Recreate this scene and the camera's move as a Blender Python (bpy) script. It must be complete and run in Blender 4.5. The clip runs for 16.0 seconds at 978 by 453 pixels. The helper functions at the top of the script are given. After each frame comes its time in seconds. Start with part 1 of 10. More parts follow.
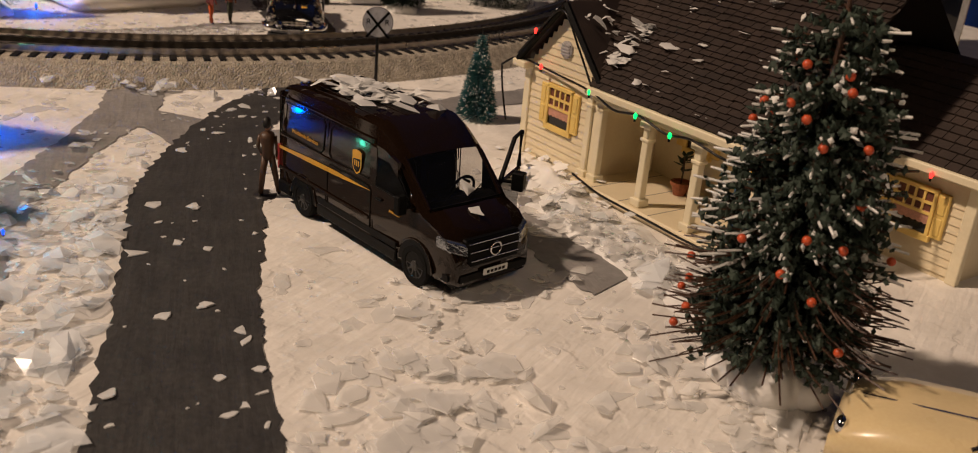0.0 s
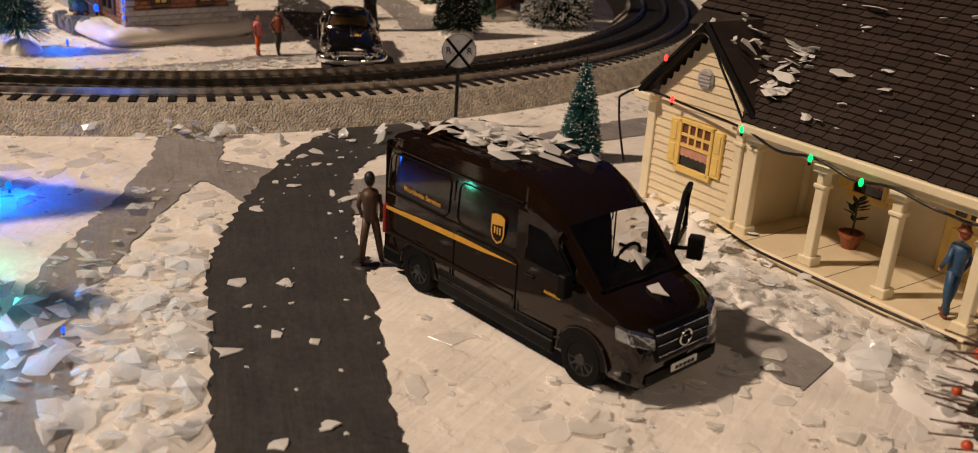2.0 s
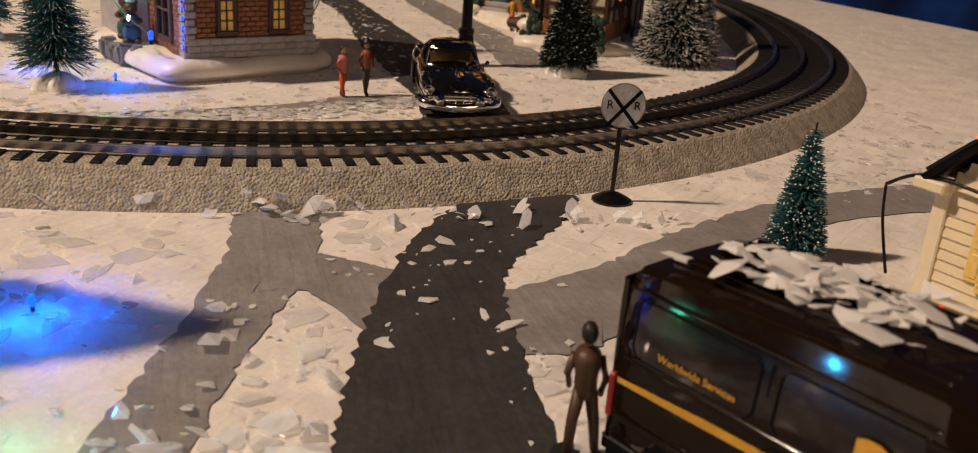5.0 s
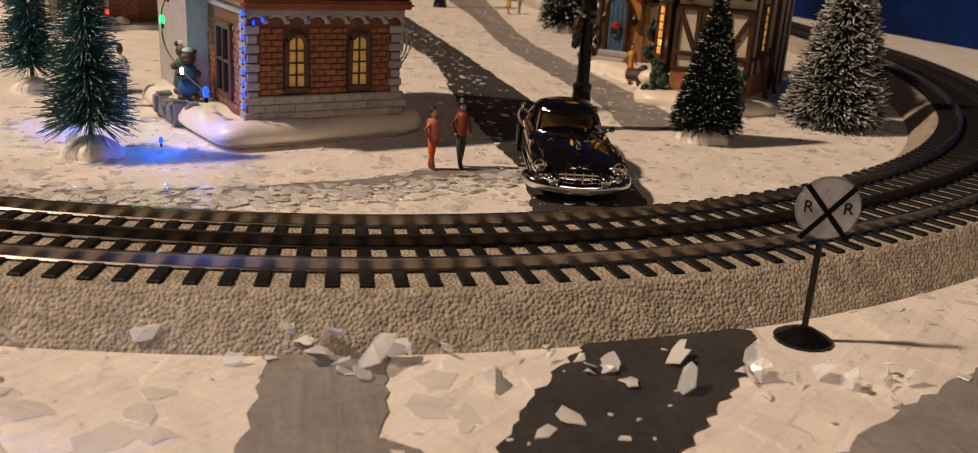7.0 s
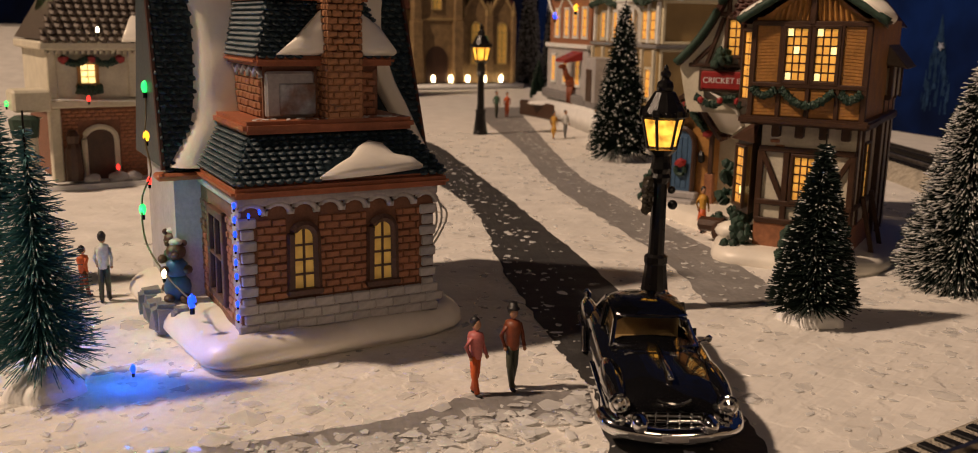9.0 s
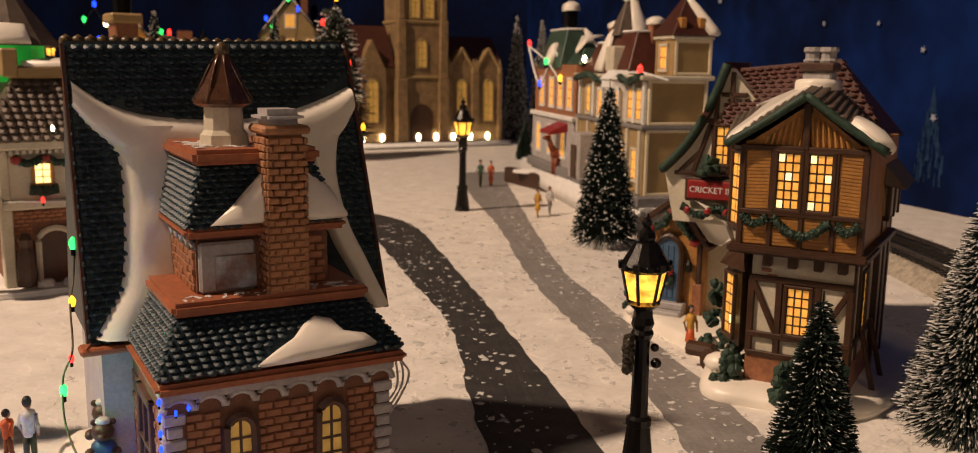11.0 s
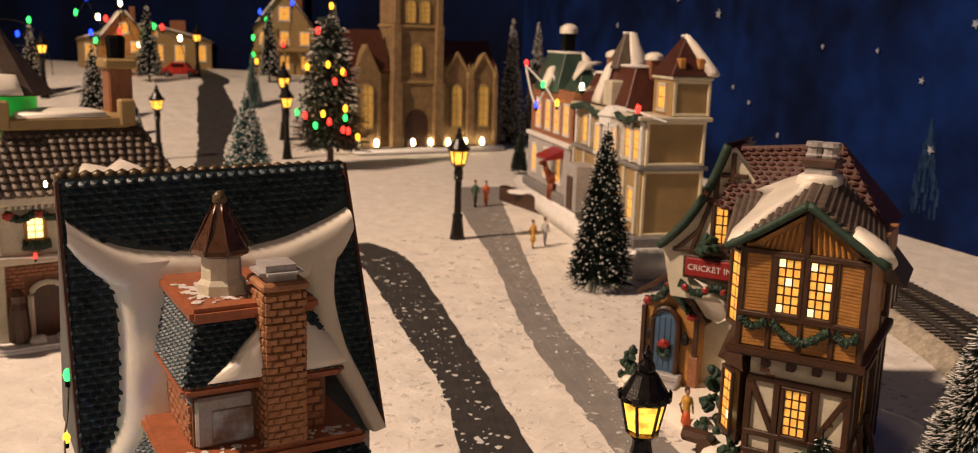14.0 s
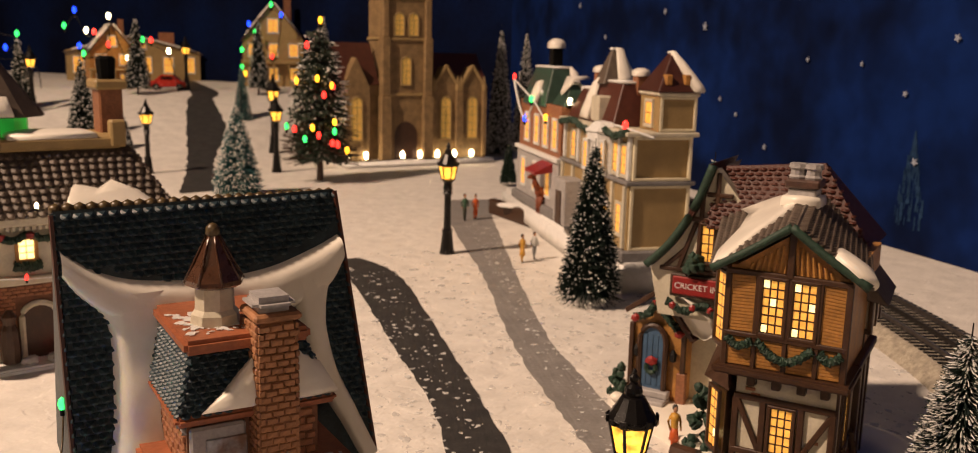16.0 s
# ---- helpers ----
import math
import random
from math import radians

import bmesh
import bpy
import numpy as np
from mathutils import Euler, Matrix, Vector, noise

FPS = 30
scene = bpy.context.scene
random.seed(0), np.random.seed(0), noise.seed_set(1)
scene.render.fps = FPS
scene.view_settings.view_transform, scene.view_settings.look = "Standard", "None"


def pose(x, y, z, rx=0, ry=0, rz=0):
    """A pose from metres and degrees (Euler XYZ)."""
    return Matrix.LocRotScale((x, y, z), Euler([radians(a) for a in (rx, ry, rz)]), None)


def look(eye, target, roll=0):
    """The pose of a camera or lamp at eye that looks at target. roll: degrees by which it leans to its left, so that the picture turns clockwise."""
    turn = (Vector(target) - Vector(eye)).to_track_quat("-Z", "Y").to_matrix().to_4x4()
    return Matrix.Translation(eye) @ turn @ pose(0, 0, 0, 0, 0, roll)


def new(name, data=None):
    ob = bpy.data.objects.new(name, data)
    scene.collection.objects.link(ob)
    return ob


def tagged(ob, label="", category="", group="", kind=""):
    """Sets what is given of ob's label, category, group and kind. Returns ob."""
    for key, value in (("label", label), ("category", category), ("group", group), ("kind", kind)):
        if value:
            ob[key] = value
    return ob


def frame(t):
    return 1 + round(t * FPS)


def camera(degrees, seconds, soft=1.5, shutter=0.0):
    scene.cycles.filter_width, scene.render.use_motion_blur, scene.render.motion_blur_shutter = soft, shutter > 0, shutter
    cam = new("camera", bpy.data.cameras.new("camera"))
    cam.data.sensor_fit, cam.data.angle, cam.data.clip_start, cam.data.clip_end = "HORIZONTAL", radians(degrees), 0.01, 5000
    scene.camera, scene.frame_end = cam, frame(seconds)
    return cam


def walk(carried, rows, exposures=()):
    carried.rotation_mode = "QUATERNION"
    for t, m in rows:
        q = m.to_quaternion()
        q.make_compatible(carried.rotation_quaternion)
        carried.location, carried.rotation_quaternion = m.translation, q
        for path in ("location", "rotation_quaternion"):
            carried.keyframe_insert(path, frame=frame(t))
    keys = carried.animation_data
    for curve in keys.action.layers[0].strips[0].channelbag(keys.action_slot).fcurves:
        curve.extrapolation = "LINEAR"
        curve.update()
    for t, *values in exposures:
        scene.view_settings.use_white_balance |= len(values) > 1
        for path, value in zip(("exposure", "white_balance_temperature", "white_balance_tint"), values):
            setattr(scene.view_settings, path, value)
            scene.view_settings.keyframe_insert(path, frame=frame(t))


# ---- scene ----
cam = camera(55.0, 16.0, 1.0)
CM = 0.01  # the script is written in centimetres
PATH = [
    (0.0, -0.578, 11.800, 12.602, -1.126, -22.424, 5.185),
    (0.5, -1.911, 13.644, 12.292, -0.576, -22.072, 4.648),
    (1.0, -2.844, 15.344, 11.753, -0.097, -21.771, 3.939),
    (1.5, -3.897, 16.709, 11.814, -0.077, -21.526, 3.523),
    (2.0, -4.705, 17.622, 11.556, -0.467, -21.301, 3.509),
    (2.5, -5.427, 18.883, 11.343, -0.693, -21.064, 3.630),
    (3.0, -6.327, 20.146, 10.900, -0.696, -20.931, 3.852),
    (3.5, -7.260, 21.669, 10.923, -0.129, -20.801, 4.017),
    (4.0, -7.900, 23.571, 10.983, 0.160, -20.469, 4.343),
    (4.2, -8.405, 24.256, 10.930, 0.275, -20.396, 4.435),
    (6.3, -10.115, 34.297, 9.617, 4.712, -19.040, 4.215),
    (6.5, -10.270, 35.063, 9.636, 5.168, -18.763, 4.393),
    (7.0, -11.240, 37.358, 9.459, 7.669, -17.966, 3.681),
    (7.5, -12.459, 39.688, 9.470, 9.298, -16.205, 3.452),
    (8.0, -12.777, 42.293, 9.698, 9.926, -14.572, 3.034),
    (8.5, -12.787, 44.426, 10.163, 10.437, -13.002, 2.339),
    (9.0, -13.040, 46.146, 11.061, 10.789, -11.989, 0.941),
    (9.5, -12.925, 47.245, 11.607, 10.829, -11.129, 0.568),
    (10.0, -12.889, 48.546, 12.350, 10.790, -10.201, 0.457),
    (10.2, -12.837, 49.027, 12.839, 10.844, -9.760, 0.302),
    (12.3, -13.165, 51.051, 17.478, 9.221, -10.161, 1.830),
    (12.5, -13.177, 51.134, 17.709, 9.258, -10.098, 1.526),
    (13.0, -13.310, 51.336, 18.324, 9.504, -10.613, 1.545),
    (13.5, -13.476, 51.573, 19.239, 9.738, -10.924, 1.541),
    (14.0, -13.540, 51.510, 20.124, 9.801, -11.347, 1.598),
    (14.5, -13.534, 51.252, 20.684, 9.600, -11.575, 1.575),
    (15.0, -13.600, 51.239, 20.628, 9.341, -11.587, 1.420),
    (15.5, -13.586, 51.062, 20.656, 9.199, -11.204, 1.283),
    (16.0, -13.448, 51.090, 20.909, 9.181, -10.868, 1.354),
]
walk(cam, [(t, pose(x * CM, y * CM, z * CM, 90 + pitch, 0, yaw) @ pose(0, 0, 0, 0, 0, roll)) for t, x, y, z, yaw, pitch, roll in PATH],
     [(0.0, -0.35, 6200, 12), (1.2, -0.08, 6100, 11), (2.2, -0.22, 6250, 11), (3.5, -0.28, 6300, 12), (7.0, -0.25, 6500, 13), (9.5, -0.40, 6600, 14), (12.5, 0.10, 6700, 16), (16.0, 0.10, 6700, 16)])
cam.data.dof.use_dof, cam.data.dof.focus_distance, cam.data.dof.aperture_fstop = True, 0.31, 32.0

# world: a dark room at night
world = bpy.data.worlds.new("room_at_night")
scene.world = world
world.use_nodes = True
world.node_tree.nodes["Background"].inputs[0].default_value = (0.9, 0.62, 0.42, 1)
world.node_tree.nodes["Background"].inputs[1].default_value = 0.001


def lamp(name, kind, x, y, z, watts, colour, size=1.0, target=None):
    data = bpy.data.lights.new(name, kind)
    data.energy, data.color = watts, colour
    if kind == "AREA":
        data.shape, data.size = "DISK", size * CM
    elif kind == "SPOT":
        data.spot_size, data.shadow_soft_size = radians(60), size * CM
    else:
        data.shadow_soft_size = size * CM
    ob = new(name, data)
    if target:
        ob.matrix_basis = look((x * CM, y * CM, z * CM), [c * CM for c in target])
    else:
        ob.location = (x * CM, y * CM, z * CM)
    return ob


# the one ceiling lamp of the room, to the left of the layout
lamp("room_lamp", "AREA", -190, 18, 215, 94, (1.0, 0.735, 0.515), 16, (-15, 75, 0))
# added soft fill, low behind the viewer, to lift fronts the room lamp misses
lamp("added_fill_lamp", "AREA", 30, -54, 84, 2.8, (1.0, 0.72, 0.47), 26, (-12, 75, 2))


# ---- materials (texture space in centimetres) ----
def material(name, colour, rough=0.6, metal=0.0, var=0.25, scale=1.0, bump=0.15, fine=12.0, second=None, spec=0.5, coat=0.0, piece=0.0):
    """Colour with blotches at one scale, grain at a finer one, a bump, and a shift from piece to piece."""
    m = bpy.data.materials.new(name)
    m.use_nodes = True
    n, l = m.node_tree.nodes, m.node_tree.links
    b = n["Principled BSDF"]
    b.inputs["Roughness"].default_value, b.inputs["Metallic"].default_value = rough, metal
    b.inputs["Specular IOR Level"].default_value, b.inputs["Coat Weight"].default_value = spec, coat
    tc, mp = n.new("ShaderNodeTexCoord"), n.new("ShaderNodeMapping")
    mp.inputs["Scale"].default_value = (100, 100, 100)
    l.new(tc.outputs["Object"], mp.inputs["Vector"])
    big, small = n.new("ShaderNodeTexNoise"), n.new("ShaderNodeTexNoise")
    for t, s, d in ((big, scale, 3), (small, fine, 4)):
        t.inputs["Scale"].default_value, t.inputs["Detail"].default_value = s, d
        l.new(mp.outputs["Vector"], t.inputs["Vector"])
    ramp = n.new("ShaderNodeValToRGB")
    c2 = second or tuple(c * (1 - var) for c in colour)
    ramp.color_ramp.elements[0].position, ramp.color_ramp.elements[1].position = 0.35, 0.65
    ramp.color_ramp.elements[0].color, ramp.color_ramp.elements[1].color = (*c2, 1), (*colour, 1)
    l.new(big.outputs["Fac"], ramp.inputs["Fac"])
    mix = n.new("ShaderNodeMix")
    mix.data_type, mix.blend_type = "RGBA", "OVERLAY"
    mix.inputs["Factor"].default_value = min(1.0, var * 1.4)
    l.new(ramp.outputs["Color"], mix.inputs["A"])
    l.new(small.outputs["Fac"], mix.inputs["B"])
    out = mix.outputs["Result"]
    if piece:
        info, hsv, mr = n.new("ShaderNodeObjectInfo"), n.new("ShaderNodeHueSaturation"), n.new("ShaderNodeMapRange")
        mr.inputs["To Min"].default_value, mr.inputs["To Max"].default_value = 1 - piece, 1 + piece
        l.new(info.outputs["Random"], mr.inputs["Value"])
        l.new(mr.outputs["Result"], hsv.inputs["Value"])
        l.new(out, hsv.inputs["Color"])
        out = hsv.outputs["Color"]
    l.new(out, b.inputs["Base Color"])
    if bump:
        bp = n.new("ShaderNodeBump")
        bp.inputs["Strength"].default_value, bp.inputs["Distance"].default_value = bump, 0.0006
        l.new(small.outputs["Fac"], bp.inputs["Height"])
        l.new(bp.outputs["Normal"], b.inputs["Normal"])
    mr2 = n.new("ShaderNodeMapRange")
    mr2.inputs["To Min"].default_value, mr2.inputs["To Max"].default_value = max(0.03, rough - 0.08), min(1, rough + 0.08)
    l.new(big.outputs["Fac"], mr2.inputs["Value"])
    l.new(mr2.outputs["Result"], b.inputs["Roughness"])
    return m


def glowing(name, colour, strength, var=0.0, scale=2.0):
    m = bpy.data.materials.new(name)
    m.use_nodes = True
    n, l = m.node_tree.nodes, m.node_tree.links
    b = n["Principled BSDF"]
    b.inputs["Base Color"].default_value = (*colour, 1)
    b.inputs["Emission Color"].default_value = (*colour, 1)
    b.inputs["Emission Strength"].default_value = strength
    b.inputs["Roughness"].default_value = 0.3
    if var:
        tc, mp, t, mr = (n.new("ShaderNode" + k) for k in ("TexCoord", "Mapping", "TexNoise", "MapRange"))
        mp.inputs["Scale"].default_value = (100, 100, 100)
        t.inputs["Scale"].default_value = scale
        l.new(tc.outputs["Object"], mp.inputs["Vector"])
        l.new(mp.outputs["Vector"], t.inputs["Vector"])
        l.new(t.outputs["Fac"], mr.inputs["Value"])
        mr.inputs["From Min"].default_value, mr.inputs["From Max"].default_value = 0.3, 0.7
        mr.inputs["To Min"].default_value, mr.inputs["To Max"].default_value = strength * (1 - var), strength * (1 + var)
        l.new(mr.outputs["Result"], b.inputs["Emission Strength"])
    return m


def clear(name, colour, rough=0.05, alpha=0.35, trans=0.0):
    m = bpy.data.materials.new(name)
    m.use_nodes = True
    b = m.node_tree.nodes["Principled BSDF"]
    b.inputs["Base Color"].default_value = (*colour, 1)
    b.inputs["Roughness"].default_value = rough
    b.inputs["Transmission Weight"].default_value = trans
    b.inputs["Alpha"].default_value = alpha
    return m


SNOW = material("painted_snow_board", (0.82, 0.785, 0.735), 0.7, var=0.14, scale=0.5, bump=0.35, fine=3.2)
SNOWFLUFF = material("loose_snow", (0.86, 0.85, 0.83), 0.55, var=0.1, scale=1.2, bump=0.3, fine=6)
FLAKE = material("plastic_flake", (0.93, 0.93, 0.92), 0.32, var=0.08, scale=1.5, bump=0.08, fine=5, coat=0.2)
FLAKE.node_tree.nodes["Principled BSDF"].inputs["Alpha"].default_value = 0.62
FILM = material("translucent_film_flake", (0.93, 0.92, 0.90), 0.22, var=0.06, scale=1.5, bump=0.25, fine=2.2, coat=0.35)
FILM.node_tree.nodes["Principled BSDF"].inputs["Alpha"].default_value = 0.40
FLAKE_CLEAR = clear("clear_flake", (0.92, 0.95, 0.98), 0.08, 0.38)
ASPHALT = material("black_road_paint", (0.030, 0.029, 0.030), 0.62, var=0.35, scale=0.7, bump=0.35, fine=5, second=(0.045, 0.043, 0.042))
GREYPAINT = material("grey_path_paint", (0.275, 0.262, 0.255), 0.6, var=0.2, scale=0.6, bump=0.35, fine=4)
PAINTSNOW = material("glazed_snow", (0.88, 0.83, 0.74), 0.38, var=0.08, scale=0.8, bump=0.12, fine=5, coat=0.25)
BALLAST = material("moulded_ballast", (0.46, 0.41, 0.33), 0.85, var=0.35, scale=2, bump=0.0, fine=6)
nt = BALLAST.node_tree
vor, bp = nt.nodes.new("ShaderNodeTexVoronoi"), nt.nodes.new("ShaderNodeBump")
vor.inputs["Scale"].default_value = 10.0
bp.inputs["Strength"].default_value, bp.inputs["Distance"].default_value, bp.invert = 0.9, 0.0007, True
nt.links.new(next(k for k in nt.nodes if k.type == "MAPPING").outputs["Vector"], vor.inputs["Vector"])
nt.links.new(vor.outputs["Distance"], bp.inputs["Height"])
nt.links.new(bp.outputs["Normal"], nt.nodes["Principled BSDF"].inputs["Normal"])
TIE = material("black_tie", (0.013, 0.012, 0.012), 0.5, var=0.3, scale=3, bump=0.2, fine=14, spec=0.2)
RAIL = material("nickel_rail", (0.58, 0.53, 0.48), 0.30, metal=1.0, var=0.2, scale=1.5, bump=0.05)
RAILDARK = material("blackened_rail", (0.10, 0.09, 0.08), 0.38, metal=0.8, var=0.2, scale=1.5, bump=0.05)
BLUEWALL = material("midnight_blue_wall", (0.0048, 0.0200, 0.112), 0.8, var=0.3, scale=0.10, bump=0.1, fine=0.35, second=(0.0028, 0.0075, 0.034), spec=0.05)
NAVYWALL = material("navy_wall", (0.0032, 0.0095, 0.045), 0.85, var=0.3, scale=0.06, bump=0.1, fine=1, second=(0.003, 0.005, 0.018), spec=0.05)
DARKWALL = material("dark_wall", (0.0045, 0.0055, 0.014), 0.9, var=0.3, scale=0.05, bump=0.1, fine=1, second=(0.007, 0.0045, 0.005), spec=0.05)
STAR = material("silver_star", (0.36, 0.40, 0.50), 0.5, var=0.1)
BROWN = material("gloss_brown_body", (0.0115, 0.0060, 0.0033), 0.055, var=0.12, scale=0.6, bump=0.015, fine=20, spec=0.3, coat=0.25)
BLACK = material("black_plastic", (0.005, 0.005, 0.005), 0.38, var=0.2, scale=2, bump=0.1, spec=0.08)
GLOSSBLACK = material("gloss_black_paint", (0.006, 0.006, 0.007), 0.1, var=0.1, scale=1, bump=0.0, coat=1.0)
TYRE = material("rubber", (0.008, 0.008, 0.008), 0.7, var=0.25, scale=3, bump=0.3, spec=0.06)
RIMBLACK = material("satin_black_rim", (0.035, 0.035, 0.036), 0.28, metal=0.6, var=0.2, scale=3, bump=0.1)
CHROME = material("chrome", (0.75, 0.75, 0.76), 0.09, metal=1.0, var=0.05, bump=0.0)
GLASS = clear("window_glass", (0.01, 0.01, 0.01), 0.04, 0.22)
CLEARGLASS = clear("clear_windscreen", (0.02, 0.018, 0.014), 0.04, 0.08)
# near-black colour stands for the shade inside the van's cab
CABSHADE = material("cab_shade_pane", (0.0015, 0.0015, 0.0017), 0.10, var=0.1, bump=0.0, spec=0.06)
DARKGLASS = clear("dark_glass", (0.008, 0.008, 0.009), 0.05, 0.9)
YELLOW = material("gold_decal", (0.62, 0.33, 0.03), 0.45, var=0.12, scale=3, bump=0.03)
CREAM = material("cream_siding", (0.74, 0.64, 0.44), 0.5, var=0.08, scale=0.8, bump=0.08)
CREAMTRIM = material("cream_trim", (0.78, 0.70, 0.50), 0.45, var=0.08, scale=1, bump=0.06)
BUTTER = material("butter_yellow_plastic", (0.78, 0.56, 0.16), 0.4, var=0.08, scale=1.5, bump=0.05)
SHINGLE = material("brown_shingle", (0.030, 0.018, 0.013), 0.6, var=0.3, scale=1.2, bump=0.25, piece=0.2)
SLATE = material("blue_slate", (0.028, 0.052, 0.066), 0.46, var=0.35, scale=2, bump=0.3, fine=8, piece=0.3, second=(0.013, 0.025, 0.034), spec=0.4)
TERRACOTTA = material("terracotta_ledge", (0.36, 0.115, 0.05), 0.5, var=0.25, scale=1.2, bump=0.25, fine=6)
BRICK = material("glazed_brick", (0.33, 0.135, 0.065), 0.5, var=0.25, scale=1.5, bump=0.45, fine=6, piece=0.12)
CHIMNEYBRICK = material("tan_chimney_brick", (0.40, 0.185, 0.085), 0.6, var=0.3, scale=1.2, bump=0.6, fine=5, piece=0.10)
MORTAR = material("mortar", (0.20, 0.085, 0.045), 0.75, var=0.3, scale=2, bump=0.3)
COPPER = material("brown_copper_glaze", (0.085, 0.034, 0.016), 0.28, var=0.4, scale=2, bump=0.15, coat=0.4)
BRICKDARK = material("dark_window_surround", (0.10, 0.05, 0.035), 0.55, var=0.3, scale=1.5, bump=0.3)
STONE = material("pale_stone", (0.42, 0.40, 0.40), 0.5, var=0.2, scale=1.2, bump=0.3, fine=7, piece=0.12)
PEELING = material("flaking_blue_paint", (0.34, 0.36, 0.40), 0.5, var=0.5, scale=1.6, bump=0.5, fine=4, second=(0.16, 0.085, 0.055))
STONEGROUT = material("stone_grout", (0.22, 0.21, 0.21), 0.7, var=0.2, scale=2, bump=0.2)
TIMBER = material("dark_timber", (0.060, 0.026, 0.012), 0.45, var=0.3, scale=1.5, bump=0.35, fine=8)
OAK = material("carved_oak", (0.48, 0.23, 0.06), 0.45, var=0.3, scale=1.2, bump=0.2, fine=7)
PLASTER = material("cream_plaster", (0.62, 0.57, 0.45), 0.55, var=0.15, scale=1, bump=0.2, fine=7)
REDTILE = material("red_tile", (0.088, 0.024, 0.014), 0.5, var=0.3, scale=1.4, bump=0.3, piece=0.25)
GREYTILE = material("grey_tile", (0.11, 0.082, 0.062), 0.55, var=0.3, scale=1.4, bump=0.3, piece=0.25)
GREEN = material("garland_green", (0.020, 0.055, 0.035), 0.6, var=0.4, scale=4, bump=0.5)
MAROON = material("maroon_paint", (0.12, 0.012, 0.012), 0.45, var=0.2, scale=1, bump=0.1)
RED = material("berry_red", (0.30, 0.02, 0.018), 0.4, var=0.2, scale=3, bump=0.1)
BLUEDOOR = material("blue_door", (0.055, 0.12, 0.22), 0.45, var=0.2, scale=2, bump=0.15)
IRON = material("black_iron", (0.007, 0.006, 0.006), 0.3, var=0.3, scale=3, bump=0.2, spec=0.3, coat=0.1)
NEEDLE = material("dark_needles", (0.008, 0.017, 0.013), 0.7, var=0.4, scale=1.2, bump=0.0, second=(0.015, 0.029, 0.024), spec=0.25)
# teal needles, brightened in the colour to carry the blue light on them
NEEDLEBLUE = material("blue_green_needles", (0.060, 0.215, 0.225), 0.5, var=0.4, scale=1.2, bump=0.0, second=(0.022, 0.08, 0.085))
FROST = material("frost_tip", (0.78, 0.78, 0.76), 0.6, var=0.15, scale=3, bump=0.0)
BRONZE = material("bronzed_ridge", (0.10, 0.065, 0.025), 0.4, var=0.4, scale=3, bump=0.2)
BEIGE = material("tan_resin", (0.37, 0.255, 0.11), 0.5, var=0.15, scale=0.8, bump=0.12)
CHURCHSTONE = material("church_stone", (0.30, 0.195, 0.09), 0.65, var=0.35, scale=0.8, bump=0.4, fine=4)
WINDOWGLOW = glowing("lit_window", (1.0, 0.50, 0.09), 0.42, 0.6, 2.2)
WINDOWBRIGHT = glowing("bright_pane", (1.0, 0.76, 0.30), 1.9, 0.3, 3)
WINDOWDIM = glowing("dim_window", (0.72, 0.44, 0.10), 0.15, 0.7, 3)
LANTERN = glowing("lantern_pane", (1.0, 0.50, 0.055), 1.7, 0.6, 3)
BULBS = {k: glowing(k + "_bulb", c, s) for k, c, s in (("red", (1, 0.03, 0.02), 3.5), ("green", (0.01, 1, 0.14), 2.6), ("blue", (0.005, 0.045, 1), 4), ("amber", (1, 0.45, 0.02), 3.5), ("white", (1, 0.8, 0.45), 13))}


def strokes(m, turn, scale, strength, depth):
    """Brush ridges: a noise drawn out along one direction, added to the bump."""
    n, l = m.node_tree.nodes, m.node_tree.links
    tc, mp, t, bp = n.new("ShaderNodeTexCoord"), n.new("ShaderNodeMapping"), n.new("ShaderNodeTexNoise"), n.new("ShaderNodeBump")
    mp.vector_type = "TEXTURE"
    mp.inputs["Rotation"].default_value[2] = radians(turn)
    mp.inputs["Scale"].default_value = (0.01 / scale, 0.083 / scale, 0.033)
    t.inputs["Scale"].default_value, t.inputs["Detail"].default_value, t.inputs["Distortion"].default_value = 1.0, 5.0, 0.3
    bp.inputs["Strength"].default_value, bp.inputs["Distance"].default_value = strength, depth
    l.new(tc.outputs["Object"], mp.inputs["Vector"])
    l.new(mp.outputs["Vector"], t.inputs["Vector"])
    l.new(t.outputs["Fac"], bp.inputs["Height"])
    old = n["Principled BSDF"].inputs["Normal"].links
    if old:
        l.new(old[0].from_socket, bp.inputs["Normal"])
    l.new(bp.outputs["Normal"], n["Principled BSDF"].inputs["Normal"])


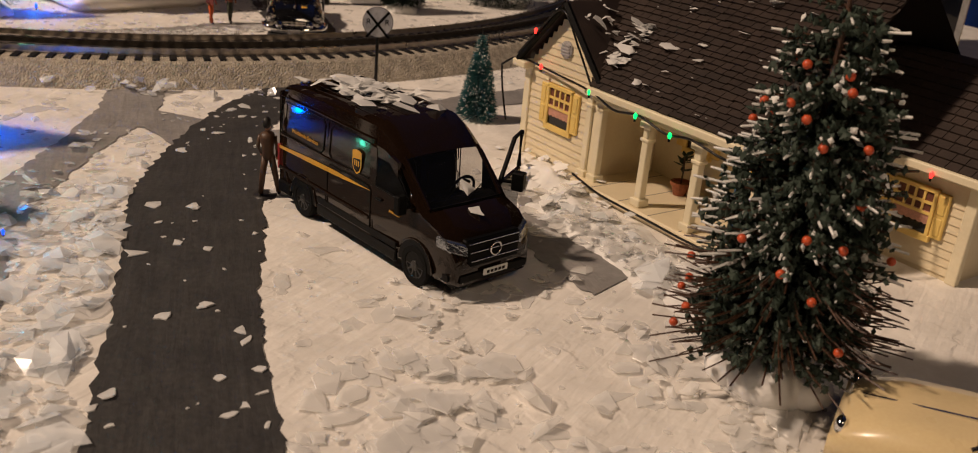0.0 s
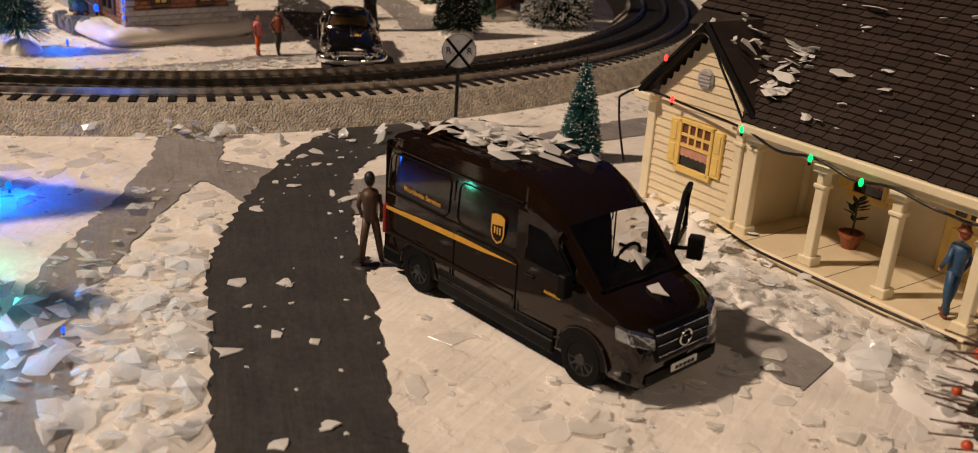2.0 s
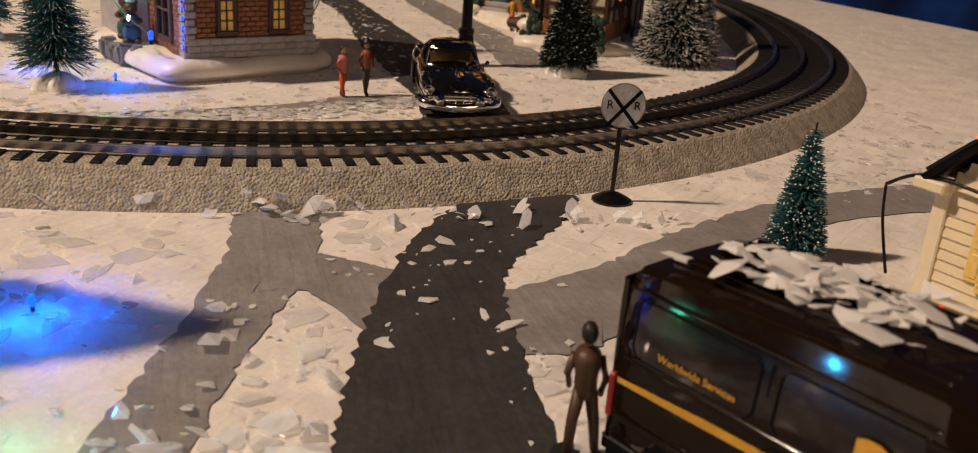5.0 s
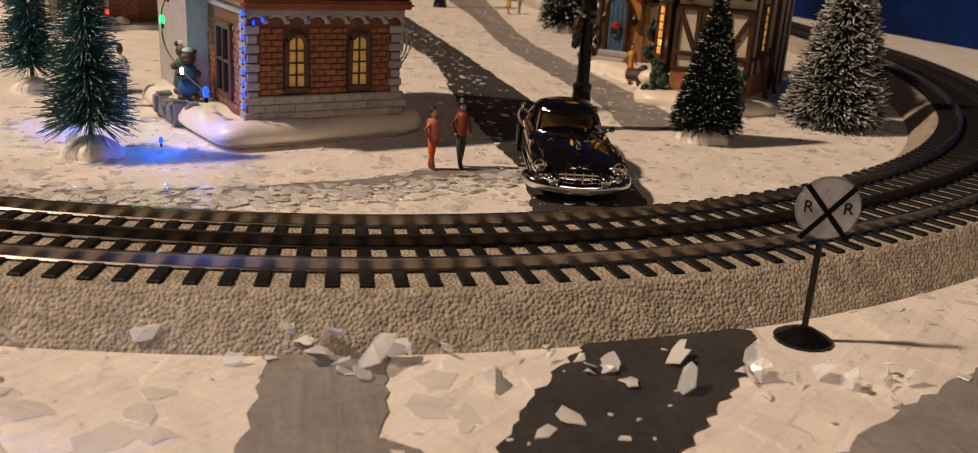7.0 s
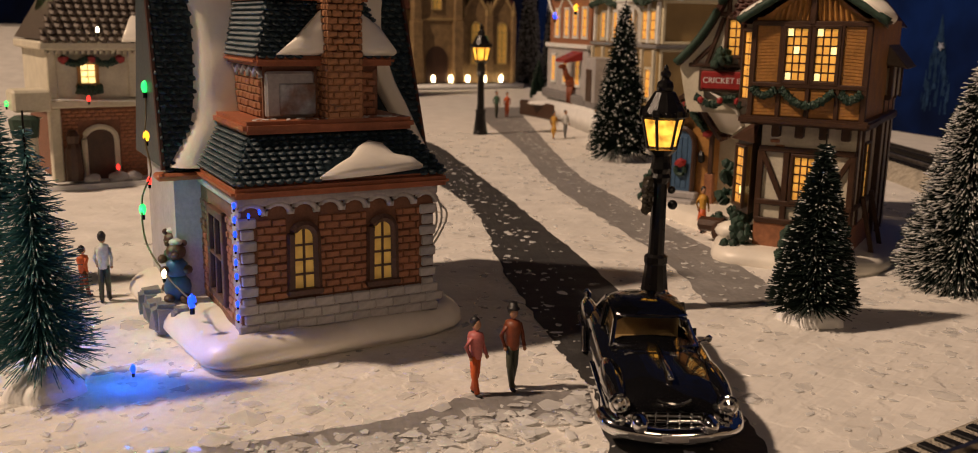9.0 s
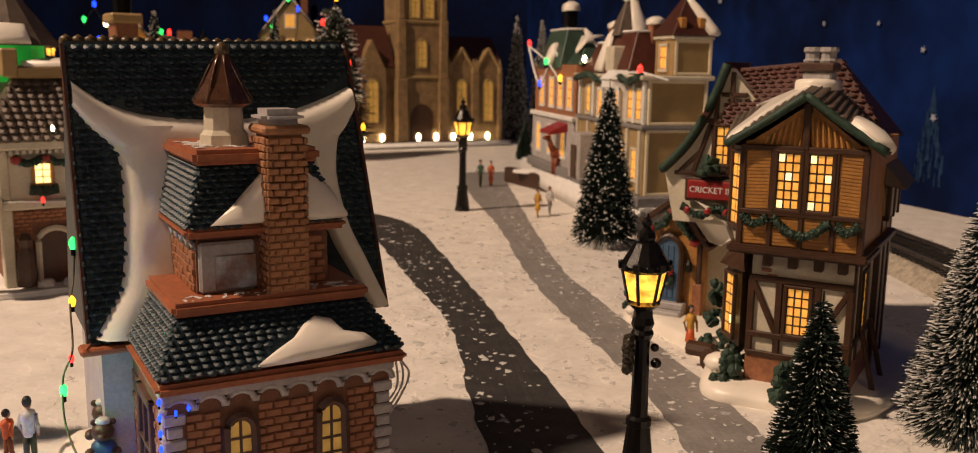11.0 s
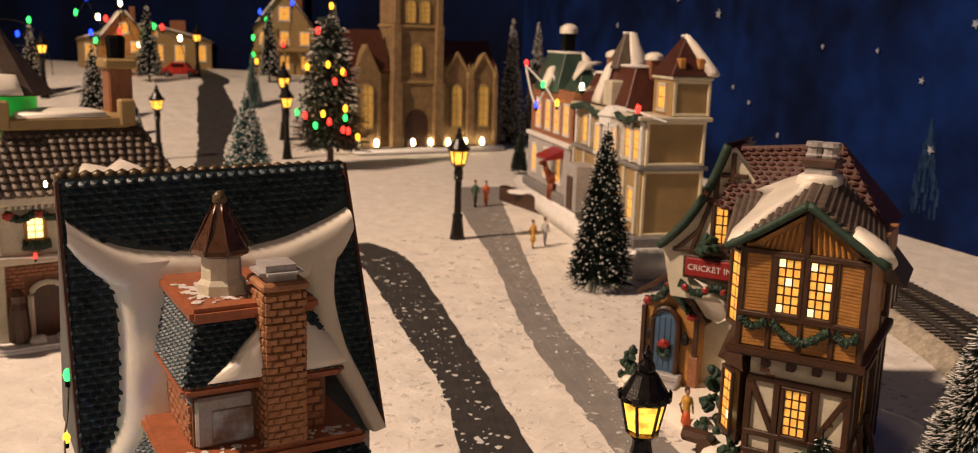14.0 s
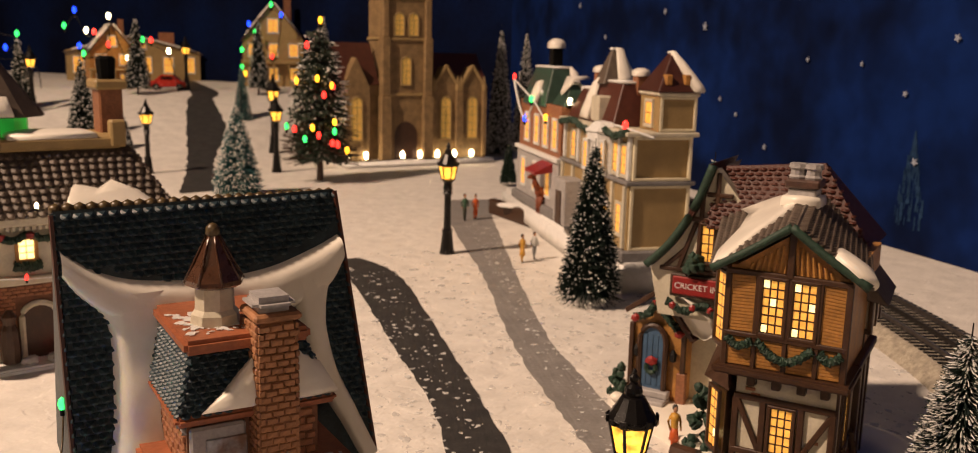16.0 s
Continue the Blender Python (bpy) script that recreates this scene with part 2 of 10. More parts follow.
def crust(m, scale, strength, depth):
    """Soft overlapping plates in the snow: smooth cells, each at its own level."""
    n, l = m.node_tree.nodes, m.node_tree.links
    tc, mp, wob, add, t, bp = (n.new("ShaderNode" + k) for k in ("TexCoord", "Mapping", "TexNoise", "VectorMath", "TexVoronoi", "Bump"))
    mp.inputs["Scale"].default_value = (100, 100, 100)
    wob.inputs["Scale"].default_value, wob.inputs["Detail"].default_value = 1.3, 4.0
    t.feature, t.inputs["Scale"].default_value = "SMOOTH_F1", scale
    t.inputs["Smoothness"].default_value = 0.35
    bp.inputs["Strength"].default_value, bp.inputs["Distance"].default_value = strength, depth
    l.new(tc.outputs["Object"], mp.inputs["Vector"])
    l.new(mp.outputs["Vector"], wob.inputs["Vector"])
    l.new(mp.outputs["Vector"], add.inputs[0])
    l.new(wob.outputs["Color"], add.inputs[1])
    l.new(add.outputs["Vector"], t.inputs["Vector"])
    l.new(t.outputs["Color"], bp.inputs["Height"])
    old = n["Principled BSDF"].inputs["Normal"].links
    if old:
        l.new(old[0].from_socket, bp.inputs["Normal"])
    l.new(bp.outputs["Normal"], n["Principled BSDF"].inputs["Normal"])


strokes(SNOW, -22, 0.8, 0.35, 0.0016)
strokes(SNOW, -32, 2.6, 0.75, 0.0009)
crust(SNOW, 0.9, 0.55, 0.0012)
strokes(ASPHALT, 16, 1.8, 0.5, 0.0012)
strokes(GREYPAINT, 20, 1.8, 0.6, 0.0012)
FROSTBLUE = material("pale_blue_wall_paint", (0.022, 0.055, 0.13), 0.8, var=0.4, scale=1.2, bump=0.1, fine=4, spec=0.05)
HEADLAMP = material("headlamp_lens", (0.46, 0.50, 0.55), 0.12, metal=0.9, var=0.5, scale=4, bump=0.3, fine=9, coat=0.6)
CLAY = material("clay_pot", (0.32, 0.10, 0.04), 0.6, var=0.2, scale=3, bump=0.15)


# ---- building helpers ----
def link(name, bm, mat, parent=None, label="", smooth=False):
    """A bmesh in centimetres becomes one mesh object."""
    for v in bm.verts:
        v.co *= CM
    me = bpy.data.meshes.new(name)
    bm.to_mesh(me)
    bm.free()
    for mt in (mat if isinstance(mat, (list, tuple)) else [mat]):
        me.materials.append(mt)
    if smooth:
        me.shade_smooth()
    ob = new(name, me)
    if parent:
        ob.parent = parent
    if label:
        ob["label"] = label
    return ob


def part(name, bm, mat, parent, label="", smooth=False):
    return link(name, bm, mat, parent, label, smooth)


def at(x, y, z=0, rz=0, rx=0, ry=0):
    return pose(x * CM, y * CM, z * CM, rx, ry, rz)


def thing(name, label, category, x=0, y=0, z=0, rz=0, group="", kind=""):
    ob = new(name)
    ob.empty_display_size = 0.01
    ob.matrix_basis = at(x, y, z, rz)
    return tagged(ob, label, category, group, kind)


def piece(name, mesh, parent, m, label=""):
    ob = new(name, mesh)
    ob.parent = parent
    ob.matrix_basis = m
    return ob


def mesh_of(bm, mat):
    for v in bm.verts:
        v.co *= CM
    me = bpy.data.meshes.new("shared")
    bm.to_mesh(me)
    bm.free()
    me.materials.append(mat)
    return me


def bm_new():
    return bmesh.new()


def hexa(bm, pts):
    """Eight corners: bottom ring 0-3, top ring 4-7, counter-clockwise."""
    v = [bm.verts.new(p) for p in pts]
    for f in ((3, 2, 1, 0), (4, 5, 6, 7), (0, 1, 5, 4), (1, 2, 6, 5), (2, 3, 7, 6), (3, 0, 4, 7)):
        bm.faces.new([v[i] for i in f])
    return v


def box(bm, x0, x1, y0, y1, z0, z1, m=None):
    p = [(x0, y0, z0), (x1, y0, z0), (x1, y1, z0), (x0, y1, z0), (x0, y0, z1), (x1, y0, z1), (x1, y1, z1), (x0, y1, z1)]
    return hexa(bm, [m @ Vector(q) for q in p] if m else p)


def soft(bm, width, segments=2):
    bmesh.ops.bevel(bm, geom=bm.edges[:], offset=width, segments=segments, affect="EDGES", clamp_overlap=True)
    return bm


def cbox(x0, x1, y0, y1, z0, z1, bevel=0.05, seg=1):
    bm = bm_new()
    box(bm, x0, x1, y0, y1, z0, z1)
    return soft(bm, bevel, seg) if bevel else bm


def prism(bm, pts, a, b, axis="y"):
    """A flat outline drawn out from a to b along an axis (outline in the other two)."""
    def place(p, d):
        return {"y": (p[0], d, p[1]), "x": (d, p[0], p[1]), "z": (p[0], p[1], d)}[axis]
    lo, hi = [bm.verts.new(place(p, a)) for p in pts], [bm.verts.new(place(p, b)) for p in pts]
    n = len(pts)
    bm.faces.new(lo)
    bm.faces.new(hi[::-1])
    for i in range(n):
        bm.faces.new((lo[i], hi[i], hi[(i + 1) % n], lo[(i + 1) % n]))
    return bm


def lathe(bm, profile, n=12, x=0, y=0, z=0, square=False, turn=0.0):
    """Rings of (radius, height) round the vertical through x, y."""
    rings = []
    for r, h in profile:
        rings.append([bm.verts.new((x + r * math.cos(2 * math.pi * i / n + turn), y + r * math.sin(2 * math.pi * i / n + turn), z + h)) for i in range(n)])
    for a, b in zip(rings, rings[1:]):
        for i in range(n):
            bm.faces.new((a[i], a[(i + 1) % n], b[(i + 1) % n], b[i]))
    bm.faces.new(rings[0][::-1])
    bm.faces.new(rings[-1])
    return bm


def tube(bm, pts, r, n=6, r2=None):
    """A round bar along points."""
    pts = [Vector(p) for p in pts]
    rings = []
    for i, p in enumerate(pts):
        d = (pts[min(i + 1, len(pts) - 1)] - pts[max(i - 1, 0)]).normalized()
        u = d.cross(Vector((0, 0, 1)) if abs(d.z) < 0.9 else Vector((1, 0, 0))).normalized()
        w = d.cross(u)
        rr = r + ((r2 if r2 is not None else r) - r) * i / max(1, len(pts) - 1)
        rings.append([bm.verts.new(p + rr * (math.cos(2 * math.pi * k / n) * u + math.sin(2 * math.pi * k / n) * w)) for k in range(n)])
    for a, b in zip(rings, rings[1:]):
        for k in range(n):
            bm.faces.new((a[k], b[k], b[(k + 1) % n], a[(k + 1) % n]))
    bm.faces.new(rings[0])
    bm.faces.new(rings[-1][::-1])
    return bm


def ball(bm, x, y, z, r, sx=1, sy=1, sz=1, sub=2, rough=0.0, rng=random):
    got = bmesh.ops.create_icosphere(bm, subdivisions=sub, radius=r)
    for v in got["verts"]:
        k = 1 + rough * (rng.random() - 0.5)
        v.co = Vector((x + v.co.x * sx * k, y + v.co.y * sy * k, z + v.co.z * sz * k))
    return bm


def spline(pts, steps=8, closed=False):
    """Points of a smooth curve through the given ones."""
    out, n = [], len(pts)
    for i in range(n if closed else n - 1):
        p = [Vector(pts[j % n] if closed else pts[max(0, min(n - 1, j))]) for j in (i - 1, i, i + 1, i + 2)]
        for k in range(steps):
            t = k / steps
            out.append(0.5 * ((2 * p[1]) + (p[2] - p[0]) * t + (2 * p[0] - 5 * p[1] + 4 * p[2] - p[3]) * t * t + (3 * p[1] - p[0] - 3 * p[2] + p[3]) * t ** 3))
    if not closed:
        out.append(Vector(pts[-1]))
    return out


def smoothstep(a, b, x):
    t = max(0.0, min(1.0, (x - a) / (b - a)))
    return t * t * (3 - 2 * t)


def mesh_py(name, verts, faces, mat, parent=None, label=""):
    me = bpy.data.meshes.new(name)
    me.from_pydata([(x * CM, y * CM, z * CM) for x, y, z in verts], [], faces)
    for mt in (mat if isinstance(mat, (list, tuple)) else [mat]):
        me.materials.append(mt)
    ob = new(name, me)
    if parent:
        ob.parent = parent
    if label:
        ob["label"] = label
    return ob


def text(name, words, size, mat, parent, m, depth=0.01, label=""):
    cu = bpy.data.curves.new(name, "FONT")
    cu.body, cu.size, cu.extrude, cu.align_x, cu.align_y = words, size * CM, depth * CM, "CENTER", "CENTER"
    tmp = bpy.data.objects.new(name, cu)
    scene.collection.objects.link(tmp)
    me = bpy.data.meshes.new_from_object(tmp.evaluated_get(bpy.context.evaluated_depsgraph_get()))
    bpy.data.objects.remove(tmp)
    me.materials.clear()
    me.materials.append(mat)
    ob = new(name, me)
    ob.parent, ob.matrix_basis = parent, m
    if label:
        ob["label"] = label
    return ob


def flake_mesh(verts, faces, x, y, z, r, rng, tilt, thick=0.03):
    """One torn flake of plastic snow: a thin jagged film, creased across and bent."""
    k = rng.choice((5, 6, 7, 8, 9))
    a0, sq, crease = rng.uniform(0, 6.28), rng.uniform(0.45, 1.0), rng.uniform(0, 6.28)
    bend = r * (0.03 + min(0.35, tilt * 0.6)) * rng.uniform(-0.4, 1.0)
    rot = Euler((rng.uniform(-tilt, tilt), rng.uniform(-tilt, tilt), rng.uniform(0, 6.28))).to_matrix()
    ring = [(rng.uniform(-0.15, 0.15) * r, rng.uniform(-0.15, 0.15) * r, max(0, bend) * 1.2)]
    for i in range(k):
        a = a0 + 2 * math.pi * (i + rng.uniform(-0.38, 0.38)) / k
        q = r * rng.uniform(0.5, 1.25)
        ring.append((q * math.cos(a), q * math.sin(a) * sq, -bend * abs(math.sin(a - crease)) + bend * 0.5))
    low = min((rot @ Vector(p)).z for p in ring)
    base = len(verts)
    for h in (0.0, thick):
        for p in ring:
            v = rot @ Vector((p[0] * (0.95 if h else 1), p[1] * (0.95 if h else 1), p[2] + h))
            verts.append((x + v.x, y + v.y, z + v.z - low * 0.75))
    for i in range(k):
        p, q, up = base + 1 + i, base + 1 + (i + 1) % k, k + 1
        faces += [(base, q, p), (base + up, p + up, q + up), (p, q, q + up, p + up)]


def flakes(name, n, place, size, mat, label, seed, tilt=0.3, thick=0.03, parent=None, z=None):
    """Many flakes; place(rng) gives x, y, z or None."""
    rng = random.Random(seed)
    verts, faces = [], []
    for _ in range(n):
        p = place(rng)
        if p:
            flake_mesh(verts, faces, p[0], p[1], p[2], size[0] + (size[1] - size[0]) * rng.random() ** 2.2, rng, tilt, thick)
    ob = mesh_py(name, verts, faces, mat, parent, label)
    if not parent:
        tagged(ob, label, "artificial snow", kind="stuff")
    return ob


def bulb(x, y, z, colour, r=0.16, group="fairy lights"):
    ob = thing("fairy_light", "tiny lit %s bulb on a thin wire" % colour, "fairy light", x, y, z, group=group)
    b = bm_new()
    lathe(b, [(0.02, r * 1.6), (r * 0.6, r * 1.1), (r * 0.75, 0.3 * r), (r * 0.5, -r * 0.6), (0.03, -r)][::-1], 8)
    part("bulb", b, BULBS[colour], ob, smooth=True)
    s = bm_new()
    lathe(s, [(r * 0.45, -r * 1.8), (r * 0.45, -r * 0.7)], 6)
    part("socket", s, BLACK, ob)
    return ob


def cord(name, pts, r, mat, label, category="wire"):
    b = bm_new()
    tube(b, spline(pts, 8), r, 5)
    return tagged(link(name, b, mat, smooth=True), label, category)


# ---- the board, its painted roads, the track bed and the room ----
def ground_z(x, y):
    """The board is flat; the far village stands on a rise."""
    d = math.hypot(x + 13, y - 61)
    return 9.5 * smoothstep(150, 215, d) * smoothstep(-68, -92, x)


def board():
    bm = bm_new()
    xs = [-270 + 3.0 * i for i in range(121)]
    ys = [-60 + 3.0 * i for i in range(135)]
    grid = [[bm.verts.new((x, y, ground_z(x, y))) for x in xs] for y in ys]
    for a, b in zip(grid, grid[1:]):
        for i in range(len(xs) - 1):
            bm.faces.new((a[i], a[i + 1], b[i + 1], b[i]))
    return tagged(link("ground", bm, SNOW, smooth=True), "board painted rough snow white under the village", "ground", kind="structure")


board()


def ragged(pts, amount, seed, steps=14):
    rng = random.Random(seed)
    out = []
    for p in spline([(x, y, 0) for x, y in pts], steps):
        out.append((p.x + rng.uniform(-amount, amount), p.y + rng.uniform(-amount, amount) * 0.6))
    return out


def strip(name, left, right, mat, label, z=0.035, amount=0.10, seed=1, category="road"):
    """A painted band between two edges."""
    bm = bm_new()
    a, b = ragged(left, amount, seed), ragged(right, amount, seed + 50)
    n = max(len(a), len(b))
    a = [a[min(len(a) - 1, round(i * (len(a) - 1) / (n - 1)))] for i in range(n)]
    b = [b[min(len(b) - 1, round(i * (len(b) - 1) / (n - 1)))] for i in range(n)]
    rows = []
    for p, q in zip(a, b):
        rows.append([bm.verts.new((p[0] + (q[0] - p[0]) * k / 4, p[1] + (q[1] - p[1]) * k / 4, z + ground_z(p[0] + (q[0] - p[0]) * k / 4, p[1] + (q[1] - p[1]) * k / 4))) for k in range(5)])
    for r, s in zip(rows, rows[1:]):
        for k in range(4):
            bm.faces.new((r[k], r[k + 1], s[k + 1], s[k]))
    bmesh.ops.recalc_face_normals(bm, faces=bm.faces[:])
    return tagged(link(name, bm, mat), label, category, kind="structure")


strip("road", [(-2.5, 8), (-6.2, 20), (-8.6, 28.6), (-10.2, 34.6), (-11.6, 39.1), (-12.6, 42.6), (-12.95, 46), (-13.0, 50.6), (-12.5, 54.8), (-11.5, 57.9), (-10.6, 59.6)],
      [(2.0, 8), (-1.9, 20), (-4.2, 28.6), (-5.6, 32.8), (-6.4, 35.5), (-7.4, 40.3), (-8.7, 45.4), (-9.4, 49.1), (-9.7, 51.9), (-9.2, 54.1), (-7.8, 57.7), (-7.4, 60.0)],
      ASPHALT, "matt black painted road with brush marks and stray flakes", 0.05, 0.12, 3)
strip("road", [(-13.4, 62), (-13.9, 67.5), (-14.9, 73.6), (-16.5, 77.6), (-20.4, 88.2), (-24.4, 101), (-30.5, 113.5), (-38.1, 128.8), (-43, 137)],
      [(-9.0, 62), (-9.9, 70), (-11.3, 76), (-16.4, 89.6), (-20.6, 99.9), (-25.5, 111.6), (-34.7, 132.2), (-40.5, 138.5)],
      ASPHALT, "black painted village road with scattered flakes", 0.05, 0.10, 5)
strip("road", [(-75.8, 170), (-88, 196), (-99, 218), (-108, 236), (-115, 251), (-160, 320)], [(-71, 176), (-85, 200), (-93, 222), (-104, 240), (-110, 254), (-154, 324)], ASPHALT, "winding black road through the far village", 0.05, 0.25, 6)
strip("pavement", [(-18.6, 27), (-17.2, 34), (-16.8, 38.5), (-17.2, 43.0), (-17.3, 47.5), (-17.6, 52), (-18.6, 55.8)], [(-11.2, 28), (-13.0, 34.3), (-14.0, 36.7), (-14.9, 40), (-15.3, 43.7), (-15.3, 48.0), (-15.1, 52.4), (-16.0, 56.6)],
      GREYPAINT, "grey painted path half covered with flakes", 0.035, 0.10, 7, "path")
strip("pavement", [(-16.2, 52.9), (-14.6, 52.5), (-12.6, 51.8)], [(-16.2, 49.6), (-14.8, 50.0), (-12.6, 47.6)], GREYPAINT, "grey painted side path joining the road", 0.042, 0.08, 8, "path")
strip("pavement", [(-9.9, 51.0), (-7.1, 53.4), (-5.3, 55.8), (-2, 59.5), (0.7, 61.7), (4.5, 64.2), (10, 67)], [(-9.4, 47.6), (-7.4, 48.2), (-5.6, 51.6), (-3.5, 54.7), (-1.6, 57.0), (3.5, 60.6), (10, 63.5)],
      GREYPAINT, "grey painted path curving past the house", 0.035, 0.10, 9, "path")
strip("pavement", [(1.0, 48.0), (1.1, 45.9), (1.2, 41.6), (2.0, 39.3), (3.3, 37.5)], [(3.0, 47.5), (3.0, 44.0), (3.6, 42.2), (4.4, 40.6), (5.0, 39.4)], GREYPAINT, "bare grey driveway beside the van", 0.035, 0.12, 10, "path")
strip("pavement", [(-11.0, 84), (-13, 91.9), (-17, 102), (-21.6, 114.3), (-27.6, 135.1), (-35.6, 159.4), (-39, 176)], [(-7.6, 86), (-10.7, 95.1), (-16.6, 109.5), (-19.9, 118.4), (-25.2, 139), (-31.0, 163), (-34, 178)],
      GREYPAINT, "grey painted pavement dusted with flakes", 0.035, 0.10, 11, "pavement")
strip("pavement", [(-46, 63), (-36, 64), (-30.8, 64.9), (-27.6, 66), (-24.5, 67.6), (-20.5, 70.3), (-18.4, 72.7), (-15.0, 73.9)], [(-46, 61), (-36, 62.4), (-29.9, 63.6), (-26.3, 63.9), (-22.5, 66.4), (-19, 69.0), (-17.2, 71.0), (-14.6, 72.0)],
      GREYPAINT, "worn grey path beside the track", 0.035, 0.12, 12, "path")

# room: walls and ceiling
def wall(name, x0, y0, x1, y1, mat, label, z1=240, z0=-80, thick=4):
    bm = bm_new()
    dx, dy = x1 - x0, y1 - y0
    ln = math.hypot(dx, dy)
    nx, ny = -dy / ln * thick, dx / ln * thick
    hexa(bm, [(x0, y0, z0), (x1, y1, z0), (x1 + nx, y1 + ny, z0), (x0 + nx, y0 + ny, z0), (x0, y0, z1), (x1, y1, z1), (x1 + nx, y1 + ny, z1), (x0 + nx, y0 + ny, z1)])
    bmesh.ops.recalc_face_normals(bm, faces=bm.faces[:])
    return tagged(link(name, bm, mat), label, "wall", kind="structure")


wall("wall_east", -45, 273, 75, 43, BLUEWALL, "midnight blue painted wall with silver stars")
wall("wall_north", -270, 345, -45, 273, NAVYWALL, "navy painted wall behind the far village")
wall("wall_west", -270, -60, -270, 345, DARKWALL, "dark room wall")
wall("wall_south", 75, -60, -270, -60, DARKWALL, "dark room wall behind the camera")
wall("wall_southeast", 75, 43, 75, -60, DARKWALL, "dark room wall")
bm = bm_new()
box(bm, -275, 80, -65, 350, 240, 244)
tagged(link("ceiling", bm, DARKWALL), "dim room ceiling", "ceiling", kind="structure")

# ---- three-rail track on moulded ballast ----
LINE = [(-120, 60), (-75, 57.2), (-45, 57.6), (-33, 57.8), (-25, 58.2), (-17.3, 59.9), (-10.2, 63.2), (-4.2, 67.8), (0.6, 73.2), (4.4, 79.4), (7.4, 87), (9.0, 95), (9.6, 104), (9.2, 114), (7.4, 124), (5.0, 134), (2.0, 146), (-2, 160), (-12, 188), (-22, 214)]
RAILTOP, TIETOP, BEDTOP = 1.52, 1.22, 1.14


def line_frames(step):
    pts = spline([(x, y, 0) for x, y in LINE], 40)
    out, carry = [], 0.0
    for a, b in zip(pts, pts[1:]):
        ln = (b - a).length
        while carry <= ln:
            d = (b - a) / ln
            out.append((a + d * carry, d, Vector((d.y, -d.x, 0))))
            carry += step
        carry -= ln
    return out


def profile_along(frames, prof):
    bm = bm_new()
    rings = [[bm.verts.new(p + n * s + Vector((0, 0, z))) for s, z in prof] for p, d, n in frames]
    k = len(prof)
    for a, b in zip(rings, rings[1:]):
        for i in range(k - 1):
            bm.faces.new((a[i], a[i + 1], b[i + 1], b[i]))
    bmesh.ops.recalc_face_normals(bm, faces=bm.faces[:])
    return bm


track = thing("railway_track", "three-rail toy track with black ties on moulded grey ballast", "train track")
fr = line_frames(0.5)
bed = profile_along(fr, [(-4.0, 0.0), (-3.8, 0.25), (-3.0, 1.05), (-2.8, BEDTOP), (2.8, BEDTOP), (3.0, 1.05), (3.8, 0.25), (4.0, 0.0)])
part("ballast_bed", bed, BALLAST, track, "grey moulded ballast shoulder")
for off, m in ((-1.72, RAIL), (0.0, RAILDARK), (1.72, RAIL)):
    part("rail", profile_along(fr, [(off - 0.11, TIETOP - 0.02), (off - 0.035, TIETOP + 0.03), (off - 0.035, RAILTOP - 0.07), (off - 0.065, RAILTOP - 0.05), (off - 0.065, RAILTOP), (off + 0.065, RAILTOP), (off + 0.065, RAILTOP - 0.05), (off + 0.035, RAILTOP - 0.07), (off + 0.035, TIETOP + 0.03), (off + 0.11, TIETOP - 0.02)]), m, track, "blackened centre rail" if off == 0 else "")
tb = bm_new()
box(tb, -2.75, 2.75, -0.165, 0.165, BEDTOP - 0.03, TIETOP)
tie_mesh = mesh_of(soft(tb, 0.025, 1), TIE)
extra = bm_new()
for i, (p, d, n) in enumerate(line_frames(0.75)):
    m = Matrix(((n.x, d.x, 0, p.x), (n.y, d.y, 0, p.y), (0, 0, 1, 0), (0, 0, 0, 1)))
    if p.x > -36 and p.y < 150:
        m.translation *= CM
        piece("tie", tie_mesh, track, m)
    else:
        box(extra, -2.75, 2.75, -0.165, 0.165, BEDTOP - 0.03, TIETOP, m)
tagged(part("ties_far", extra, TIE, track, "black ties"), kind="stuff")


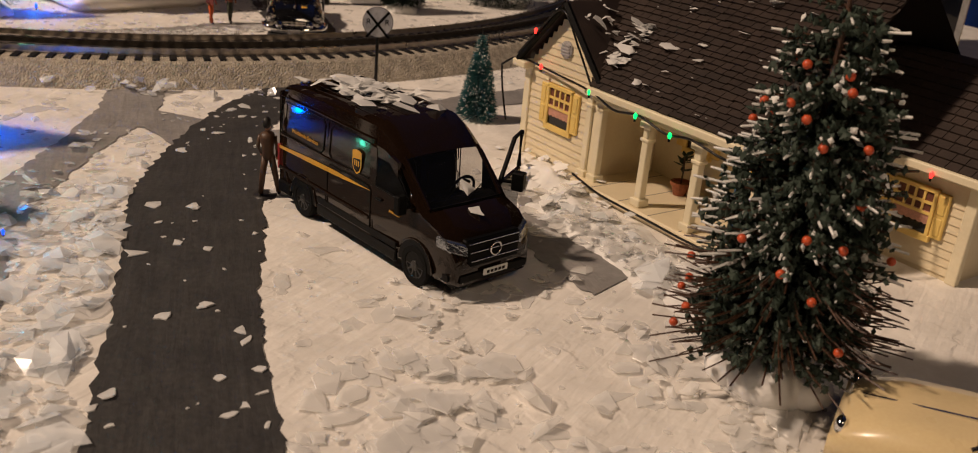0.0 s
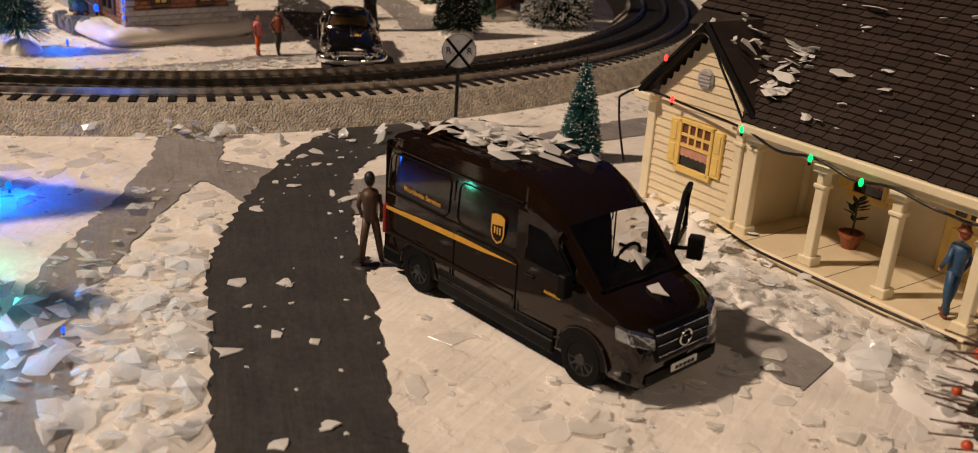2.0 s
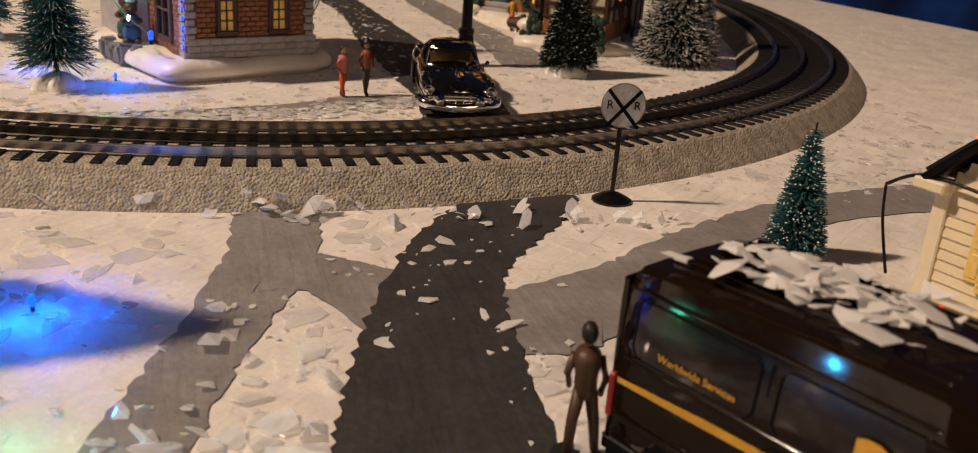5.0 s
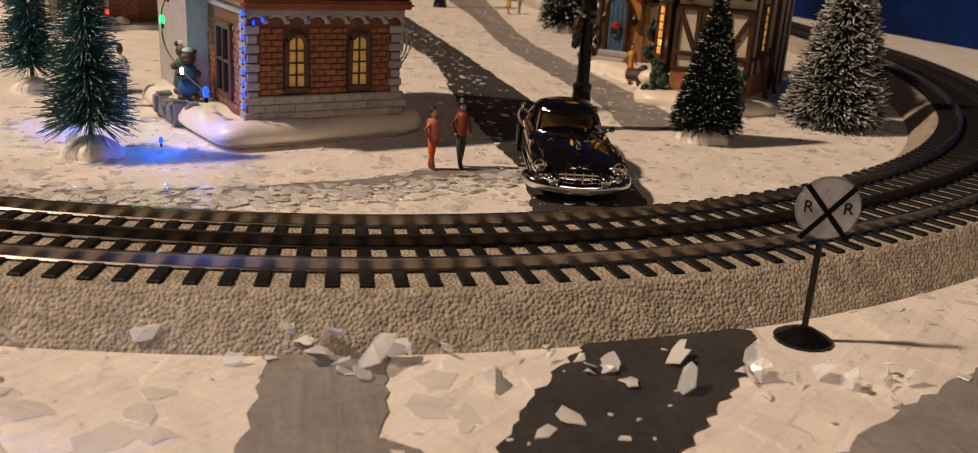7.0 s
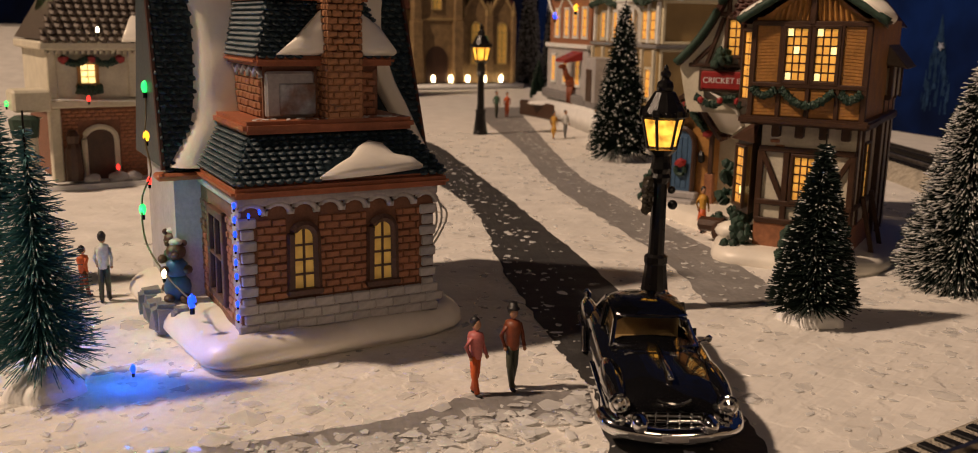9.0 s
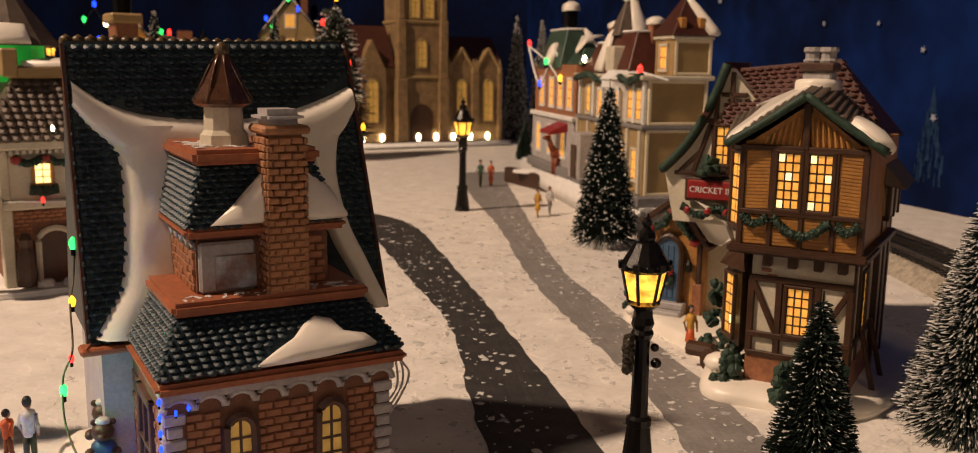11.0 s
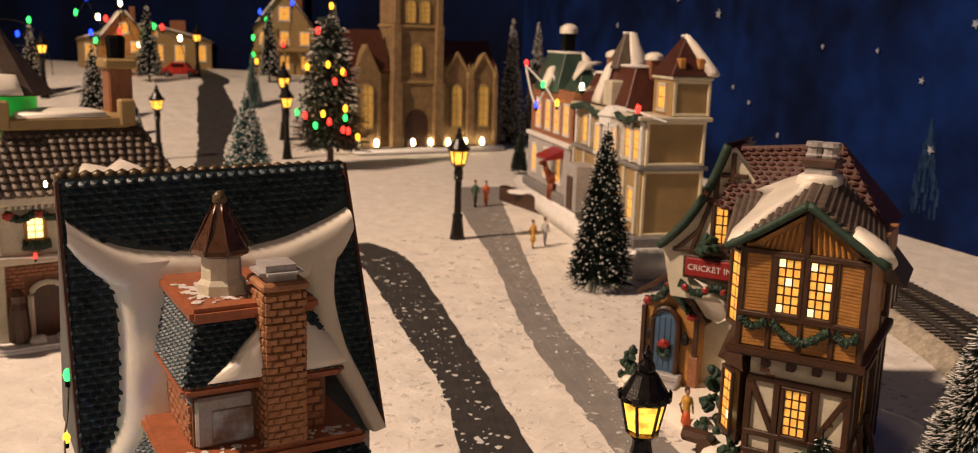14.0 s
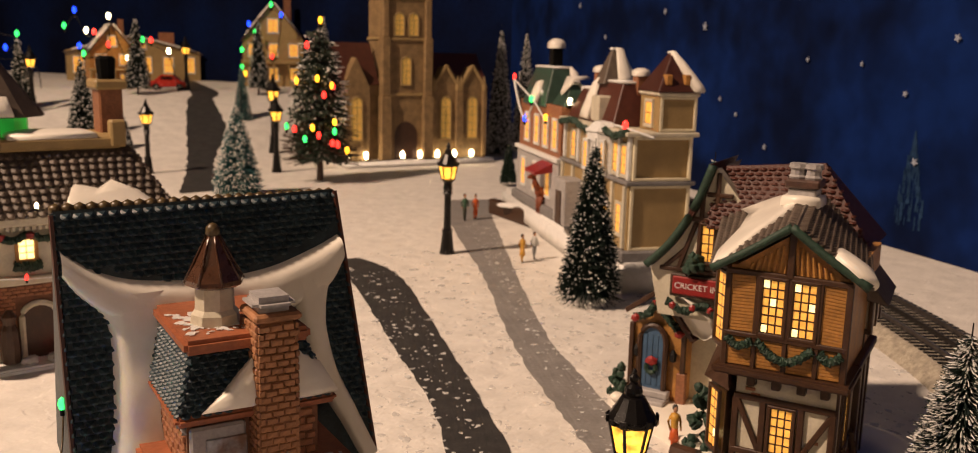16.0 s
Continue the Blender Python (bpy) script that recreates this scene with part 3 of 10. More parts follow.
# ---- delivery van ----
def van():
    o = thing("delivery_van", "glossy dark brown toy delivery van with snow flakes on its roof", "van", -3.2, 40.9, 0.0, -48)
    zb = 0.50
    st = [(-4.66, 4.02, 1.60, 1.30), (-4.52, 4.20, 1.69, 1.40), (-3.9, 4.30, 1.74, 1.46), (-1.0, 4.40, 1.75, 1.48), (1.0, 4.40, 1.75, 1.46), (1.65, 4.14, 1.73, 1.42),
          (2.32, 3.62, 1.71, 1.38), (2.95, 3.00, 1.70, 1.39), (3.55, 2.42, 1.69, 1.40), (4.2, 2.24, 1.66, 1.30), (4.65, 1.96, 1.58, 1.14), (4.88, 1.58, 1.48, 1.02), (5.0, 1.08, 1.40, 0.95)]
    b = bm_new()
    rings = []
    for x, zt, w, rw in st:
        belt, wt = min(2.50, zt - 0.26), min(3.72, zt - 0.14)
        half = [(0, zb), (w - 0.12, zb), (w - 0.02, zb + 0.18), (w, min(1.5, zt - 0.5)), (w - 0.01, belt), (w - 0.02 - 0.10 * (wt - belt) / 1.4, wt), (rw + 0.10, zt - 0.10), (rw - 0.05, zt - 0.01), (rw * 0.5, zt + 0.03), (0, zt + 0.04)]
        loop = [(-y, z) for y, z in half] + [(y, z) for y, z in half[-2:0:-1]]
        rings.append([b.verts.new((x, y, z)) for y, z in loop])
    n = len(rings[0])
    for i, (p, q) in enumerate(zip(rings, rings[1:])):
        for k in range(n):
            screen = 6 <= i <= 7 and k in (7, 8, 9, 10)
            doorway = 4 <= i <= 5 and k in (13, 14)
            near_window = 4 <= i <= 6 and k == 4
            if not (screen or doorway or near_window):
                b.faces.new((p[k], p[(k + 1) % n], q[(k + 1) % n], q[k]))
    b.faces.new(rings[0][::-1])
    b.faces.new(rings[-1])
    bmesh.ops.recalc_face_normals(b, faces=b.faces[:])
    body = part("body", b, BROWN, o, smooth=True)
    body.data.set_sharp_from_angle(angle=radians(38))
    # cab interior
    part("cab_floor", cbox(-4.4, 4.4, -1.5, 1.5, 0.62, 0.80, 0.03), BLACK, o)
    part("bulkhead", cbox(0.45, 0.6, -1.5, 1.5, 0.8, 4.1, 0.03), BLACK, o, "black partition behind the seats")
    d = bm_new()
    prism(d, [(2.55, 1.0), (3.5, 1.0), (3.52, 2.26), (3.1, 2.42), (2.62, 2.34)], -1.5, 1.5)
    part("dashboard", soft(d, 0.06, 1), BLACK, o)
    for y in (-0.8, 0.8):
        s = bm_new()
        box(s, 1.15, 2.3, y - 0.62, y + 0.62, 0.8, 1.95)
        prism(s, [(1.0, 1.9), (1.5, 1.9), (1.35, 2.95), (1.22, 3.12), (0.95, 3.12)], y - 0.6, y + 0.6)
        box(s, 1.0, 1.25, y - 0.3, y + 0.3, 3.1, 3.55)
        part("seat", soft(s, 0.06, 1), BLACK, o)
    w = bm_new()
    tube(w, [(2.45 + 0.22 * math.cos(a) * 0.4, 0.8 + 0.45 * math.sin(a), 2.35 + 0.42 * math.cos(a)) for a in [i * math.pi / 10 for i in range(21)]], 0.05, 6)
    part("steering_wheel", w, BLACK, o, smooth=True)
    # glass
    def pane(name, pts, mat=GLASS, thick=0.03):
        g = bm_new()
        p = [Vector(q) for q in pts]
        nrm = (p[1] - p[0]).cross(p[2] - p[0]).normalized() * thick
        lo, hi = [g.verts.new(q) for q in p], [g.verts.new(q + nrm) for q in p]
        g.faces.new(lo[::-1])
        g.faces.new(hi)
        for i in range(len(p)):
            j = (i + 1) % len(p)
            g.faces.new((lo[i], lo[j], hi[j], hi[i]))
        ob = part(name, g, mat, o)
        ob.visible_shadow = False
        return ob
    pane("windscreen", [(3.55, -1.33, 2.43), (3.55, 1.33, 2.43), (2.33, 1.36, 3.63), (2.33, -1.36, 3.63)])
    # opaque pane over the window opening, black like the shaded cab behind
    pane("side_window", [(1.40, -1.750, 2.57), (3.02, -1.712, 2.50), (2.72, -1.700, 2.85), (2.25, -1.682, 3.28), (1.95, -1.676, 3.46), (1.36, -1.690, 3.48)], CABSHADE)
    part("window_pillar", cbox(0.98, 1.36, -1.752, -1.60, 2.45, 3.74, 0.02), BROWN, o)
    tri = bm_new()
    prism(tri, [(1.3, 3.46), (1.98, 3.44), (2.42, 3.08), (2.36, 3.56), (1.66, 3.78), (1.3, 3.80)], -1.735, -1.60)
    bmesh.ops.recalc_face_normals(tri, faces=tri.faces[:])
    part("window_header", tri, BROWN, o)
    f = bm_new()
    tube(f, [(1.36, -1.755, 2.53), (3.08, -1.715, 2.46), (2.75, -1.705, 2.88), (2.28, -1.685, 3.32), (1.97, -1.675, 3.51), (1.32, -1.69, 3.53), (1.36, -1.755, 2.53)], 0.03, 6)
    part("window_seal", f, BLACK, o)
    for y in (-1.36, 1.36):
        f = bm_new()
        tube(f, [(2.28, y * 1.03, 3.66), (3.58, y * 1.02, 2.42)], 0.06, 6)
        part("pillar", f, BROWN, o)
    f = bm_new()
    tube(f, [(3.6, -1.3, 2.42), (3.68, 0, 2.44), (3.6, 1.3, 2.42)], 0.05, 6)
    part("cowl", f, BLACK, o)
    f = bm_new()
    tube(f, [(3.56, -0.9, 2.50), (3.25, -0.1, 2.80)], 0.02, 5)
    tube(f, [(3.56, 0.1, 2.50), (3.25, 0.9, 2.80)], 0.02, 5)
    part("wiper", f, BLACK, o)
    # lower cladding, sills, arches, wheels
    for y in (-1, 1):
        part("sill", cbox(-2.0, 2.5, y * 1.70 - 0.07, y * 1.70 + 0.07, 0.42, 0.78, 0.04), BLACK, o, "black sill")
        part("rub_strip", cbox(-4.45, 1.0, y * 1.765 - 0.03, y * 1.765 + 0.03, 1.28, 1.42, 0.02), BROWN, o)
        part("rail_strip", cbox(-4.4, -0.2, y * 1.74 - 0.03, y * 1.74 + 0.03, 2.52, 2.60, 0.02), BROWN, o, "sliding door rail")
        part("rear_sill", cbox(-4.55, -3.75, y * 1.70 - 0.07, y * 1.70 + 0.07, 0.42, 0.85, 0.04), BLACK, o)
        for xw in (-2.9, 3.4):
            a = bm_new()
            prism(a, [(xw + 0.80 * math.cos(t), 0.66 + 0.80 * math.sin(t)) for t in [math.pi * i / 14 for i in range(15)]], y * 1.30, y * (1.757 if xw < 0 else 1.715))
            bmesh.ops.recalc_face_normals(a, faces=a.faces[:])
            part("wheel_well", a, BLACK, o, "black wheel housing")
            lip = bm_new()
            tube(lip, [(xw + 0.82 * math.cos(t), y * (1.745 if xw < 0 else 1.70), 0.66 + 0.82 * math.sin(t)) for t in [math.pi * i / 16 for i in range(17)]], 0.035, 6)
            part("arch_lip", lip, BROWN, o, smooth=True)
            wheel(o, xw, y * (1.58 if xw < 0 else 1.54), 0.66, 0.66, 0.40, y)
        h = bm_new()
        box(h, 1.35, 1.68, y * 1.76 - 0.03, y * 1.76 + 0.05, 2.10, 2.18)
        part("door_handle", soft(h, 0.02, 1), BLACK, o)
    # panel gaps
    for x in (-1.5, 1.2):
        for y in (-1, 1):
            s = bm_new()
            hexa(s, [(x - 0.02, y * 1.752 - 0.01, 0.8), (x + 0.02, y * 1.752 - 0.01, 0.8), (x + 0.02, y * 1.752 + 0.01, 0.8), (x - 0.02, y * 1.752 + 0.01, 0.8), (x - 0.02, y * 1.652, 3.72), (x + 0.02, y * 1.652, 3.72), (x + 0.02, y * 1.672, 3.72), (x - 0.02, y * 1.672, 3.72)])
            part("panel_gap", s, BLACK, o)
    for y in (-1, 1):
        for x0, x1, z0, z1 in ((-4.36, -1.68, 2.62, 3.74), (-1.32, 1.06, 2.62, 3.74), (-1.38, 1.08, 0.92, 2.42)):
            yy = y * 1.752
            lean = lambda z: y * 0.10 * max(0.0, z - 2.5) / 1.22
            outline = [(x0 + 0.15, z0), (x1 - 0.15, z0), (x1, z0 + 0.15), (x1, z1 - 0.15), (x1 - 0.15, z1), (x0 + 0.15, z1), (x0, z1 - 0.15), (x0, z0 + 0.15), (x0 + 0.15, z0)]
            gr = bm_new()
            tube(gr, [(u, yy - lean(v), v) for u, v in outline], 0.022, 5)
            part("panel_groove", gr, BLACK, o, "pressed groove round a side panel")
        part("shoulder_crease", cbox(-4.5, 1.1, y * 1.655 - 0.03, y * 1.655 + 0.03, 3.86, 3.92, 0.02), BROWN, o)
        part("lower_cladding", cbox(-2.0, 2.5, y * 1.745 - 0.025, y * 1.745 + 0.025, 0.84, 1.06, 0.02), BLACK, o, "black lower cladding")
    for y in [-1.2 + 0.3 * i for i in range(9)]:
        part("roof_rib", cbox(-4.0, 0.9, y - 0.03, y + 0.03, 4.30, 4.46 - 0.03 * abs(y), 0.02), BROWN, o)
    for y in (-1.5, 1.5):
        r = bm_new()
        tube(r, [(-4.4, y, 4.14), (-3.9, y, 4.22), (-1, y, 4.32), (1.0, y * 0.98, 4.32)], 0.035, 5)
        part("roof_gutter", r, BROWN, o)
    # front
    part("bumper", cbox(4.2, 5.06, -1.58, 1.58, 0.34, 1.12, 0.28, 4), BLACK, o, "dark front bumper")
    g = bm_new()
    hexa(g, [(4.85, -0.95, 1.05), (5.06, -0.95, 1.05), (5.06, 0.95, 1.05), (4.85, 0.95, 1.05), (4.65, -1.05, 1.85), (4.92, -1.05, 1.85), (4.92, 1.05, 1.85), (4.65, 1.05, 1.85)])
    grille = part("grille", soft(g, 0.05, 1), BLACK, o, "black radiator grille")
    for i in range(3):
        z = 1.22 + 0.26 * i
        part("grille_bar", cbox(4.95 - 0.04 * i, 5.07 - 0.04 * i, -0.92 - 0.03 * i, 0.92 + 0.03 * i, z, z + 0.03, 0.01), CHROME, grille, "chrome bar")
    e = bm_new()
    tube(e, [(5.06, 0.2 * math.cos(t), 1.48 + 0.2 * math.sin(t)) for t in [i * math.pi / 10 for i in range(21)]], 0.03, 5)
    part("badge_ring", e, CHROME, grille, "round chrome badge", smooth=True)
    for y in (-1, 1):
        h = bm_new()
        hexa(h, [(4.5, y * 1.05, 1.42), (5.06, y * 1.0, 1.38), (4.80, y * 1.58, 1.56), (4.3, y * 1.70, 1.60), (4.45, y * 1.05, 1.78), (4.97, y * 1.0, 1.72), (4.64, y * 1.60, 1.92), (4.25, y * 1.70, 1.98)])
        bmesh.ops.recalc_face_normals(h, faces=h.faces[:])
        part("headlight", soft(h, 0.05, 1), HEADLAMP, o, "clear chromed headlight")
        f = bm_new()
        lathe(f, [(0.09, 0.0), (0.09, 0.05)], 10)
        fl = part("fog_lamp", f, FROST, o)
        fl.matrix_basis = at(4.99, y * 1.2, 0.68, 0, 0, 75)
    pl = part("number_plate", cbox(5.09, 5.14, -0.48, 0.48, 0.72, 0.93, 0.02), FROST, o, "white number plate")
    for k in range(5):
        part("plate_bar", cbox(5.135, 5.155, -0.36 + 0.15 * k, -0.26 + 0.15 * k, 0.78, 0.87, 0), BLACK, pl)
    # mirrors
    m = bm_new()
    box(m, 2.85, 3.1, -2.18, -1.85, 2.2, 2.8)
    tube(m, [(3.05, -1.68, 2.4), (3.0, -1.95, 2.4)], 0.07, 6)
    part("wing_mirror", soft(m, 0.04, 1), BLACK, o, "black wing mirror")
    # open driver's door
    door = new("driver_door")
    door.parent, door.matrix_basis = o, at(3.1, 1.72, 0, -62)
    db = bm_new()
    prism(db, [(0.0, 0.75), (-1.95, 0.75), (-1.95, 2.6), (0.0, 2.6)], -0.08, 0.08)
    part("door_panel", soft(db, 0.05, 1), BROWN, door)
    df = bm_new()
    tube(df, [(-0.1, 0, 2.6), (-0.6, 0, 3.1), (-1.2, 0.0, 3.75), (-1.92, 0, 3.8), (-1.92, 0, 2.6)], 0.08, 6)
    part("door_frame", df, BLACK, door)
    dm = bm_new()
    box(dm, -0.5, -0.15, 0.35, 0.75, 2.35, 2.95)
    tube(dm, [(-0.2, 0.05, 2.6), (-0.3, 0.5, 2.6)], 0.07, 6)
    part("wing_mirror", soft(dm, 0.04, 1), BLACK, door)
    # rear doors a little open, tail lights
    for y in (-1, 1):
        rd = new("rear_door")
        rd.parent, rd.matrix_basis = o, at(-4.67, y * 1.6, 0, -y * 5)
        rb = bm_new()
        box(rb, -0.10, 0.02, -y * 1.56 if y > 0 else 0.0, 0.0 if y > 0 else 1.56, 0.65, 3.98)
        part("door_panel", soft(rb, 0.05, 1), BROWN, rd)
        part("tail_light", cbox(-4.72, -4.58, y * 1.62 - 0.09, y * 1.62 + 0.09, 1.2, 2.1, 0.03), RED, o, "red tail light")
    part("rear_bumper", cbox(-4.86, -4.5, -1.6, 1.6, 0.38, 0.75, 0.08), BLACK, o)
    # livery on both sides
    for y in (-1, 1):
        s = bm_new()
        p = [(-4.45, 2.03), (-4.45, 2.13), (-2.5, 2.25), (-1.0, 2.29), (1.05, 2.27), (-0.4, 2.16), (-2.5, 2.08)]
        prism(s, p, y * 1.756, y * 1.768)
        bmesh.ops.recalc_face_normals(s, faces=s.faces[:])
        part("stripe", s, YELLOW, o, "gold stripe along the side")
        turn = pose(0, 0, 0, 90, 0, 0) if y < 0 else pose(0, 0, 0, 90, 0, 180)
        text("lettering", "Worldwide Services", 0.20, YELLOW, o, at(-2.82, y * 1.748, 2.88) @ turn, 0.008, "gold lettering")
        sh = bm_new()
        out = [(-0.36, 0.42), (-0.15, 0.5), (0.15, 0.5), (0.36, 0.42), (0.36, -0.15), (0.25, -0.38), (0.0, -0.52), (-0.25, -0.38), (-0.36, -0.15)]
        prism(sh, [(0.30 + 0.68 * u, 2.97 + 0.78 * v) for u, v in out], y * 1.75, y * 1.764)
        bmesh.ops.recalc_face_normals(sh, faces=sh.faces[:])
        shield = part("shield_emblem", sh, YELLOW, o, "gold shield emblem")
        si = bm_new()
        prism(si, [(0.30 + 0.55 * u, 2.93 + 0.58 * v) for u, v in out[4:] + [(-0.36, 0.2), (0.36, 0.3)]], y * 1.763, y * 1.770)
        bmesh.ops.recalc_face_normals(si, faces=si.faces[:])
        part("shield_field", si, BROWN, shield)
        for k in range(3):
            part("shield_bar", cbox(0.18 + 0.10 * k, 0.23 + 0.10 * k, y * 1.769 - 0.006, y * 1.769 + 0.006, 2.84, 3.02, 0), YELLOW, shield)
        for k in range(7):
            part("number_bar", cbox(2.08 + 0.08 * k, 2.13 + 0.08 * k, y * 1.757 - 0.006, y * 1.757 + 0.006, 1.92, 1.99, 0), YELLOW, o)
    return o


def wheel(parent, x, y, z, r, width, side, hub=None):
    w = new("wheel")
    w.parent = parent
    w.matrix_basis = at(x, y, z, 0, -90 * side)
    t = bm_new()
    lathe(t, [(r * 0.55, -width / 2), (r * 0.92, -width / 2), (r, -width * 0.36), (r, width * 0.30), (r * 0.93, width / 2), (r * 0.66, width / 2), (r * 0.62, width * 0.4)], 28)
    part("tyre", t, TYRE, w, smooth=False)
    d = bm_new()
    lathe(d, [(r * 0.64, width * 0.2), (r * 0.62, width * 0.44), (r * 0.5, width * 0.36), (r * 0.28, width * 0.36), (r * 0.22, width * 0.5), (0.02, width * 0.52)], 20)
    part("rim", d, hub or RIMBLACK, w)
    for k in range(10):
        s = bm_new()
        box(s, r * 0.26, r * 0.56, -0.03, 0.03, width * 0.34, width * 0.42, pose(0, 0, 0, 0, 0, 36 * k))
        part("spoke", s, hub or RIMBLACK, w)
    return w


van()


# ---- brick house with blue slate roofs ----
def brick_wall(parent, mesh_full, mesh_half, m, width, z0, z1, bw=0.48, bh=0.215, gap=0.035, holes=(), skip_edge=0.0):
    """Rows of proud bricks over the plane x (along), z (up) of m, leaving out the holes (x0, x1, z0, z1)."""
    row, z = 0, z0
    while z + bh <= z1 + 0.01:
        x = skip_edge - (0.5 * (bw + gap) if row % 2 else 0)
        while x < width - skip_edge - 0.05:
            x0, x1 = max(x, skip_edge), min(x + bw, width - skip_edge)
            for h in holes:
                if z + bh > h[2] and z < h[3] and x1 > h[0] and x0 < h[1]:
                    x0, x1 = (x0, h[0]) if x0 < h[0] else (h[1], x1)
            if x1 - x0 > 0.08:
                j = noise.noise(Vector((x * 3.1, z * 4.7, width)))
                piece("brick", mesh_full, parent, m @ at((x0 + x1) / 2, 0.05 * j, z + bh / 2 + 0.02 * j, 0, 0, 5 * j) @ Matrix.Diagonal(((x1 - x0) / 0.62 * (1 - 0.08 * abs(j)), 1, bh / 0.30 * (1 + 0.12 * j), 1)))
            x += bw + gap
        row += 1
        z += bh + gap


def slate_places(p0, p1, q1, q0, rows, per, holes, lift):
    """Where each slate of a sloping field lies: a matrix in metres, scaled to its size."""
    p0, p1, q0, q1 = (Vector(v) for v in (p0, p1, q0, q1))
    nrm = (p1 - p0).cross(q0 - p0).normalized()
    for r in range(rows):
        a, b = p0.lerp(q0, (r + 0.1) / rows), p1.lerp(q1, (r + 0.1) / rows)
        up = (p0.lerp(p1, 0.5) * -1 + q0.lerp(q1, 0.5)).normalized()
        u = (b - a).normalized()
        k = max(2, round(per * (b - a).length))
        for i in range(k + (r % 2)):
            f = (i + (0.0 if r % 2 else 0.5)) / k
            c = a.lerp(b, min(1, f))
            if holes and holes(f, (r + 0.5) / rows):
                continue
            s = (b - a).length / k
            m = Matrix((u, up - up.dot(u) * u, nrm)).transposed().to_4x4()
            m.translation = (c + nrm * lift) * CM
            edge = 0.5 if (f <= 0.001 or f >= 0.999) else 1.0
            yield m @ Matrix.Diagonal((s * edge, (q0 - p0).length / rows, min(1.0, s * 1.9), 1))


def slate_rows(parent, mesh, p0, p1, q1, q0, rows, per, holes=None, lift=0.05):
    """Scallop slates over a quad: p0-p1 lower edge, q0-q1 upper edge; each an object of its own."""
    for m in slate_places(p0, p1, q1, q0, rows, per, holes, lift):
        piece("slate", mesh, parent, m)


def slate_field(parent, mesh, p0, p1, q1, q0, rows, per, holes=None, lift=0.05, label="blue scalloped slates"):
    """The same slates joined into one part, for roofs with many hundreds of them."""
    vs, fs = [], []
    src = [v.co.copy() for v in mesh.vertices]
    polys = [tuple(p.vertices) for p in mesh.polygons]
    rng = random.Random(rows)
    for m in slate_places(p0, p1, q1, q0, rows, per, holes, lift):
        n = len(vs)
        m = m @ pose(0, 0, 0, rng.uniform(-2, 2), rng.uniform(-3, 3), rng.uniform(-3, 3))
        vs += [tuple(m @ v) for v in src]
        fs += [tuple(n + i for i in p) for p in polys]
    me = bpy.data.meshes.new("slate_field")
    me.from_pydata(vs, [], fs)
    me.materials.append(mesh.materials[0])
    ob = new("slate_field", me)
    ob.parent = parent
    ob["label"] = label
    return tagged(ob, kind="stuff")


def unit_slate(mat):
    """A bulged, rounded slate one wide and one high, thicker at its lower edge."""
    b = bm_new()
    out = [(-0.47, 0.62), (-0.47, -0.12), (-0.37, -0.36), (-0.15, -0.5), (0.15, -0.5), (0.37, -0.36), (0.47, -0.12), (0.47, 0.62)]
    lo = [b.verts.new((x, y, -0.08)) for x, y in out]
    hi = [b.verts.new((x * 0.90, y * 0.94, 0.13 - 0.20 * (y + 0.5) - 0.12 * x * x)) for x, y in out]
    mid = b.verts.new((0, -0.12, 0.17))
    for i in range(len(out)):
        j = (i + 1) % len(out)
        b.faces.new((lo[i], lo[j], hi[j], hi[i]))
        b.faces.new((hi[i], hi[j], mid))
    return mesh_of(b, mat)


def arched_window(parent, m, w, h, frame_mat, glow, cols=2, rows=4, depth=0.14):
    """A lit window with an arched head: pane, frame and bars, in the plane x, z of m, facing -y."""
    win = new("window")
    win.parent, win.matrix_basis = parent, m
    r = w / 2
    arc = [(r * math.cos(t), h - r + r * 1.25 * math.sin(t)) for t in [math.pi * i / 10 for i in range(11)]]
    g = bm_new()
    prism(g, [(-r, 0), (r, 0)] + arc, -0.05, 0.05)
    bmesh.ops.recalc_face_normals(g, faces=g.faces[:])
    part("pane", g, glow, win, "lit yellow pane")
    f = bm_new()
    tube(f, [(-r - 0.09, -depth * 0.3, 0)] + [(x * 1.18, -depth * 0.3, z) for x, z in arc[::-1]] + [(r + 0.09, -depth * 0.3, 0)], 0.15, 5)
    part("window_frame", f, frame_mat, win)
    s = bm_new()
    box(s, -r - 0.25, r + 0.25, -0.28, 0.05, -0.2, 0.02)
    part("sill", soft(s, 0.04, 1), frame_mat, win)
    for i in range(1, cols):
        part("glazing_bar", cbox(-r + w * i / cols - 0.04, -r + w * i / cols + 0.04, -0.10, -0.04, 0, h, 0), frame_mat, win)
    for i in range(1, rows):
        part("glazing_bar", cbox(-r, r, -0.10, -0.04, (h - r * 0.3) * i / rows - 0.035, (h - r * 0.3) * i / rows + 0.035, 0), frame_mat, win)
    return win


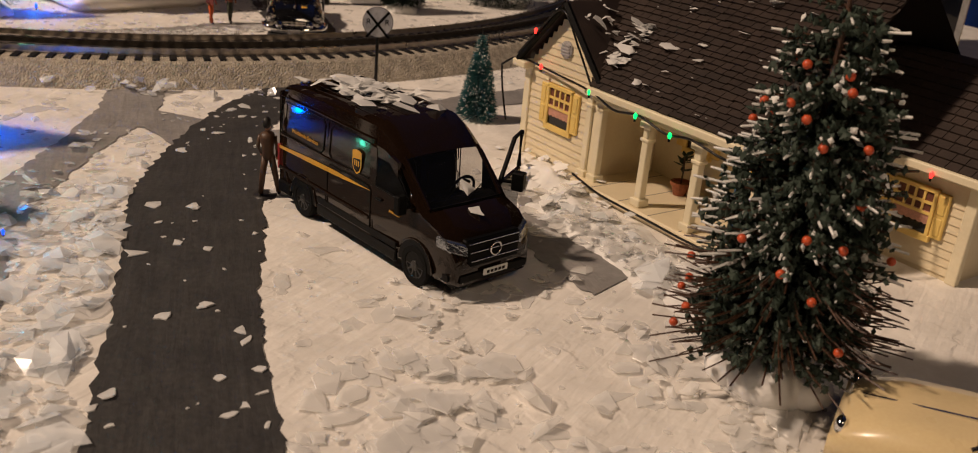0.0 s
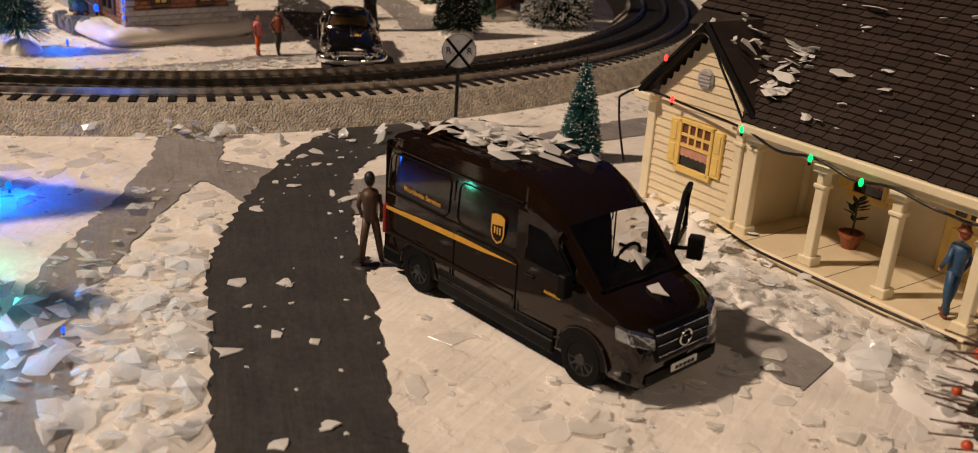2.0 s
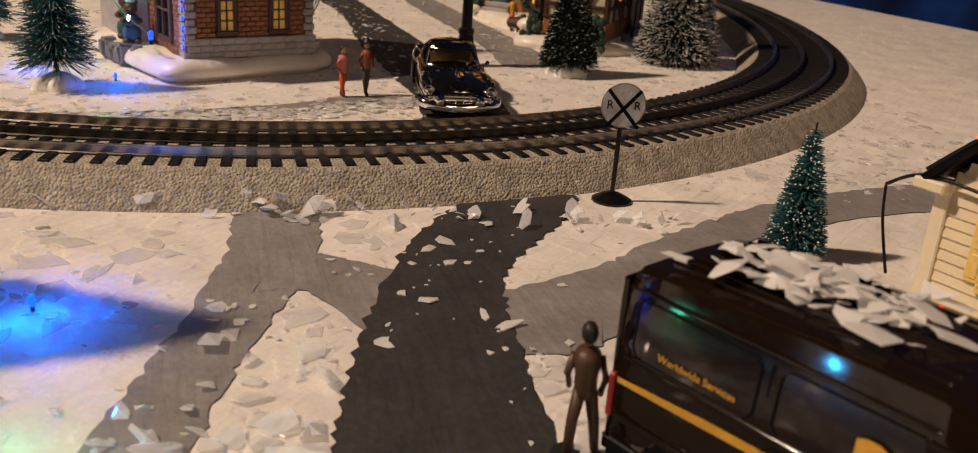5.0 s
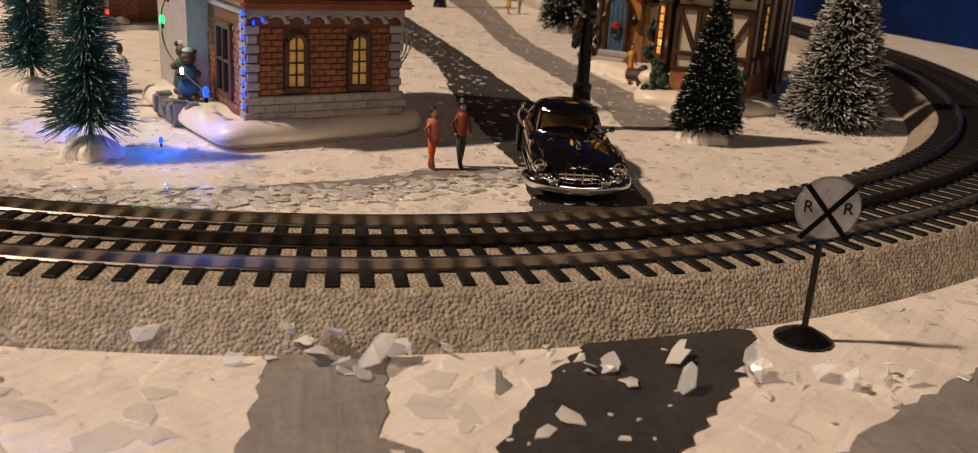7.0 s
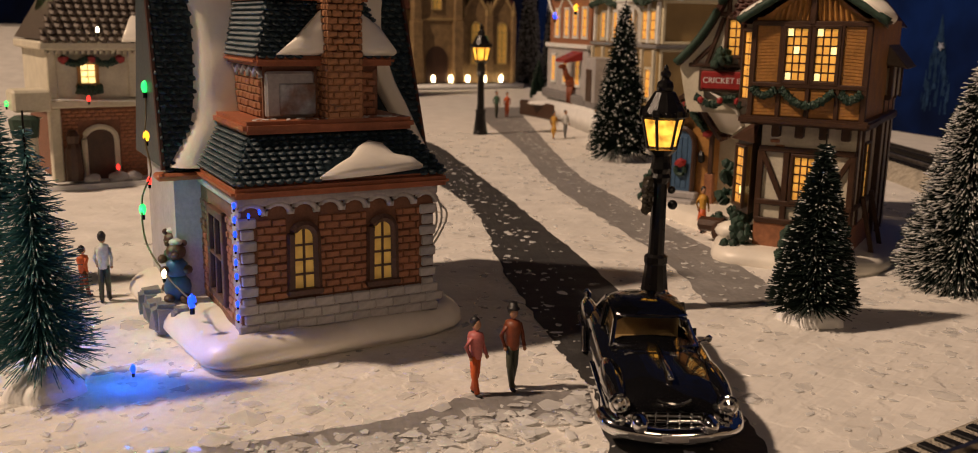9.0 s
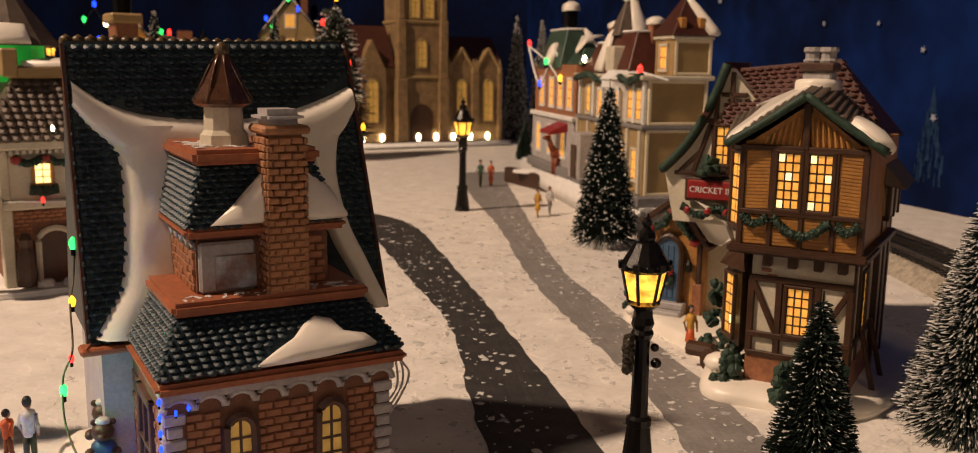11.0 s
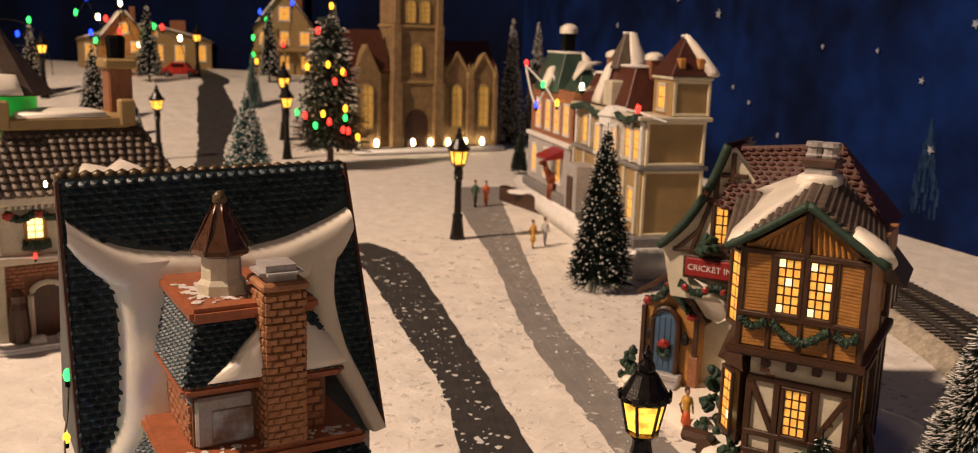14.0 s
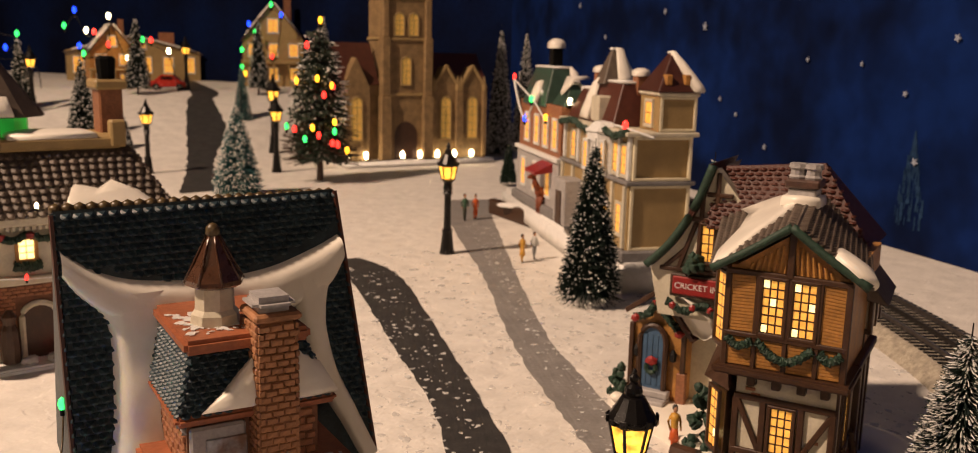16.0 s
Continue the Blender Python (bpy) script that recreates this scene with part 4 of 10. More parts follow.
def snow_cap(name, parent, pts, thick=0.35, label="glazed white snow", dome=0.5):
    """A soft slab of ceramic snow over an outline of points in space."""
    b = bm_new()
    p = [Vector(q) for q in pts]
    c = sum(p, Vector()) / len(p)
    nrm = Vector()
    for i in range(len(p)):
        nrm += (p[i] - c).cross(p[(i + 1) % len(p)] - c)
    nrm.normalize()
    if nrm.z < 0:
        p, nrm = p[::-1], -nrm
    rings = []
    for s, h in ((1.0, -0.05), (1.0, thick * 0.55), (0.93, thick * 0.92), (0.72, thick * (1 + dome * 0.4)), (0.35, thick * (1 + dome))):
        rings.append([b.verts.new(c + (q - c) * s + nrm * h) for q in p])
    for a, d in zip(rings, rings[1:]):
        for i in range(len(p)):
            j = (i + 1) % len(p)
            b.faces.new((a[i], a[j], d[j], d[i]))
    b.faces.new(rings[-1])
    return part(name, b, PAINTSNOW, parent, label, smooth=True)


def ledge(parent, u0, u1, v0, v1, z, h=0.45, mat=None, name="ledge"):
    b = bm_new()
    box(b, u0, u1, v0, v1, z - h / 2, z + h / 2)
    return part(name, soft(b, 0.13, 2), mat or TERRACOTTA, parent, smooth=False)


def brick_house():
    o = thing("brick_house", "ceramic brick house with blue slate roofs, terracotta ledges and snow", "house", -26.4, 73.4, 0, 40)
    slate = unit_slate(SLATE)
    bm = bm_new()
    box(bm, -0.31, 0.31, -0.07, 0.05, -0.15, 0.15)
    brick = mesh_of(soft(bm, 0.035, 1), BRICK)
    bm = bm_new()
    box(bm, -0.34, 0.34, -0.08, 0.05, -0.17, 0.17)
    stone = mesh_of(soft(bm, 0.05, 1), STONE)
    # snow base
    b = bm_new()
    out = [(-1.0, -0.6), (1.3, -0.75), (4.2, -0.55), (7.0, -0.3), (8.3, 0.7), (8.7, 4), (9.4, 9.5), (4, 11.2), (-1.4, 10.6), (-1.9, 7.4), (-1.75, 5.0), (-1.5, 1.6)]
    ring = spline([(x, y, 0) for x, y in out], 6, True)
    cx, cy = 3.4, 4.6
    rr = [[b.verts.new((cx + (p.x - cx) * s, cy + (p.y - cy) * s, z + lump * 0.16 * noise.noise(Vector((p.x * 0.7, p.y * 0.7, 1.5))))) for p in ring] for s, z, lump in ((0.93, 0.02, 0), (0.95, 0.20, 0), (1.0, 0.26, 0), (1.02, 0.42, 0), (1.012, 0.68, 1), (0.975, 0.94, 1), (0.92, 1.08, 1), (0.3, 1.1, 0))]
    for a, d in zip(rr, rr[1:]):
        for i in range(len(ring)):
            j = (i + 1) % len(ring)
            b.faces.new((a[i], a[j], d[j], d[i]))
    b.faces.new(rr[-1])
    part("snow_base", b, PAINTSNOW, o, "rounded white snow base", smooth=True)
    for x, y, w, d, h in ((-1.6, 4.4, 0.9, 0.9, 1.2), (-1.75, 5.6, 0.8, 0.9, 1.0), (-1.7, 6.9, 0.9, 1.0, 1.1), (-1.2, 3.4, 0.7, 0.6, 1.25)):
        rk = bm_new()
        box(rk, x - w / 2, x + w / 2, y - d / 2, y + d / 2, 0.1, h)
        soft(rk, 0.16, 2)
        for v in rk.verts:
            v.co += Vector((noise.noise(v.co * 1.7), noise.noise(v.co * 1.9 + Vector((5, 0, 0))), 0.5 * noise.noise(v.co * 2.3))) * 0.16
        part("rock_step", rk, STONEGROUT, o, "dark grey rock step", smooth=False)
    # front block
    front = bm_new()
    box(front, 0.05, 6.95, 0.08, 6.2, 0.6, 5.6)
    part("front_wall", front, MORTAR, o, "brick front wall")
    core = o
    wins = [(1.6, 2.7, 2.3, 4.75), (4.4, 5.5, 2.3, 4.75)]
    brick_wall(core, brick, brick, at(0, 0.08, 0), 7.0, 2.12, 5.0, holes=wins, skip_edge=0.62)
    for z in [2.1 + 0.38 * k for k in range(8)]:
        for x0, w in ((0.3, 0.5), (6.7, 0.5)):
            wide = 1.0 if round(z / 0.38) % 2 else 0.72
            piece("quoin", stone, core, at(x0, 0.04, z) @ Matrix.Diagonal((wide * 0.92, 1, 1, 1)))
    for r, z in enumerate((1.22, 1.56, 1.90)):
        for k in range(11):
            piece("plinth_stone", stone, core, at(0.25 + 0.65 * k + (0.2 if r % 2 else 0), 0.0, z))
    # left side of the front block: quoins and a window
    for z in [1.22 + 0.36 * k for k in range(12)]:
        piece("quoin", stone, core, at(0.04, 0.45, z, 90) @ Matrix.Diagonal((1.1 if round(z / 0.36) % 2 else 0.8, 1, 1, 1)))
    brick_wall(core, brick, brick, at(0.08, 6.2, 0, -90), 6.2, 1.3, 5.0, holes=[(2.2, 4.6, 1.6, 4.8)], skip_edge=0.5)
    brick_wall(core, brick, brick, at(6.92, 0.0, 0, 90), 6.2, 1.3, 5.0, skip_edge=0.35)
    sw = new("window")
    sw.parent, sw.matrix_basis = core, at(0.06, 2.8, 1.8, -90)
    part("pane", cbox(-0.9, 0.9, -0.04, 0.04, 0, 2.7, 0), DARKGLASS, sw)
    for x0, x1, z0, z1 in ((-1.15, -0.85, -0.2, 3.0), (0.85, 1.15, -0.2, 3.0), (-1.15, 1.15, 2.7, 3.0), (-1.15, 1.15, -0.25, 0.0), (-0.06, 0.06, 0, 2.7), (-0.9, 0.9, 1.3, 1.4)):
        part("window_frame", cbox(x0, x1, -0.18, 0.03, z0, z1, 0.03), BRICKDARK, sw)
    for x in (2.15, 4.95):
        arched_window(core, at(x, 0.02, 2.42), 0.72, 2.1, BRICKDARK, WINDOWDIM, 2, 4, 0.3)
    # scalloped snow frieze under the eave
    for k in range(8):
        x = 0.42 + 0.88 * k
        fr = bm_new()
        tube(fr, [(x + 0.43 * math.cos(t), -0.02, 5.0 + 0.38 * math.sin(t)) for t in [math.pi * i / 8 for i in range(9)]], 0.11, 6)
        part("scallop", fr, STONE, o, "scalloped pale trim", smooth=True)
    part("frieze_board", cbox(-0.05, 7.05, -0.1, 6.0, 5.3, 5.62, 0.05), STONE, o)
    ledge(o, -0.25, 7.35, -0.5, 5.8, 5.80, 0.34)
    ledge(o, -0.15, 7.25, -0.38, 5.8, 6.02, 0.2)
    # first mansard
    A = [(-0.1, -0.33, 6.1), (7.2, -0.33, 6.1), (6.35, 1.0, 7.5), (0.75, 1.0, 7.5)]
    mb = bm_new()
    hexa(mb, [A[0], A[1], (7.2, 6, 6.1), (-0.1, 6, 6.1), A[3], A[2], (6.35, 6, 7.5), (0.75, 6, 7.5)])
    part("mansard_core", mb, SLATE, o)
    slate_rows(core, slate, A[0], A[1], A[2], A[3], 9, 3.2, holes=lambda f, g: 0.40 < f < 0.86 and g < 0.62 - 1.6 * abs(f - 0.62))
    slate_field(core, slate, (-0.1, 5.6, 6.1), A[0], A[3], (0.75, 5.6, 7.5), 9, 3.2)
    slate_field(core, slate, A[1], (7.2, 5.6, 6.1), (6.35, 5.6, 7.5), A[2], 9, 3.2)
    snow_cap("roof_snow", o, [(2.6, -0.45, 6.12), (3.6, -0.5, 6.15), (4.8, -0.5, 6.2), (6.3, -0.4, 6.3), (6.1, -0.1, 6.5), (5.4, 0.0, 6.65), (5.1, 0.35, 7.0), (4.6, 0.45, 7.12), (4.2, 0.3, 6.95), (3.8, 0.0, 6.65), (3.2, -0.2, 6.4)], 0.26, dome=0.25)
    ledge(o, 0.5, 6.55, 0.7, 5.8, 7.72, 0.42)
    # second tier
    t2 = bm_new()
    box(t2, 1.45, 5.55, 1.75, 6.2, 7.8, 9.7)
    part("tier_wall", t2, MORTAR, o, "brick upper tier")
    brick_wall(core, brick, brick, at(1.45, 1.75, 0), 4.1, 7.98, 9.5, holes=[(0.7, 3.0, 7.9, 9.3)], skip_edge=0.1)
    brick_wall(core, brick, brick, at(1.45, 5.8, 0, -90), 4.0, 7.98, 9.5, skip_edge=0.1)
    part("dormer_frame", cbox(1.5, 3.2, 1.55, 1.8, 7.95, 9.5, 0.08), STONE, o, "grey dormer surround")
    part("dormer_panel", cbox(1.95, 3.2, 1.48, 1.6, 8.05, 9.1, 0.03), PEELING, o, "blue-grey panel with flaking paint")
    for k in range(5):
        f2 = bm_new()
        tube(f2, [(1.38, 2.1 + 0.75 * k + 0.36 * math.cos(t), 9.3 + 0.3 * math.sin(t)) for t in [math.pi * i / 6 for i in range(7)]], 0.1, 6)
        part("scallop", f2, STONE, o, smooth=True)
    ledge(o, 1.05, 6.05, 1.25, 6.4, 9.85, 0.34)
    B = [(1.2, 1.4, 10.0), (5.9, 1.4, 10.0), (5.0, 1.75, 11.9), (1.7, 1.75, 11.9)]
    mb = bm_new()
    hexa(mb, [B[0], B[1], (5.9, 6.6, 10.0), (1.2, 6.6, 10.0), B[3], B[2], (5.0, 6.6, 11.9), (1.7, 6.6, 11.9)])
    part("mansard_core", mb, SLATE, o)
    slate_field(core, slate, B[0], B[1], B[2], B[3], 11, 3.2, holes=lambda f, g: f > 0.3 + 0.55 * g and f < 0.62)
    slate_field(core, slate, (1.2, 6.2, 10.0), B[0], B[3], (1.7, 6.2, 11.9), 11, 3.2)
    slate_field(core, slate, B[1], (5.9, 6.2, 10.0), (5.0, 6.2, 11.9), B[2], 11, 3.2)
    snow_cap("roof_snow", o, [(1.8, 1.3, 10.05), (3.5, 1.25, 10.05), (3.5, 1.6, 11.6), (2.9, 1.55, 11.0), (2.4, 1.45, 10.5)], 0.28)
    snow_cap("roof_snow", o, [(4.5, 1.2, 10.05), (6.0, 1.25, 10.05), (5.6, 1.9, 10.9), (4.7, 1.85, 11.5)], 0.28)
    ledge(o, 1.4, 5.25, 1.35, 6.3, 12.05, 0.45)
    flk = random.Random(4)
    vs, fs = [], []
    for _ in range(110):
        flake_mesh(vs, fs, flk.uniform(1.6, 4.9), flk.uniform(1.8, 4.4), 12.29, flk.uniform(0.05, 0.28), flk, 0.06, 0.02)
    for _ in range(40):
        flake_mesh(vs, fs, flk.uniform(0.6, 6.3), flk.uniform(0.8, 1.5), 7.94, flk.uniform(0.04, 0.16), flk, 0.05, 0.02)
    tagged(mesh_py("chipped_snow", vs, fs, FLAKE, o, "chips of snow on the ledges"), kind="stuff")
    # chimney
    ch = bm_new()
    prof = [(0.0, 7.9), (0.0, 9.6), (0.10, 10.4), (0.10, 12.9)]
    for (i0, z0), (i1, z1) in zip(prof, prof[1:]):
        hexa(ch, [(3.4 + i0, 0.85 + i0, z0), (4.62 - i0, 0.85 + i0, z0), (4.62 - i0, 2.2, z0), (3.4 + i0, 2.2, z0), (3.4 + i1, 0.85 + i1, z1), (4.62 - i1, 0.85 + i1, z1), (4.62 - i1, 2.2, z1), (3.4 + i1, 2.2, z1)])
    bm = bm_new()
    box(bm, -0.31, 0.31, -0.07, 0.05, -0.15, 0.15)
    tan_brick = mesh_of(soft(bm, 0.045, 1), CHIMNEYBRICK)
    chim = part("chimney", ch, CHIMNEYBRICK, o, "tall brick chimney")
    brick_wall(chim, tan_brick, tan_brick, at(3.4, 0.86, 0), 1.22, 7.98, 12.8, bw=0.36, bh=0.20, gap=0.022)
    brick_wall(chim, tan_brick, tan_brick, at(3.41, 2.2, 0, -90), 1.3, 7.98, 12.8, bw=0.36, bh=0.20, gap=0.022)
    brick_wall(chim, tan_brick, tan_brick, at(4.61, 0.86, 0, 90), 1.3, 7.98, 12.8, bw=0.36, bh=0.20, gap=0.022)
    part("chimney_band", cbox(3.28, 4.74, 0.72, 2.34, 12.72, 12.98, 0.08), CHIMNEYBRICK, chim)
    part("chimney_cap", cbox(3.30, 4.62, 0.8, 2.2, 12.98, 13.46, 0.2, 2), STONE, chim, "snow-grey chimney cap")
    # turret with copper cone
    tr = bm_new()
    lathe(tr, [(0.78, 12.26), (0.74, 12.6), (0.62, 12.75), (0.60, 13.45), (0.70, 13.55)], 8, 2.75, 3.1)
    part("turret_drum", tr, PLASTER, o, "pale turret drum")
    tc = bm_new()
    lathe(tc, [(0.70, 13.45), (0.92, 13.56), (0.90, 13.70), (0.62, 14.15), (0.34, 14.7), (0.20, 15.02)], 8, 2.75, 3.1)
    part("turret_cone", tc, COPPER, o, "dark copper-brown cone")
    tf = bm_new()
    lathe(tf, [(0.12, 14.97), (0.23, 15.08), (0.21, 15.27), (0.12, 15.38), (0.03, 15.42)], 10, 2.75, 3.1)
    part("finial", tf, BRONZE, o, "dull gilt finial", smooth=True)
    for k in range(8):
        a = 2 * math.pi * k / 8
        rb = bm_new()
        tube(rb, [(2.75 + r * math.cos(a), 3.1 + r * math.sin(a), z) for r, z in ((0.92, 13.62), (0.64, 14.15), (0.36, 14.7), (0.21, 15.02))], 0.045, 5)
        part("cone_rib", rb, COPPER, o, smooth=True)
    # main steep roof behind
    R = [(-1.25, 5.0, 5.9), (8.95, 5.0, 5.9), (8.15, 7.0, 15.6), (-1.3, 7.0, 15.4)]
    main = bm_new()
    hexa(main, [R[0], R[1], (9.0, 11.2, 5.9), (-1.25, 11.2, 5.9), R[3], R[2], (8.15, 7.6, 15.3), (-1.3, 7.6, 15.3)])
    part("main_roof", main, SLATE, o, "steep blue slate roof")
    body = bm_new()
    box(body, -0.9, 8.6, 5.4, 10.8, 0.6, 5.9)
    part("rear_wall", body, STONE, o, "pale blue-grey rear wall")
    def snowed(f, g):
        u, z = -1.25 + 9.8 * f, 5.9 + 9.5 * g
        if z > 12.9 + 0.06 * (u - 3.5) ** 2:
            return False
        left, right = 0.15 - 0.22 * (9.0 - z) * (z < 9.0), 7.1 + 0.36 * abs(z - 10.5)
        return left < u < right
    slate_field(core, slate, R[0], R[1], R[2], R[3], 42, 2.7, holes=snowed)
    for k in range(26):
        c = bm_new()
        ball(c, -1.2 + 9.3 * k / 25, 7.25, 15.42, 0.24, 1, 1.1, 0.9, 1)
        part("ridge_tile", c, BRONZE, o, smooth=True)
    ed = bm_new()
    tube(ed, [(-1.3, 5.0, 5.9), (-1.36, 6.9, 15.3)], 0.09, 5)
    part("verge", ed, REDTILE, o)
    ed = bm_new()
    tube(ed, [(9.0, 5.0, 5.9), (8.2, 6.9, 15.55)], 0.09, 5)
    part("verge", ed, REDTILE, o)
    # the sweep of snow on the main roof
    def on_roof(u, z, lift=0.0):
        return (u, 5.0 + 2.0 * (z - 5.9) / 9.4 - lift, z)
    def ribbon(name, left, right, thick=0.34):
        b = bm_new()
        L, Rr = spline([(u, z, 0) for u, z in left], 6), spline([(u, z, 0) for u, z in right], 6)
        rows = []
        for p, q in zip(L, Rr):
            row = []
            for k in range(9):
                t = k / 8
                h = thick * (1 - (2 * t - 1) ** 6) * (0.75 + 0.25 * math.sin(math.pi * t)) + (0.07 * noise.noise(Vector((p.x * 0.9 + t * 3, p.y * 0.9, 4.0))) if 0 < k < 8 else 0)
                row.append(b.verts.new(on_roof(p.x + (q.x - p.x) * t, p.y + (q.y - p.y) * t, (0.04 if k in (0, 8) else 0.2) + h)))
            rows.append(row)
        for a, d in zip(rows, rows[1:]):
            for k in range(8):
                b.faces.new((a[k], a[k + 1], d[k + 1], d[k]))
        bmesh.ops.recalc_face_normals(b, faces=b.faces[:])
        if sum((f.normal.y for f in b.faces)) > 0:
            bmesh.ops.reverse_faces(b, faces=b.faces[:])
        return part(name, b, PAINTSNOW, o, "thick white snow on the steep roof", smooth=True)
    ribbon("roof_snow", [(-1.21, 14.18), (-0.39, 13.56), (0.69, 13.11), (2.04, 12.91), (3.87, 12.84), (5.62, 13.04), (7.25, 13.56), (8.19, 13.97)],
           [(-1.22, 13.37), (-0.65, 12.57), (0.6, 11.6), (2.0, 11.2), (3.9, 11.2), (5.9, 11.4), (7.5, 12.0), (8.27, 13.03)])
    ribbon("roof_snow", [(-0.75, 12.7), (-0.14, 12.05), (0.09, 11.34), (0.06, 9.78), (-0.13, 7.85), (-0.53, 6.94), (-1.1, 6.0)],
           [(2.2, 12.7), (2.4, 12.05), (2.4, 11.34), (2.4, 9.78), (2.4, 7.85), (2.0, 6.94), (1.6, 5.9)])
    ribbon("roof_snow", [(5.7, 12.6), (6.3, 11.87), (6.5, 10.56), (7.06, 8.55), (7.77, 7.14), (8.3, 6.0)],
           [(8.0, 12.6), (7.64, 12.01), (7.47, 10.9), (7.7, 9.3), (8.22, 8.0), (9.0, 6.1)])
    part("eave_shelf", cbox(-1.6, 0.2, 4.6, 5.4, 5.55, 5.8, 0.08), TERRACOTTA, o)
    # thin wires at the corner
    wv = bm_new()
    for k in range(3):
        tube(wv, spline([(7.6, 4.6, 5.6), (8.5 + 0.25 * k, 3.8, 5.0 - 0.4 * k), (8.8 + 0.2 * k, 3.6, 3.4), (8.2, 3.8, 2.4 - 0.3 * k), (7.5, 4.2, 1.4)], 6), 0.045, 5)
    part("lamp_wire", wv, FROST, o, "loose white lamp wires", smooth=True)
    return o


brick_house()


# ---- timber-framed inn ----
def lattice_window(parent, m, w, h, cols, rows, frame, bright=(), glow=None, name="window"):
    win = new(name)
    win.parent, win.matrix_basis = parent, m
    for i in range(cols):
        for j in range(rows):
            x0, z0 = -w / 2 + w * i / cols, h * j / rows
            part("pane", cbox(x0 + 0.04, x0 + w / cols - 0.04, -0.03, 0.05, z0 + 0.04, z0 + h / rows - 0.04, 0), WINDOWBRIGHT if (i, j) in bright else (glow or WINDOWGLOW), win)
    b = bm_new()
    box(b, -w / 2 - 0.1, w / 2 + 0.1, -0.02, 0.03, -0.1, h + 0.1)
    part("lattice", b, frame, win, "wooden glazing bars")
    for x0, x1, z0, z1 in ((-w / 2 - 0.16, -w / 2, -0.12, h + 0.12), (w / 2, w / 2 + 0.16, -0.12, h + 0.12), (-w / 2 - 0.16, w / 2 + 0.16, -0.18, 0), (-w / 2 - 0.16, w / 2 + 0.16, h, h + 0.14)):
        part("window_frame", cbox(x0, x1, -0.14, 0.04, z0, z1, 0.03), frame, win)
    return win


def beam(parent, a, b, w=0.28, d=0.2, mat=None, name="beam"):
    """A timber from a to b in the plane y, given as (x, y, z)."""
    a, b = Vector(a), Vector(b)
    dr = (b - a).normalized()
    side = dr.cross(Vector((0, 1, 0))).normalized() * w / 2
    n = Vector((0, d / 2, 0))
    bm = bm_new()
    hexa(bm, [a - side - n, a + side - n, a + side + n, a - side + n, b - side - n, b + side - n, b + side + n, b - side + n])
    bmesh.ops.recalc_face_normals(bm, faces=bm.faces[:])
    return part(name, soft(bm, 0.04, 1), mat or TIMBER, parent)


def carved_panel(parent, pts, y, slope, mat=None):
    """A panel with carved slanting grooves: slats laid side by side, clipped to x limits."""
    x0, x1, z0, z1 = pts
    panel = part("carved_panel", cbox(x0, x1, y - 0.02, y + 0.05, z0, z1, 0), mat or OAK, parent, "grooved wooden panel")
    z = z0
    while z < z1 - 0.02:
        h = min(0.13, z1 - z) * 0.9
        b = bm_new()
        hexa(b, [(x0, y - 0.05, z), (x1, y - 0.05, z + slope), (x1, y, z + slope), (x0, y, z), (x0, y - 0.06, z + h), (x1, y - 0.06, z + h + slope), (x1, y, z + h + slope), (x0, y, z + h)])
        part("slat", b, mat or OAK, panel)
        z += 0.15
    return panel


def garland(parent, pts, r=0.16, seed=1, berries=0):
    rng = random.Random(seed)
    b = bm_new()
    tube(b, spline(pts, 22), r, 10)
    for v in b.verts:
        v.co += Vector((rng.uniform(-0.4, 0.4), rng.uniform(-0.3, 0.3), rng.uniform(-0.4, 0.4))) * r
    return part("garland", b, GREEN, parent, "dark green garland")


def bush(parent, x, y, z, h, r, seed, name="shrub"):
    rng = random.Random(seed)
    b = bm_new()
    for k in range(26):
        t = rng.random()
        a = rng.uniform(0, 6.28)
        rr = r * (1 - 0.75 * t) * rng.uniform(0.3, 1)
        ball(b, x + rr * math.cos(a), y + rr * math.sin(a), z + h * t, 0.22 * r + 0.14 * rng.random(), 1, 1, 1.1, 1, 0.5, rng)
    return tagged(part(name, b, GREEN, parent, "clipped dark green shrub"), kind="stuff")


